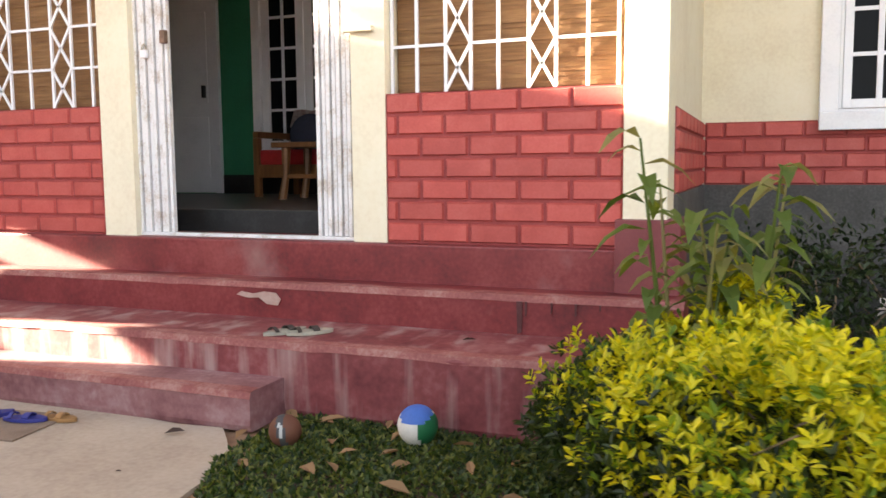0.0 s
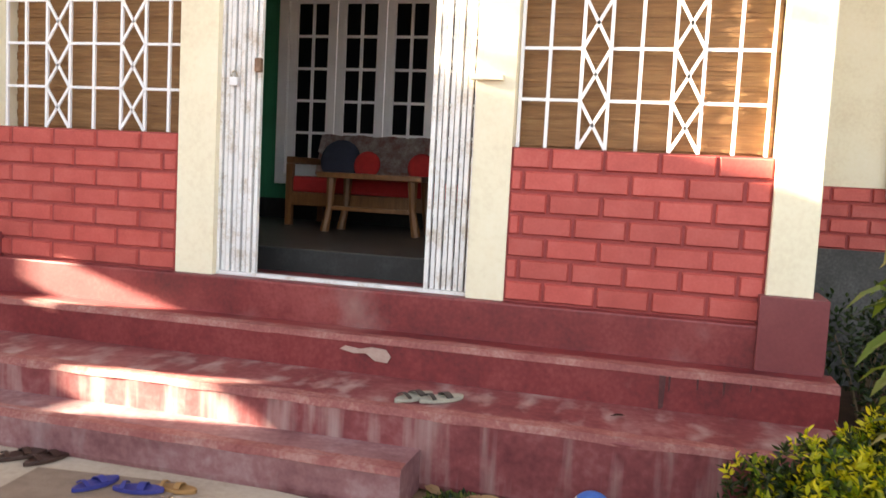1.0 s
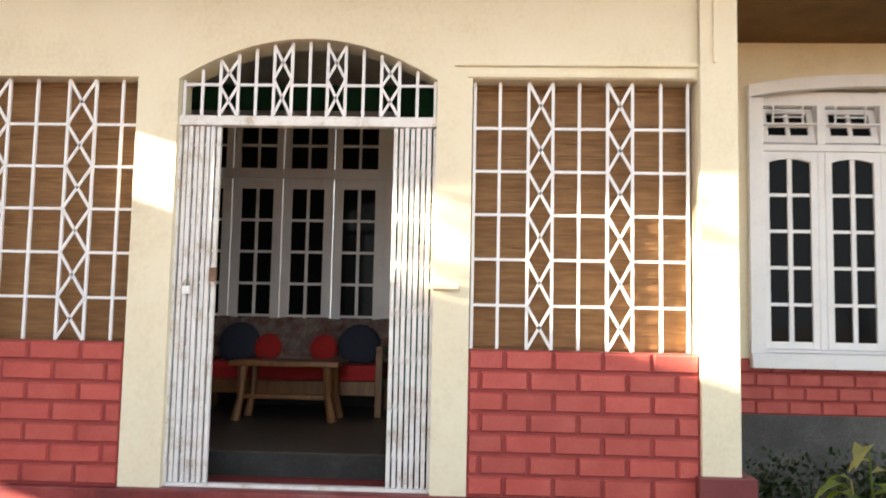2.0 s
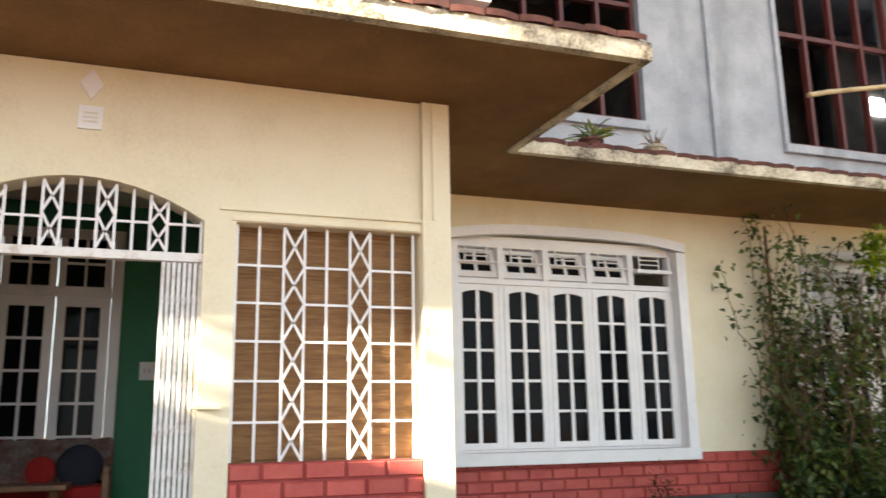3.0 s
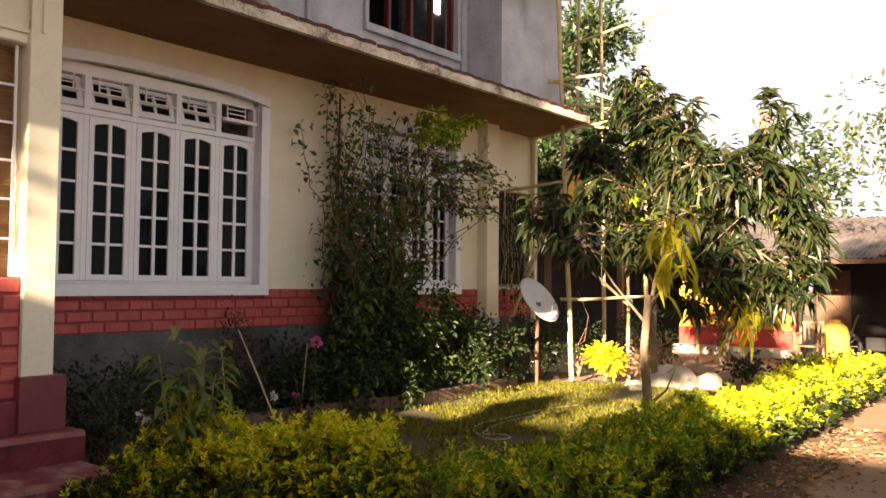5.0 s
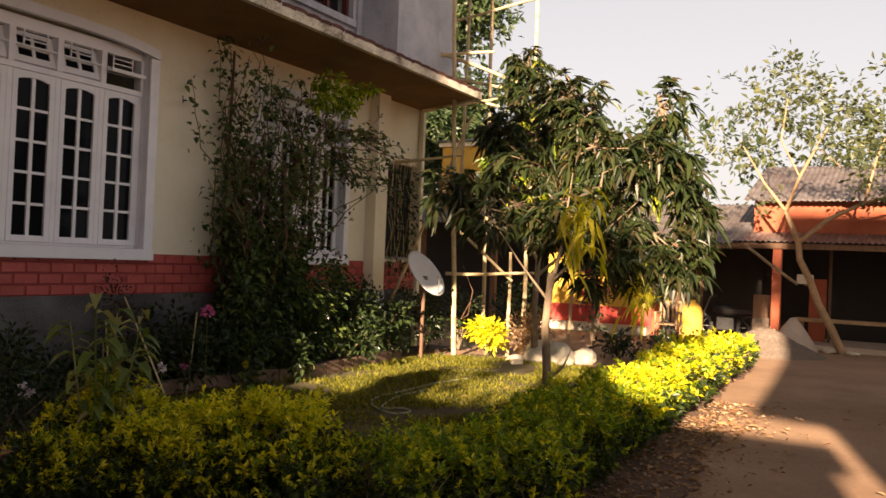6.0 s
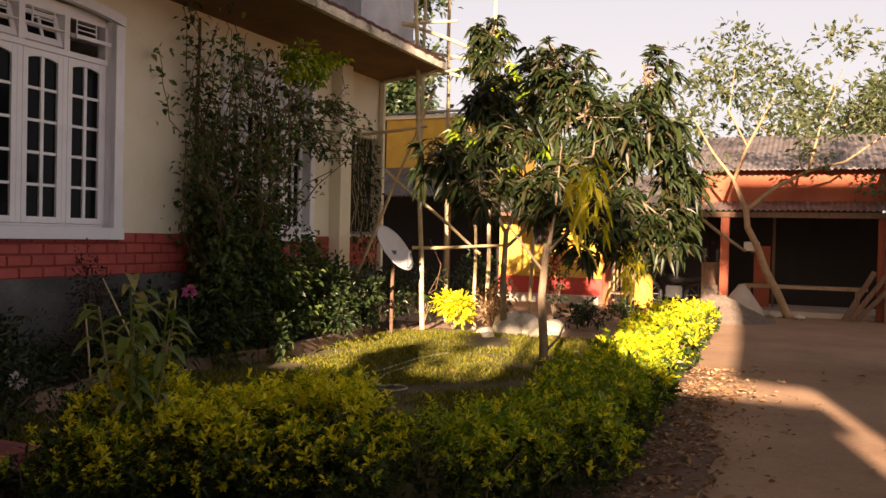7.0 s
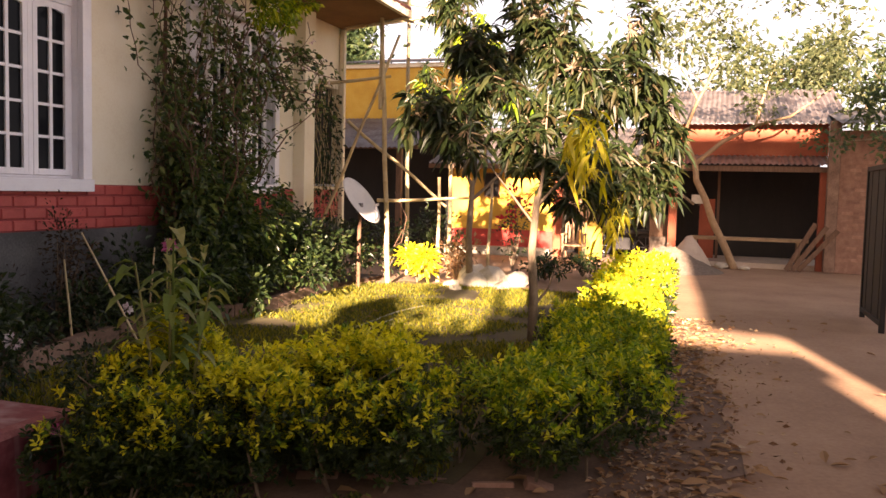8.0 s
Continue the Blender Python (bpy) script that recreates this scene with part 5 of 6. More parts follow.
# bougainvillea by the far house
bg = shrub(12.5, -0.2, 0.35, 1.5, 300, 0.09, L_DARK, "leggy garden bush with crimson flowers", "flowering_bush")
P, D = cloud([(0, 0, 1.45), (0.15, -0.15, 1.2), (-0.1, 0.1, 1.0)], [0.2] * 3, 110, 0.3)
foliage("crimson_flowers", leaf_mesh("crimson_flowers", P, D, np.full(110, 0.09), 0.7, REDF), bg)

# tall leafy stalk plant in the front hedge
def stalk_plant(x, y):
    s = thing("stalk_plant", "tall stalky plant with long drooping green leaves", "plant", (x, y, 0.0))
    B, W, L = [], [], []
    bm = bmesh.new()
    for k in range(4):
        a, top = k * 1.57 + x * 9, 0.92 + 0.45 * rng.random()
        pts = [(0.05 * math.cos(a), 0.05 * math.sin(a), 0), (0.11 * math.cos(a), 0.11 * math.sin(a), top * 0.6), (0.18 * math.cos(a), 0.18 * math.sin(a), top)]
        tube(bm, pts, [0.010, 0.008, 0.004], 6, False)
        for i in range(22):
            t = 0.3 + 0.7 * i / 21
            p = (np.array(pts[0]) * (1 - t) + np.array(pts[2]) * t)
            b = rng.random() * 6.28
            B.append(p), W.append((math.cos(b), math.sin(b), 0.5 + 0.5 * rng.random())), L.append(0.12 + 0.14 * rng.random())
    part("stalk", bm, L_CORN, s)
    foliage("leaves", leaf_mesh("leaves", np.array(B), np.array(W), np.array(L), 0.30, L_CORN, up=np.tile((0, 0, 1.0), (len(B), 1)), bend=0.9), s)


stalk_plant(0.42, -1.34)
stalk_plant(0.60, -1.18)

# thin canes in the bed
for a, b in (((2.96, 1.50, 1.08), (3.1, 0.95, 0.02)), ((2.75, 1.5, 0.85), (2.8, 1.45, 0.02)), ((3.85, 1.4, 0.9), (3.75, 1.4, 0.02))):
    c = thing("garden_cane", "thin pale cane stuck in the flower bed", "cane", group="garden canes")
    bm = bmesh.new()
    tube(bm, [b, [(p + q) / 2 + 0.01 for p, q in zip(a, b)], a], [0.011, 0.010, 0.008], 6)
    part("cane", bm, BAMBOO, c)


def flower(x, y, z, r, material, label):
    f = thing("flower", label, "flower", (x, y, 0.02))
    bm = bmesh.new()
    tube(bm, [(0, 0, 0), (0.02, 0.01, z * 0.6), (0, 0, z)], [0.006, 0.005, 0.004], 5, False)
    part("stem", bm, L_CORN, f)
    n = 24
    d = rng.normal(size=(n, 3))
    d /= np.linalg.norm(d, axis=1, keepdims=True)
    foliage("petals", leaf_mesh("petals", np.array((0, 0, z)) + d * r * 0.3, d, np.full(n, r), 0.7, material), f)
    m = 10
    foliage("leaves", leaf_mesh("leaves", np.array((0, 0, 1.0)) * (z * (0.15 + 0.6 * rng.random((m, 1)))), rng.normal(size=(m, 3)) * (1, 1, 0.2) + (0, 0, 0.3), np.full(m, 0.10), 0.35, L_DARK, bend=0.3), f)


flower(3.75, 1.15, 0.90, 0.07, PINKF, "pink flower head on a tall stem")
flower(3.2, 1.2, 0.36, 0.05, WHITEF, "pale pink flower low in the bed")
flower(3.6, 1.3, 0.33, 0.04, PINKF, "small pink flower low in the bed")
flower(4.43, 1.2, 0.28, 0.04, L_YOUNG, "small orange-yellow flower in the bed")
flower(1.3, 0.6, 0.42, 0.06, WHITEF, "pale lilac flower cluster near the hedge")
flower(0.02, -0.98, 0.33, 0.03, PINKF, "small lilac flower beside the step")

# ---- mango trees ----
def whorled_tree(name, x, y, trunk, limbs, whorls, leaf, crown, mats, label, bark, per=12, droop=0.9, width=0.2):
    t = thing(name, label, "tree", (x, y, 0.0))
    bm = bmesh.new()
    tube(bm, trunk[0], trunk[1], 10)
    for root, r in limbs:
        pts = [Vector(root[0])]
        for p in root[1:]:
            pts.append(Vector(p))
        tube(bm, pts, [r * (1 - 0.8 * i / (len(pts) - 1)) for i in range(len(pts))], 6, False)
    part("trunk", bm, bark, t, smooth=True)
    c, rr = crown
    P, D = cloud(c, rr, whorls, 0.35)
    ok = np.array([noise.noise((p[0] * 1.6 + x, p[1] * 1.6, p[2] * 1.6)) > -0.05 + 0.14 * math.sin(p[2] * 7 + p[0] * 5) for p in P])
    P, D = P[ok], D[ok]
    bm = bmesh.new()
    cc = np.array(c)
    for p in P[::2]:
        q = cc[np.argmin(((cc - p) ** 2).sum(1))]
        tube(bm, [tuple(q), tuple((p + q) / 2 + rng.normal(size=3) * 0.05), tuple(p)], [0.012, 0.008, 0.004], 4, False)
    tagged(part("twig", bm, bark, t), kind="stuff")
    way = D[:, None] * 0.5 + rng.normal(size=(len(P), per, 3)) * (0.8, 0.8, 0.5) + (0, 0, 0.12)
    base = P[:, None] + np.zeros((1, per, 1))
    ln = leaf * (0.45 + 0.75 * rng.random((len(P), per)))
    which = rng.random(len(P))
    lo = 0.0
    for share, m in mats:
        sel = (which >= lo) & (which < lo + share)
        lo += share
        if sel.any():
            nm = "young_leaves" if m is L_YOUNG else "leaves"
            foliage(nm, leaf_mesh(nm, base[sel].reshape(-1, 3), way[sel].reshape(-1, 3), ln[sel].ravel(), width, m, bend=droop), t)
    return t


lat = (0.43, -0.9)
def side(u, d, z):
    """A place in a crown: u across, d deep, z up."""
    return (0.45 + u * lat[0] + d * 0.9, 0.05 + u * lat[1] + d * 0.43, z)


crown = [side(-1.15, 0.3, 2.35), side(-0.8, 0, 2.15), side(-0.4, -0.1, 2.6), side(-0.05, 0.3, 2.25), side(0.3, 0, 2.85), side(0.55, 0.2, 2.25), side(0.9, 0.1, 2.75), side(0.95, 0, 1.95), side(0.5, 0.1, 1.75), side(1.3, 0.3, 2.2),
         side(0.15, 0.3, 3.15), side(0.75, 0.3, 3.2), side(-0.55, 0.3, 3.0), side(1.45, 0.5, 2.6), side(1.05, 0.4, 3.35), side(0.9, 0.1, 1.55), side(1.3, 0.3, 1.75), side(1.1, 0.2, 2.4), side(0.35, -0.2, 2.4), side(0.0, 0.5, 3.45),
         side(0.05, 0, 1.78), side(0.3, -0.1, 1.5), side(-0.2, 0.1, 2.05), side(0.65, 0.1, 1.45), side(1.05, 0.1, 1.5)]
whorled_tree("mango_tree", 5.05, -2.2, ([(0, 0, 0), (0.02, 0.0, 0.5), (0.0, 0.03, 0.95), (0.04, 0.0, 1.5)], [0.052, 0.045, 0.04, 0.034]),
             [([(0.02, 0.02, 1.22), (-0.1, 0.3, 1.6), side(-0.8, 0, 2.1)], 0.016), ([(0.05, 0, 1.35), (0.3, 0, 1.8), side(0.1, 0.2, 2.6)], 0.026), ([(0.03, 0, 1.4), (0.3, -0.25, 1.75), side(0.9, 0.1, 2.4)], 0.016),
              ([(0.0, 0.0, 0.4), (0.22, -0.1, 0.55), (0.3, -0.16, 0.75)], 0.018)],
             1650, 0.185, (crown, [(0.40, 0.40, 0.32)] * (len(crown) - 5) + [(0.28, 0.28, 0.24)] * 5), [(1.0, L_MANGO)], "small mango tree with long drooping dark leaves on the lawn", TRUNK, 9, 0.6, 0.27)
# bright young flushes hang from it, with sunlight put into their yellow
fl = bpy.data.objects["mango_tree"]
for c in ((-0.83, -0.58, 2.1), (-0.75, -0.6, 1.85), (1.1, -0.73, 1.5), (0.95, -0.65, 1.35)):
    m = 44
    P = np.array(c) + rng.normal(size=(m, 3)) * (0.07, 0.07, 0.12)
    foliage("young_leaves", leaf_mesh("young_leaves", P, rng.normal(size=(m, 3)) * (0.7, 0.7, 0.2), 0.17 * (0.6 + 0.6 * rng.random(m)), 0.28, L_YOUNG, bend=1.3), fl)
crown2 = [(-0.6, 0.4, 3.1), (0, 0.2, 2.7), (0.4, -0.3, 3.3), (-0.3, -0.2, 3.7), (0.5, 0.3, 4.0), (0, 0, 3.2), (0.6, -0.8, 2.9), (-0.5, 0.2, 2.5), (0.2, 0.4, 4.4), (0.3, 0.5, 4.8), (0.8, -1.3, 3.4), (0.9, -1.6, 3.0)]
whorled_tree("mango_tree", 9.6, -0.2, ([(0, 0, 0), (0.03, 0.05, 0.8), (0, 0, 1.7)], [0.06, 0.05, 0.04]),
             [([(0, 0, 1.6), (-0.3, 0.3, 2.4), (-0.5, 0.5, 3.4)], 0.03), ([(0, 0, 1.6), (0.3, -0.2, 2.6), (0.4, 0.1, 4.0)], 0.03), ([(0, 0, 1.4), (0.5, -0.5, 2.0), (0.8, -1.4, 2.8)], 0.03)],
             950, 0.22, (crown2, [(0.5, 0.5, 0.42)] * len(crown2)), [(0.86, L_MANGO), (0.14, L_GREEN)], "young mango tree behind the bamboo poles", TRUNK, 9, 0.8, 0.27)


def leafy_tree(name, x, y, limbs, crown, radii, n, leaf, material, label, bark, gap=-0.15, freq=0.6, width=0.5):
    t = thing(name, label, "tree", (x, y, 0.0))
    bm = bmesh.new()
    for pts, r0, r1 in limbs:
        k = len(pts)
        tube(bm, pts, [r0 + (r1 - r0) * i / (k - 1) for i in range(k)], 8, False)
    part("trunk", bm, bark, t, smooth=True)
    P, D = cloud(crown, radii, n, 0.25)
    ok = np.array([noise.noise((p[0] * freq + x, p[1] * freq, p[2] * freq)) + 0.5 * noise.noise((p[0] * freq * 3, p[1] * freq * 3 + y, p[2] * freq * 3)) > gap for p in P])
    P, D = P[ok], D[ok]
    foliage("crown", small_leaf_mesh("crown", P, D + rng.normal(size=P.shape) * 0.8 + (0, 0, -0.3), leaf * (0.6 + 0.8 * rng.random(len(P))), width, material), t)
    return t


# airy tree with a leaning pale trunk before the far shed
air = [(rng.normal() * 0.5 - 0.2, 2.6 - 5.6 * rng.random(), 3.3 + 2.6 * rng.random()) for k in range(34)]
leafy_tree("leaning_tree", 16.0, -4.3,
           [([(0, 0, 0), (-0.05, 0.22, 0.5), (-0.05, 0.48, 1.0), (-0.1, 0.66, 1.5), (-0.1, 0.86, 1.9), (-0.1, 0.9, 2.3)], 0.085, 0.06), ([(-0.1, 0.9, 2.25), (-0.2, 1.15, 2.9), (-0.3, 0.9, 3.6), (-0.3, 0.4, 4.6)], 0.06, 0.02),
            ([(-0.1, 0.9, 2.25), (0, 0.35, 2.75), (0.1, -0.3, 3.1), (0.2, -1.0, 3.3), (0.2, -1.8, 3.9)], 0.055, 0.015), ([(-0.2, 1.15, 2.9), (-0.2, 1.6, 3.5), (-0.3, 2.1, 4.4)], 0.04, 0.012),
            ([(-0.3, 0.9, 3.6), (-0.1, 1.3, 4.4), (0, 1.2, 5.4)], 0.025, 0.01), ([(0.1, -0.3, 3.1), (0, -0.5, 4.0), (0.1, -0.9, 5.2)], 0.03, 0.01)],
           air, [(0.6, 0.7, 0.55)] * 34, 5200, 0.15, L_PALE, "leaning pale-trunked tree with airy foliage before the shed", PALETRUNK, 0.06, 1.1)
air2 = [(rng.normal() * 1.5, rng.normal() * 2.6, 4.2 + 3.0 * rng.random()) for k in range(26)]
leafy_tree("far_tree", 25, -4.5, [([(0, 0, 0), (0.2, 0.1, 3), (0, 0, 5)], 0.22, 0.1), ([(0, 0, 4), (0.3, 1.5, 5.5)], 0.08, 0.03), ([(0, 0, 4), (0.3, -1.6, 5.8)], 0.08, 0.03)],
           air2, [(1.1, 1.2, 0.8)] * 26, 5200, 0.24, L_PALE, "hazy airy tree behind the shed", TRUNK, -0.03, 0.7)
big = [(rng.normal() * 1.2, max(-1.3, min(1.6, rng.normal() * 1.15)), 4.0 + 6.5 * rng.random()) for k in range(34)]
leafy_tree("tall_tree", 23, 9.0, [([(0, 0, 0), (0.1, 0, 4), (0, 0.2, 8.5)], 0.3, 0.1), ([(0, 0, 4), (0.5, -1.4, 6.5)], 0.1, 0.03), ([(0, 0, 5), (-0.3, 1.4, 7.5)], 0.1, 0.03)],
           big, [(1.2, 1.2, 1.0)] * 34, 22000, 0.26, L_FAR, "tall dense tree rising behind the house", TRUNK, -0.45, 0.6)
for i, (x, y, n) in enumerate(((27, 1.5, 3200), (30, -9, 3000), (29, 11, 2600), (24, -12, 2600))):
    c = [(rng.normal() * 1.6, rng.normal() * 2.4, 2.5 + 4.0 * rng.random()) for k in range(20)]
    leafy_tree("far_tree", x, y, [([(0, 0, 0), (0.1, 0, 3), (0, 0.2, 5)], 0.2, 0.08)], c, [(1.3, 1.4, 1.0)] * 20, n, 0.3, L_FAR, "hazy distant tree beyond the yard", TRUNK, -0.1, 0.6)
side_c = [(rng.normal() * 0.4, 1.9 - 3.2 * rng.random(), 1.9 + 2.4 * rng.random()) for k in range(20)]
leafy_tree("side_tree", 14.2, -7.7, [([(0, 0, 0), (0.1, 0.1, 1.2), (0, 0.3, 2.4)], 0.07, 0.04), ([(0, 0.3, 2.3), (0, 1.0, 2.7), (0, 1.9, 2.6)], 0.03, 0.008), ([(0, 0.3, 2.3), (0.1, 0.6, 3.2), (0, 1.2, 4.0)], 0.03, 0.008), ([(0, 0.3, 2.3), (0.1, -0.6, 3.0), (0, -1.2, 3.8)], 0.03, 0.008)],
           side_c, [(0.4, 0.5, 0.35)] * 20, 3000, 0.12, L_FAR, "leafy small tree before the bare brick wall", TRUNK, 0.0, 1.3)
# unseen trees behind the camera, added to break the low sun
nc = [(rng.normal() * 0.5, max(-1.1, min(1.1, rng.normal() * 0.6)), 5.3 + 3.2 * rng.random()) for k in range(22)]
leafy_tree("shade_tree", -12.0, -5.6, [([(0, 0, 0), (0.1, 0, 3), (0, 0.1, 6.5)], 0.2, 0.06)], nc, [(0.7, 0.6, 0.6)] * 22, 2000, 0.3, L_FAR, "unseen leafy tree, added to dapple the low sun", TRUNK, 0.12, 0.9, 0.6)

# unseen thin crown, added to filter the sun on the porch pillars
sc = [(rng.normal() * 0.35, -0.32 + 0.64 * rng.random(), 5.2 + 2.0 * rng.random()) for k in range(24)]
leafy_tree("shade_tree", -13.0, -2.68, [([(0, 0, 0), (0.1, 0, 3), (0, 0.1, 6.8)], 0.09, 0.03)], sc, [(0.4, 0.2, 0.4)] * 24, 950, 0.12, L_FAR, "unseen slender airy tree, added to filter sun on the porch", TRUNK, -2.0, 0.9, 0.5)
# unseen high crown, added to keep sun out of the far veranda
hc = [(rng.normal() * 0.4, 0.25 + 1.4 * rng.random(), 9.2 + 1.7 * rng.random()) for k in range(22)]
leafy_tree("shade_tree", -12.0, -9.3, [([(0, 0, 0), (0.1, 0, 5), (0, 0.0, 8.4), (0, 0.7, 9.8)], 0.16, 0.04)], hc, [(0.5, 0.4, 0.5)] * 22, 1700, 0.24, L_FAR, "unseen tall leafy tree, added to shade the veranda", TRUNK, -2.0, 0.9, 0.6)

# ---- far end of the yard ----
def corrugated(name, x0, x1, y0, y1, z0, z1, parent, material, pitch=0.12):
    """A ribbed sheet that falls from (x1, z1) to (x0, z0); the ribs run down the slope."""
    n = int((y1 - y0) / pitch * 4)
    bm = bmesh.new()
    rows = []
    for i in range(n + 1):
        y = y0 + (y1 - y0) * i / n
        o = 0.018 * math.sin(2 * math.pi * (y - y0) / pitch)
        rows.append([bm.verts.new((x0, y, z0 + o)), bm.verts.new((x1, y, z1 + o)), bm.verts.new((x1, y, z1 + o - 0.006)), bm.verts.new((x0, y, z0 + o - 0.006))])
    for a, b in zip(rows, rows[1:]):
        for k in range(4):
            bm.faces.new((a[k], a[(k + 1) % 4], b[(k + 1) % 4], b[k]))
    return part(name, bm, material, parent, "ribbed weathered tin")


far = thing("far_house", "low yellow and red house with rusty tin roofs", "house", (0, 0, 0))
boxes("wall", [(17.0, 17.2, -0.1, 2.55, 0.62, 2.3)], YELLOW, far, "yellow limewashed wall")
boxes("dado", [(16.985, 17.2, -0.105, 2.555, 0.16, 0.62)], REDBAND, far, "red painted dado")
boxes("plinth", [(16.6, 17.2, -0.1, 2.56, 0.0, 0.2)], STONE, far, "whitewashed plinth", 0.01)
boxes("side_wall", [(17.2, 21, 2.35, 2.55, 0, 2.3)], YELLOW, far)
win = boxes("window", [(16.94, 16.984, 1.25, 1.65, 1.42, 2.02)], OLDWOOD, far, "small dark shuttered window", 0.005)
boxes("shutter", [(16.92, 16.939, 1.28, 1.445, 1.45, 1.99), (16.92, 16.939, 1.455, 1.62, 1.45, 1.99)], DARK, win)
# near-black back: the veranda's deep shade is put into its colour
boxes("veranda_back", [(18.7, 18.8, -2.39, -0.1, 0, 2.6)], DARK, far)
boxes("door", [(18.65, 18.695, -0.95, -0.2, 0.1, 2.0)], OLDWOOD, far, "brown timber door", 0.005)
boxes("corner_post", [(17.0, 17.16, -0.3, -0.11, 0, 2.25)], ORANGE, far, "rust-red corner post", 0.008)
drum = thing("drum", "bright yellow rounded plastic drum standing in the sun", "drum", (16.75, -1.07, 0.0))
bm = bmesh.new()
tube(bm, [(0, 0, 0), (0, 0, 0.03), (0, 0, 0.3), (0, 0, 0.32), (0, 0, 0.6), (0, 0, 0.75), (0, 0, 0.84)], [0.25, 0.28, 0.29, 0.28, 0.28, 0.24, 0.13], 20)
part("body", bm, YELLOW, drum, smooth=True)
bm = bmesh.new()
tube(bm, [(0, 0, 0.841), (0, 0, 0.90)], [0.12, 0.115], 16)
part("lid", bm, YELLOW, drum)
corrugated("roof", 16.3, 20.5, -2.4, 2.9, 2.22, 3.4, far, TIN)
boxes("fascia", [(16.3, 16.36, -2.4, 2.9, 2.10, 2.2)], OLDWOOD, far)

shed = thing("shed", "open timber veranda shed with orange wall and tin roofs", "shed")
boxes("back_wall", [(19.0, 19.2, -6.2, -2.4, 0, 3.3)], ORANGE, shed)
boxes("gable_wall", [(17.35, 17.45, -6.2, -2.3, 2.45, 3.25)], ORANGE, shed, "orange wall between the roofs")
corrugated("lower_roof", 16.2, 17.5, -6.3, -2.0, 2.28, 2.55, shed, TIN)
corrugated("upper_roof", 17.0, 20.6, -6.6, -2.1, 3.22, 4.4, shed, TIN)
boxes("eave_beam", [(16.25, 16.35, -6.3, -2.0, 2.12, 2.24)], OLDWOOD, shed, "", 0.005)
for y in (-2.95, -6.05):
    boxes("post", [(16.3, 16.48, y - 0.09, y + 0.09, 0, 2.12)], ORANGE, shed, "", 0.01)
# inner faces painted almost black to stand for the shed's unlit depth
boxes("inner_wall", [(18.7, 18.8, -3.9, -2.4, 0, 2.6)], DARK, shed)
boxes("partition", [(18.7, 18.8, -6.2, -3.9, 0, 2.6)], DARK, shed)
boxes("low_wall", [(17.0, 17.1, -2.95, -2.4, 0.1, 1.1)], OLDWOOD, shed)
boxes("inner_post", [(17.6, 17.66, -3.95, -3.89, 0.1, 2.4)], OLDWOOD, shed)
boxes("low_panel", [(17.6, 17.66, -3.85, -3.5, 0.1, 1.5)], ORANGE, shed)
boxes("pale_slab", [(16.6, 16.66, -2.95, -2.45, 0.1, 0.6)], SAND, shed, "grey leaning slab")
boxes("floor_edge", [(16.55, 19.0, -6.2, -2.4, -0.02, 0.1)], CONCRETE, shed)
rb = thing("brick_building", "bare brick building corner with a grey column", "building")
boxes("column", [(16.05, 16.27, -6.3, -6.08, 0, 3.2)], STONEK, rb, "grey cement column", 0.02)
boxes("wall", [(16.1, 16.3, -9.5, -6.31, 0, 3.0)], BRICKOLD, rb)
corrugated("roof", 15.4, 19, -9.8, -6.2, 3.1, 3.7, rb, TIN)
bmm = bmesh.new()
box(bmm, 0, 0.012, 0, 0.21, 0, 0.07)
BM = mesh_of("brick", bmm, BRICKOLD)
for r in range(26):
    for c in range(5):
        ob = new("brick", BM)
        ob.parent = rb
        ob.location = (16.089, -6.6 - c * 0.225 - (0.11 if r % 2 else 0), 0.25 + r * 0.082)
lean = thing("open_shed", "dark open lean-to shed with a tin roof", "shed")
for y in (3.2, 5.2, 7.4):
    boxes("post", [(15.2, 15.33, y, y + 0.13, 0, 2.55)], OLDWOOD, lean, "", 0.006)
# back wall coloured near-black in place of the lean-to's inner shade
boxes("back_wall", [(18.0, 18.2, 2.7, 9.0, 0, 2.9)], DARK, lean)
corrugated("roof", 14.6, 18.4, 2.75, 9.2, 2.5, 3.5, lean, TIN)
boxes("beam", [(15.22, 15.32, 2.8, 9.0, 2.5, 2.6)], OLDWOOD, lean)

yh = thing("yellow_house", "tall yellow limewashed house wall behind the lean-to", "house")
boxes("wall", [(19.2, 19.4, 3.5, 7.0, 0.0, 5.0)], YELLOW, yh)
boxes("side_wall", [(19.4, 23.0, 3.5, 3.7, 0.0, 5.0)], YELLOW, yh)
boxes("cornice", [(19.12, 19.4, 3.4, 7.1, 5.004, 5.12)], CREAM, yh, "", 0.01)
corrugated("roof", 19.0, 23.2, 3.3, 7.2, 5.15, 5.9, yh, TIN)

# bench, chair, bicycle, heap
bench = thing("bench", "long rough timber bench under the shed", "bench", (16.5, -4.6, 0.1))
boxes("plank", [(-0.2, 0.2, -1.2, 1.25, 0.50, 0.57)], PALETRUNK, bench, "", 0.006)
for y in (-1.05, 1.1):
    for x in (-0.15, 0.1):
        boxes("leg", [(x, x + 0.07, y, y + 0.08, 0, 0.50)], PALETRUNK, bench)
box_th = thing("wall_box", "small pale box fixed in the shed", "box", (16.55, -3.5, 1.45))
boxes("body", [(-0.08, 0.08, -0.16, 0.16, -0.06, 0.14)], STONE, box_th, "", 0.01)
boxes("bracket", [(-0.05, 1.05, -0.02, 0.02, -0.10, -0.061)], OLDWOOD, box_th)

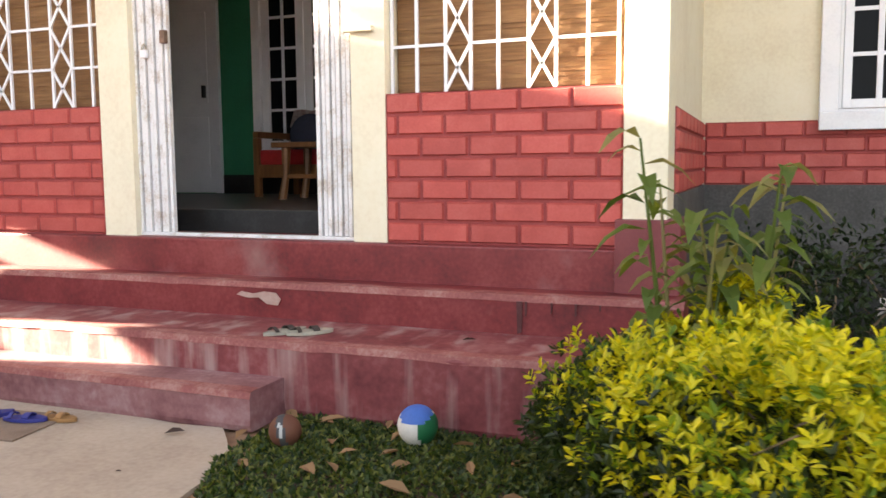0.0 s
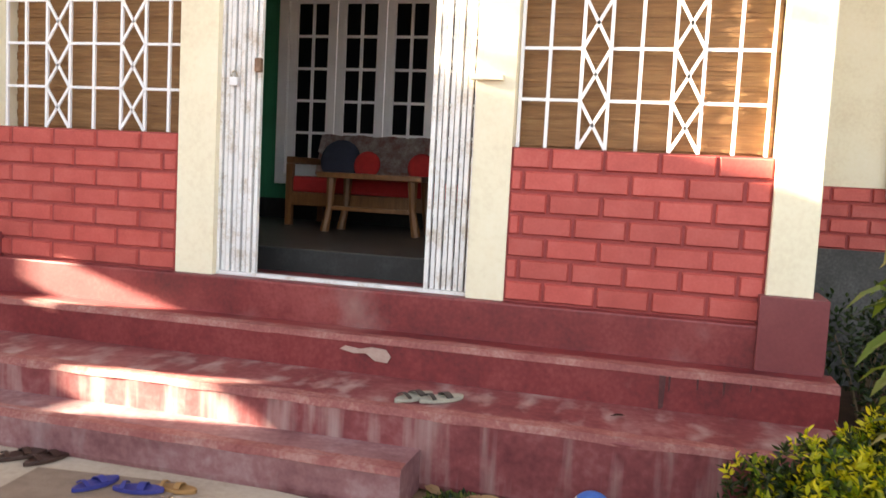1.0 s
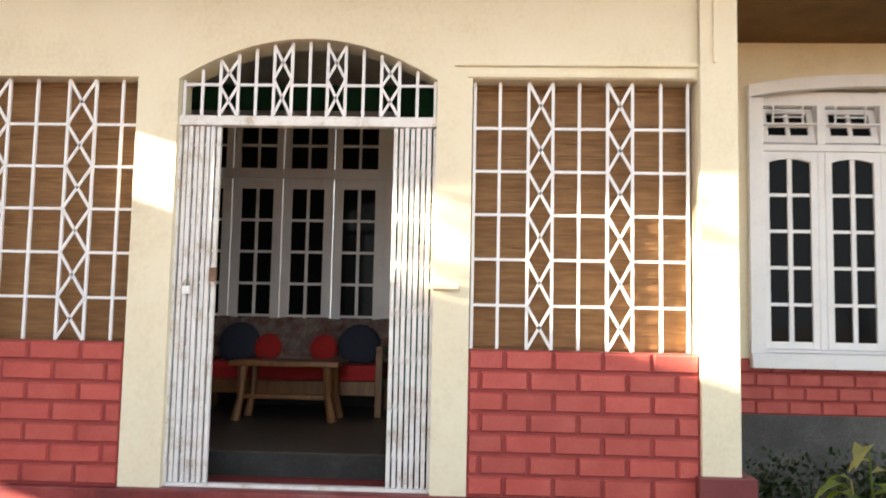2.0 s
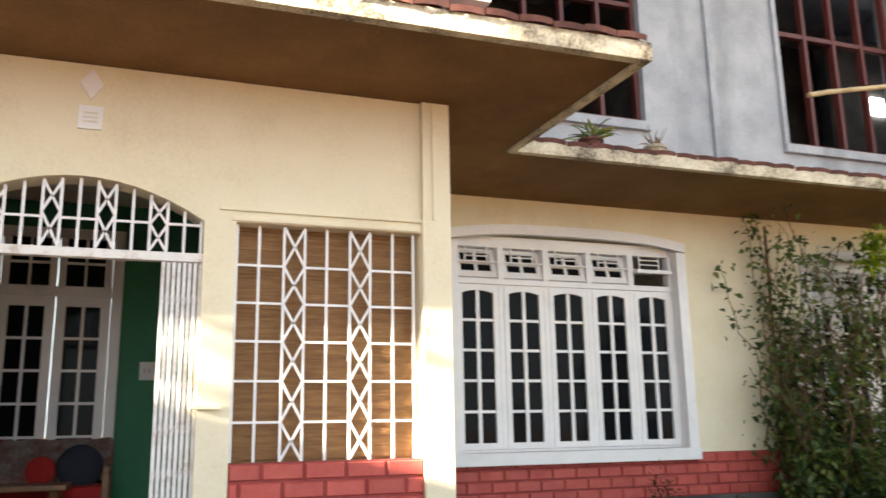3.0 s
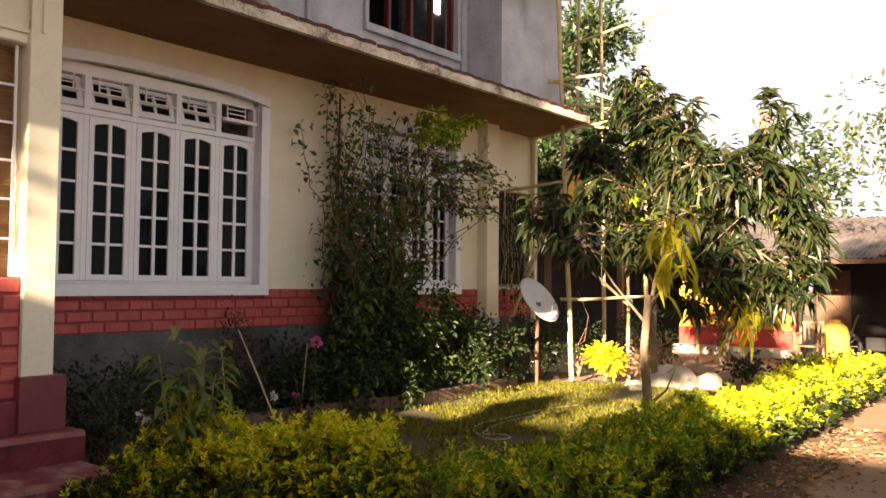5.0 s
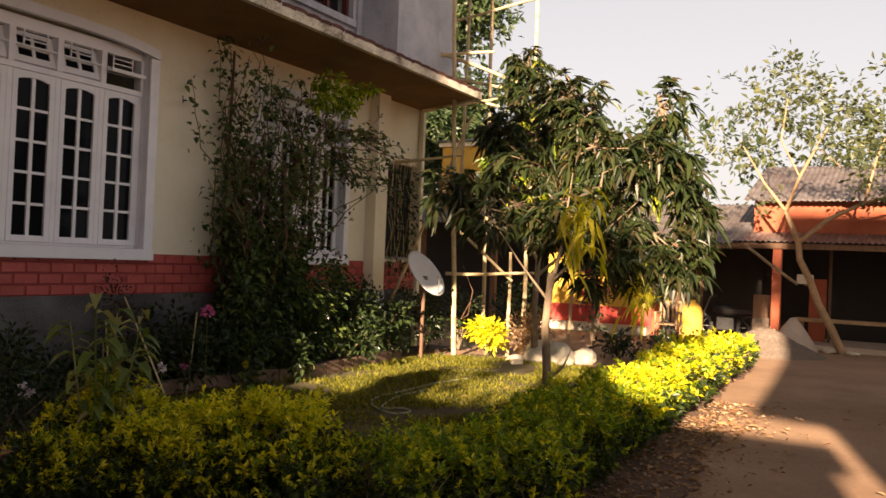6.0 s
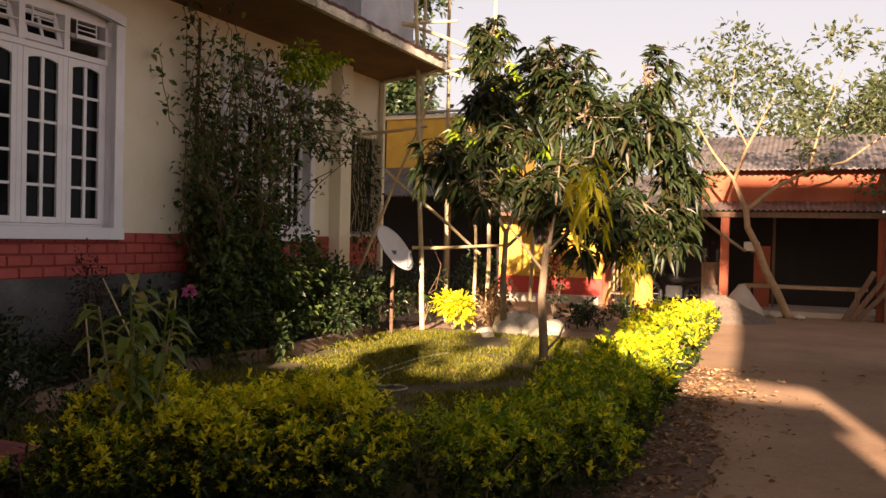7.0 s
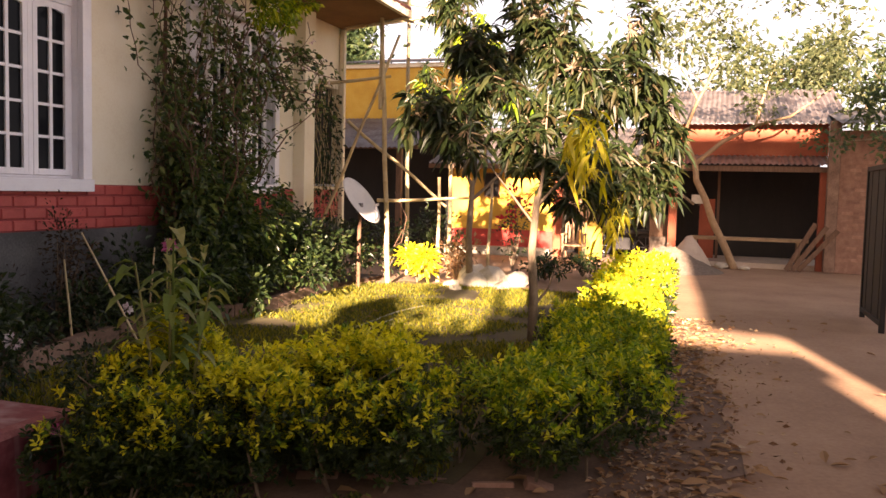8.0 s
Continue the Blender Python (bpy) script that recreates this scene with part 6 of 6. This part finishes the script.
chair = thing("armchair", "light wooden armchair before the yellow house", "chair", (15.4, -0.9, 0.0))
for x in (-0.24, 0.2):
    for y in (-0.24, 0.2):
        boxes("leg", [(x, x + 0.04, y, y + 0.04, 0, 0.62 if x < 0 else 0.86)], PALETRUNK, chair, "", 0.004)
boxes("seat", [(-0.24, 0.24, -0.24, 0.24, 0.38, 0.42)], PALETRUNK, chair, "", 0.008)
for y in (-0.25, 0.2):
    boxes("arm", [(-0.26, 0.24, y, y + 0.05, 0.62, 0.66)], PALETRUNK, chair, "", 0.006)
for k in range(4):
    boxes("back_slat", [(0.205, 0.225, -0.15 + k * 0.09, -0.11 + k * 0.09, 0.45, 0.84)], PALETRUNK, chair)
boxes("back_rail", [(0.2, 0.23, -0.24, 0.24, 0.84, 0.9)], PALETRUNK, chair, "", 0.006)

RUB = plain("black_rubber", (0.015, 0.015, 0.016), 0.6)
STEEL = mat("dull_steel", (0.16, 0.16, 0.17), rough=0.5, metal=0.9, scale=8)
bike = thing("motorcycle", "dark motorcycle parked under the shed roof", "motorcycle", (17.4, -1.75, 0.0))
for y in (-0.55, 0.6):
    bm = bmesh.new()
    pts = [(0, y + 0.28 * math.cos(a), 0.30 + 0.28 * math.sin(a)) for a in [2 * math.pi * i / 20 for i in range(21)]]
    tube(bm, pts, 0.05, 8, False)
    wheel = part("wheel", bm, RUB, bike)
    bm = bmesh.new()
    for k in range(8):
        a = k * math.pi / 4
        tube(bm, [(0, y, 0.3), (0, y + 0.25 * math.cos(a), 0.3 + 0.25 * math.sin(a))], 0.008, 4)
    part("spokes", bm, STEEL, wheel)
bm = bmesh.new()
tube(bm, [(0, -0.3, 0.62), (0, 0.0, 0.70), (0, 0.28, 0.74)], [0.09, 0.15, 0.10], 10)
part("tank", bm, BLACKP, bike, smooth=True)
boxes("seat", [(-0.12, 0.12, -0.75, -0.1, 0.62, 0.72)], RUB, bike, "", 0.03)
boxes("engine", [(-0.13, 0.13, -0.2, 0.2, 0.22, 0.52)], RUB, bike, "", 0.03)
bm = bmesh.new()
tube(bm, [(0, 0.6, 0.3), (0, 0.4, 0.9), (-0.02, 0.36, 0.98)], 0.022, 6)
tube(bm, [(-0.35, 0.28, 1.0), (0, 0.36, 0.98), (0.35, 0.28, 1.0)], 0.015, 6)
part("fork", bm, STEEL, bike)

bm = bmesh.new()
R = 30
ring0 = []
for j in range(9):
    r = 1.2 * j / 8
    row = []
    for i in range(R):
        a = 2 * math.pi * i / R
        rr = r * (1 + 0.15 * noise.noise((math.cos(a) * 1.3, math.sin(a) * 1.3, 2)))
        z = 0.56 * (1 - j / 8) ** 1.15 + 0.05 * noise.noise((rr * math.cos(a) * 6, rr * math.sin(a) * 6, 0)) * (1 - j / 9)
        row.append(bm.verts.new((rr * math.cos(a), rr * math.sin(a), z - (0.02 if j == 8 else 0))))
    ring0.append(row)
for a, b in zip(ring0[1:], ring0[2:]):
    for i in range(R):
        bm.faces.new((a[i], a[(i + 1) % R], b[(i + 1) % R], b[i]))
bm.faces.new(ring0[1])
heap = part("gravel_mound", bm, SAND, None, "", smooth=False)
heap.location = (15.0, -2.95, -0.01)
tagged(heap, "heap of grey gravel beside the drive", "gravel")
n = 900
a, r = rng.random(n) * 6.28, np.sqrt(rng.random(n)) * 1.1
P = np.stack([15 + r * np.cos(a), -2.95 + r * np.sin(a), np.maximum(0.0, 0.56 * np.maximum(0, 1 - r / 1.05) ** 1.15) - 0.01], 1)
tagged(new("gravel_stones", small_leaf_mesh("gravel_stones", P, rng.normal(size=P.shape) + (0, 0, 0.6), 0.022 + 0.03 * rng.random(n), 0.9, SAND)), "loose gravel stones on the heap", "gravel", kind="stuff")
bm = bmesh.new()
rows = []
for j in range(1, 8):
    r = 0.62 * j / 7
    rows.append([bm.verts.new((r * math.cos(2 * math.pi * i / 22), r * math.sin(2 * math.pi * i / 22) * 0.8, 0.75 * (1 - j / 7) ** 0.8 + 0.06 * noise.noise((i * 0.6, j * 0.7, 3)) * (1 - j / 7))) for i in range(22)])
for p, q in zip(rows, rows[1:]):
    for i in range(22):
        bm.faces.new((p[i], p[(i + 1) % 22], q[(i + 1) % 22], q[i]))
bm.faces.new(rows[0])
sandh = part("sand_mound", bm, CONCRETE, None, "", smooth=True)
sandh.location = (16.0, -3.35, -0.005)
tagged(sandh, "small heap of pale sand by the shed post", "sand")
prop = thing("timber_prop", "rough timber prop leaning at the shed", "timber")
bm = bmesh.new()
tube(bm, [(15.9, -2.35, 2.18), (15.9, -2.9, 1.75), (15.9, -3.42, 1.38)], [0.032, 0.034, 0.03], 7)
part("pole", bm, TRUNK, prop)
plank = thing("leaning_planks", "old planks leaning by the shed", "planks", (16.0, -5.7, 0))
for k in range(3):
    b = boxes("plank", [(-0.02, 0.02, -0.05, 0.05, 0, 1.15)], OLDWOOD, plank)
    b.location = (0, -0.12 * k + 0.35, 0.02)
    b.rotation_euler = (radians(28 + 6 * k), 0, 0)

# ---- rubble stones at the lawn's end ----
def stone(x, y, r, sz):
    bm = bmesh.new()
    bmesh.ops.create_icosphere(bm, subdivisions=2, radius=r)
    for v in bm.verts:
        v.co *= 1 + 0.45 * noise.noise(v.co * (2.2 / r) * 0.4 + Vector((x * 3, y * 3, 0)))
        v.co.z = max(v.co.z * sz, -r * 0.3)
    ob = part("stone", bm, STONE)
    ob.location = (x, y, r * 0.28)
    tagged(ob, "pale rough rubble stone in the sun", "stone", "rubble stones")


for x, y, r, sz in ((9.6, -0.25, 0.22, 0.9), (9.9, -0.55, 0.26, 1.0), (9.4, 0.05, 0.15, 0.7), (10.1, -0.1, 0.24, 1.2), (9.5, -0.75, 0.14, 0.8), (10.2, -0.8, 0.2, 0.9), (9.1, -0.1, 0.10, 0.7), (16.0, -4.05, 0.16, 0.5), (15.8, -4.5, 0.12, 0.5), (15.9, -3.7, 0.12, 0.5)):
    stone(x, y, r, sz)

# kerb of the flower bed, in pieces
kerb = thing("garden_kerb", "low brown cement kerb edging the flower bed", "kerb")
pts = [(1.9, 1.28), (3.0, 1.62), (4.3, 1.66), (5.6, 1.36), (6.9, 1.5), (8.3, 1.66)]
for (x0, y0), (x1, y1) in zip(pts, pts[1:]):
    n = 3
    for i in range(n):
        ax, ay = x0 + (x1 - x0) * i / n, y0 + (y1 - y0) * i / n
        L = math.hypot(x1 - x0, y1 - y0) / n - 0.012
        bm = bmesh.new()
        box(bm, 0, L, -0.045, 0.045, 0, 0.16 + 0.02 * rng.random())
        k = part("kerb_block", bm, STONEK, kerb, bevel=0.012)
        k.location = (ax, ay - 0.12, 0.0)
        k.rotation_euler = (radians(2 * rng.normal()), 0, math.atan2(y1 - y0, x1 - x0))

# ---- satellite dish ----
dish = thing("satellite_dish", "pale grey satellite dish on a rusty pole", "satellite dish", (8.42, 1.22, 0.0))
bm = bmesh.new()
tube(bm, [(0, 0, 0), (0.0, 0, 0.6), (0.02, 0, 1.28)], 0.028, 10)
part("pole", bm, OLDWOOD, dish, "rusty pole")
bm = bmesh.new()
J, K = 7, 28
rows = []
for back in (0, 1):
    for j in range(1, J + 1):
        r = 0.385 * j / J
        rows.append([bm.verts.new((r * math.cos(2 * math.pi * i / K), r * 1.08 * math.sin(2 * math.pi * i / K), 0.045 * (j / J) ** 2 - 0.008 * back)) for i in range(K)])
for b in (0, 1):
    for a, c in zip(rows[b * J:b * J + J - 1], rows[b * J + 1:b * J + J]):
        for i in range(K):
            bm.faces.new((a[i], a[(i + 1) % K], c[(i + 1) % K], c[i]))
    bm.faces.new(rows[b * J])
for i in range(K):
    bm.faces.new((rows[J - 1][i], rows[J - 1][(i + 1) % K], rows[2 * J - 1][(i + 1) % K], rows[2 * J - 1][i]))
bowl = part("bowl", bm, DISHGREY, dish, "shallow grey bowl", smooth=True)
bowl.matrix_local = Matrix.Translation((0.05, 0.02, 1.34)) @ Vector((-0.05, -0.76, 0.55)).to_track_quat("Z", "Y").to_matrix().to_4x4()
bm = bmesh.new()
tube(bm, [(0, -0.39, 0.045), (0, -0.30, 0.12), (0, -0.2, 0.2)], 0.009, 6)
tube(bm, [(0, -0.19, 0.19), (0, -0.21, 0.24)], 0.022, 8)
part("feed_arm", bm, STEEL, bowl)
boxes("bracket", [(-0.03, 0.05, -0.04, 0.04, 1.18, 1.32)], STEEL, dish, "", 0.004)

# ---- bamboo scaffold ----
scaf = thing("bamboo_scaffold", "pale bamboo scaffold poles lashed beside the house", "scaffold")


def bamboo(a, b, r=0.035):
    bm = bmesh.new()
    A, B = Vector(a), Vector(b)
    n = max(3, int((B - A).length / 0.32))
    pts, rad = [], []
    w = (B - A).normalized().orthogonal() * 0.012
    for i in range(n + 1):
        t = i / n
        p = A.lerp(B, t) + w * math.sin(i * 1.3)
        for dt, rr in ((-0.012, 1.0), (0, 1.18), (0.012, 1.0)):
            pts.append(p + (B - A).normalized() * dt), rad.append(r * rr * (1 - 0.25 * t))
    tube(bm, pts, rad, 8)
    part("pole", bm, BAMBOO, scaf, smooth=True)


bamboo((9.22, 1.06, 0), (9.2, 1.42, 8.3), 0.042)
bamboo((11.0, 1.42, 0), (11.0, 1.52, 8.2), 0.04)
bamboo((11.0, 0.62, 0), (11.05, 0.60, 8.0), 0.04)
bamboo((11.0, 2.0, 3.0), (11.0, 1.95, 8.2), 0.035)
bamboo((9.0, 2.3, 0.6), (9.5, 1.05, 4.0), 0.03)
bamboo((12.5, 0.3, 0), (12.5, 0.25, 1.75), 0.035)
bamboo((10.2, 0.55, 0), (10.2, 0.56, 1.75), 0.035)
bamboo((5.3, 1.5, 5.55), (9.75, 1.42, 6.52), 0.032)
bamboo((9.3, 2.2, 5.3), (9.6, 0.3, 4.55), 0.035)
bamboo((9.25, 2.5, 5.02), (9.5, 0.7, 5.05), 0.03)
bamboo((9.3, 1.9, 4.1), (11.3, 0.4, 4.75), 0.03)
bamboo((10.9, 2.2, 6.1), (11.2, 0.2, 6.5), 0.03)
bamboo((9.1, 2.4, 3.2), (9.5, 1.2, 3.35), 0.03)
bamboo((9.2, 1.25, 1.36), (9.4, -0.2, 1.42), 0.028)
bamboo((9.35, 1.85, 2.62), (9.5, 0.2, 1.3), 0.03)
bamboo((11.0, 2.1, 5.0), (11.1, 0.3, 4.6), 0.03)
bamboo((9.3, 1.5, 4.4), (9.6, 0.6, 4.15), 0.028)
cable = bmesh.new()
tube(cable, [(9.3, 1.0, 1.5), (9.2, 0.75, 1.1), (9.25, 0.85, 0.7), (9.3, 1.0, 0.62), (9.3, 0.85, 0.9)], 0.007, 5)
part("rope", cable, OLDWOOD, scaf, "slack rope")
# glowing pane, no lamp: stands in for daylight in a far opening
EMIT = bpy.data.materials.new("daylight_glow_panel")
EMIT.use_nodes = True
EMIT.node_tree.nodes["Principled BSDF"].inputs["Emission Color"].default_value = (1, 0.95, 0.85, 1)
EMIT.node_tree.nodes["Principled BSDF"].inputs["Emission Strength"].default_value = 3.0
# unlit dark wall, added only as backing for the glow
structure("wall_upper_cross", (lambda b: (box(b, 8.3, 9.75, 4.01, 4.1, 4.65, 8.0), b)[1])(bmesh.new()), PLINTH, "dark cross wall added to carry the glowing pane", "wall")
lw = thing("far_opening", "small bright opening seen through the barred window", "opening", (9.2, 4.0, 6.82))
boxes("bright_pane", [(-0.13, 0.13, -0.02, 0.0, -0.15, 0.15)], EMIT, lw)

# ---- garden hose ----
bm = bmesh.new()
knots = [Vector((x, y, 0.04)) for x, y in ((7.03, -0.36), (6.3, -0.24), (5.5, -0.26), (4.9, -0.28), (4.5, -0.5), (4.24, -0.9), (4.43, -1.0), (4.55, -0.85), (4.43, -0.68), (4.68, -0.55), (5.2, -0.41), (5.8, -0.42))]
hp = []
for a, b, c, d in zip(knots[:1] + knots, knots, knots[1:], knots[2:] + knots[-1:]):
    for i in range(8):                 # smooth curve through the knots
        t = i / 8
        hp.append(0.5 * (2 * b + (c - a) * t + (2 * a - 5 * b + 4 * c - d) * t * t + (3 * b - a - 3 * c + d) * t ** 3))
tube(bm, hp, 0.010, 6)
hose = part("garden_hose", bm, HOSE, None, "pale green hose lying in loops on the lawn", smooth=True)
tagged(hose, category="hose")

# ---- small things before and on the steps ----
def two_colour_ball(x, y, r, label, cols, patch):
    b = thing("ball", label, "ball", (x, y, r + 0.012))
    for k, (c, test) in enumerate(zip(cols, patch)):
        bm = bmesh.new()
        bmesh.ops.create_uvsphere(bm, u_segments=32, v_segments=20, radius=r - 0.0006 * (len(cols) - k))
        doomed = [f for f in bm.faces if not test(f.calc_center_median().normalized())]
        bmesh.ops.delete(bm, geom=doomed, context="FACES")
        part("panel", bm, c, b, smooth=True)
    return b


BL, GR, WH = plain("blue_ball_panel", (0.05, 0.14, 0.48), 0.6), plain("green_ball_panel", (0.01, 0.14, 0.05), 0.6), plain("white_ball_panel", (0.70, 0.66, 0.60), 0.6)
v1, v2, v3 = Vector((0.05, -0.35, 0.94)).normalized(), Vector((0.95, -0.3, -0.05)).normalized(), Vector((-0.7, -0.65, -0.3)).normalized()
two_colour_ball(-0.70, -1.06, 0.090, "blue, green and white football on the grass", (WH, BL, GR),
                (lambda n: True, lambda n: n.dot(v1) > 0.62, lambda n: n.dot(v2) > 0.66 and n.dot(v1) <= 0.62))
BB, BS, BW = plain("brown_basketball_rubber", (0.15, 0.055, 0.03), 0.7), plain("dark_grey_ball_band", (0.06, 0.06, 0.065), 0.7), plain("pale_ball_print", (0.5, 0.5, 0.48), 0.7)
two_colour_ball(-1.23, -1.27, 0.072, "brown and grey rubber ball on the grass", (BB, BS, BW),
                (lambda n: True, lambda n: abs(n.dot(Vector((0.93, 0.3, 0.2)).normalized())) < 0.24, lambda n: abs(n.dot(Vector((0.93, 0.3, 0.2)).normalized())) < 0.10 and abs(n.dot(Vector((0, 0.35, 0.9)).normalized())) < 0.42 and n.y < 0))


def sandal(x, y, z, yaw, sole, strap, label, s=1.0):
    o = thing("sandal", label, "sandal", (x, y, z), "sandals by the steps")
    o.rotation_euler = (0, 0, radians(yaw))
    bm = bmesh.new()
    out = []
    for i in range(24):
        a = 2 * math.pi * i / 24
        u, v = math.cos(a), math.sin(a)
        out.append((0.125 * u * s, (0.043 + 0.008 * u - 0.006 * math.cos(2 * a)) * v * s))
    prism(bm, out, "z", 0.001, 0.02)
    part("sole", bm, sole, o, bevel=0.004)
    for x0, x1, h in ((0.005, 0.04, 0.016), (-0.075, -0.055, 0.018)):
        bm = bmesh.new()
        K = 8
        ins = [((-0.042 + 0.084 * i / K) * s, 0.02 + h * math.sin(math.pi * i / K)) for i in range(K + 1)]
        outl = [(p[0] * 1.08, p[1] + 0.005) for p in ins]
        prism(bm, ins + outl[::-1], "x", x0 * s, x1 * s)
        part("strap", bm, strap, o)
    return o


MAT = mat("grey_brown_door_mat", (0.24, 0.17, 0.125), (0.17, 0.115, 0.08), (0.30, 0.22, 0.165), 0.95, scale=9, fine=120, bump=0.4)
mt = boxes("door_mat", [(-0.36, 0.36, -0.2, 0.2, 0.0, 0.008)], MAT, None, "thin grey-brown mat lying on the path", 0.002)
mt.location, mt.rotation_euler = (-2.80, -1.46, 0.007), (0, 0, radians(7))
tagged(mt, category="mat")
SOLE, STRAP = plain("pale_green_grey_sole", (0.36, 0.34, 0.28), 0.7), plain("dark_strap", (0.05, 0.04, 0.035), 0.6)
BLUES, BRS, DKB = plain("blue_rubber", (0.03, 0.035, 0.22), 0.6), plain("tan_rubber", (0.32, 0.17, 0.06), 0.6), plain("dark_brown_leather", (0.05, 0.022, 0.016), 0.5)
sandal(-1.60, -0.66, 0.366, 62, SOLE, STRAP, "pale grey sandal with dark straps on the step")
sandal(-1.47, -0.63, 0.366, 48, SOLE, STRAP, "pale grey sandal with dark straps on the step")
sandal(-2.80, -1.40, 0.016, 70, BLUES, BLUES, "blue rubber slipper on the path", 0.9)
sandal(-2.60, -1.38, 0.016, 15, BLUES, BLUES, "blue rubber slipper on the path", 0.9)
sandal(-2.47, -1.30, 0.008, 5, BRS, BRS, "tan rubber slipper on the path", 0.8)
sandal(-3.36, -1.22, 0.008, 60, DKB, DKB, "dark brown leather sandal by the step")
sandal(-3.22, -1.20, 0.008, 75, DKB, DKB, "dark brown leather sandal by the step")


def fallen(x, y, z, L, yaw, m=L_DRY, label="dry curled fallen leaf on the ground"):
    me = leaf_mesh("fallen_leaf", np.zeros((1, 3)), np.array([[1.0, 0, 0.12]]), np.array([L]), 0.42, m, up=np.array([[0.05, 0.1, 1.0]]), fold=0.3, bend=0.05)
    ob = new("fallen_leaf", me)
    ob.location, ob.rotation_euler = (x, y, z), (radians(12 * rng.normal()), radians(8 * rng.normal()), radians(yaw))
    tagged(ob, label, "leaf", "fallen leaves")


for x, y, z in ((-0.35, -1.35, 0.03), (-0.1, -1.5, 0.03), (-0.5, -1.6, 0.03), (-1.3, -1.5, 0.03), (-1.36, -0.95, 0.03), (-1.05, -1.16, 0.03), (-0.88, -0.98, 0.04), (-1.2, -1.02, 0.05), (-0.95, -1.32, 0.03), (-0.78, -1.28, 0.03), (-0.62, -1.3, 0.03), (-1.02, -1.48, 0.03), (-0.86, -1.5, 0.03), (-0.55, -1.05, 0.03), (-1.5, -1.25, 0.012), (-1.15, -0.98, 0.04), (-0.25, -1.2, 0.02), (-0.8, -1.12, 0.04)):
    fallen(x, y, z, 0.08 + 0.06 * rng.random(), 360 * rng.random())
DKLEAF = plain("dark_rotted_leaf", (0.05, 0.025, 0.018), 0.8)
for x, y, z, L in ((-1.85, -1.3, 0.012, 0.1), (-0.68, -0.55, 0.372, 0.07), (-1.72, -1.75, 0.012, 0.03), (2.4, -4.0, 0.01, 0.06)):
    fallen(x, y, z, L, 20, DKLEAF, "dark withered leaf on the cement")
for k in range(170):
    t = rng.random()
    x = 1.0 + 5.2 * t ** 1.3
    y = -3.62 - 0.34 * abs(rng.normal()) * (1.1 - 0.5 * t)
    fallen(x, max(y, -5.2), 0.02, 0.06 + 0.09 * rng.random(), 360 * rng.random())
n = 2600
P = np.stack([0.7 + 7.0 * rng.random(n) ** 1.2, -3.35 - 0.42 * np.abs(rng.normal(size=n)), np.full(n, 0.022)], 1)
tagged(new("leaf_litter", small_leaf_mesh("leaf_litter", P, rng.normal(size=P.shape) * (1, 1, 0.12), 0.025 + 0.045 * rng.random(n), 0.5, L_DRY)), "fine dry leaf litter on the soil beside the hedge", "leaf litter", kind="stuff")
for k in range(26):
    fallen(0.1 + 1.0 * rng.random(), -3.7 + 2.4 * rng.random(), 0.025, 0.09 + 0.08 * rng.random(), 360 * rng.random())
for k in range(40):
    fallen(1.6 + 6.5 * rng.random(), -5.6 + 1.7 * rng.random(), 0.005, 0.05 + 0.08 * rng.random(), 360 * rng.random())
for k in range(30):
    fallen(2.5 + 4.0 * rng.random(), -1.6 + 2.4 * rng.random(), 0.04, 0.05 + 0.04 * rng.random(), 360 * rng.random())
# drip stain and a patch of bare plaster on the risers
DRIP = mat("dark_drip_stain", (0.075, 0.018, 0.02), rough=0.5, scale=20)
SCAR = mat("bare_plaster_scar", (0.42, 0.29, 0.25), (0.33, 0.20, 0.18), (0.5, 0.38, 0.33), 0.9, scale=14)
st = thing("drip_stain", "dark drip stains running down the riser", "stain")
for x, w, z in ((-0.47, 0.022, 0.37), (-0.43, 0.008, 0.46), (-0.30, 0.007, 0.48), (-0.18, 0.008, 0.47), (-0.06, 0.006, 0.50)):
    bm = bmesh.new()
    prism(bm, [(x, z), (x + w, z + 0.01), (x + w * 1.2, 0.535), (x - w * 0.2, 0.535)], "y", -0.318, -0.312)
    part("drip", bm, DRIP, st)
bm = bmesh.new()
prism(bm, [(-2.13, 0.49), (-2.05, 0.475), (-1.98, 0.48), (-1.93, 0.445), (-1.86, 0.44), (-1.84, 0.475), (-1.87, 0.51), (-1.95, 0.515), (-2.02, 0.50), (-2.1, 0.51)], "y", -0.316, -0.309)
sc = part("plaster_scar", bm, SCAR, None, "bare pale plaster scar on the step riser")
tagged(sc, category="stain")
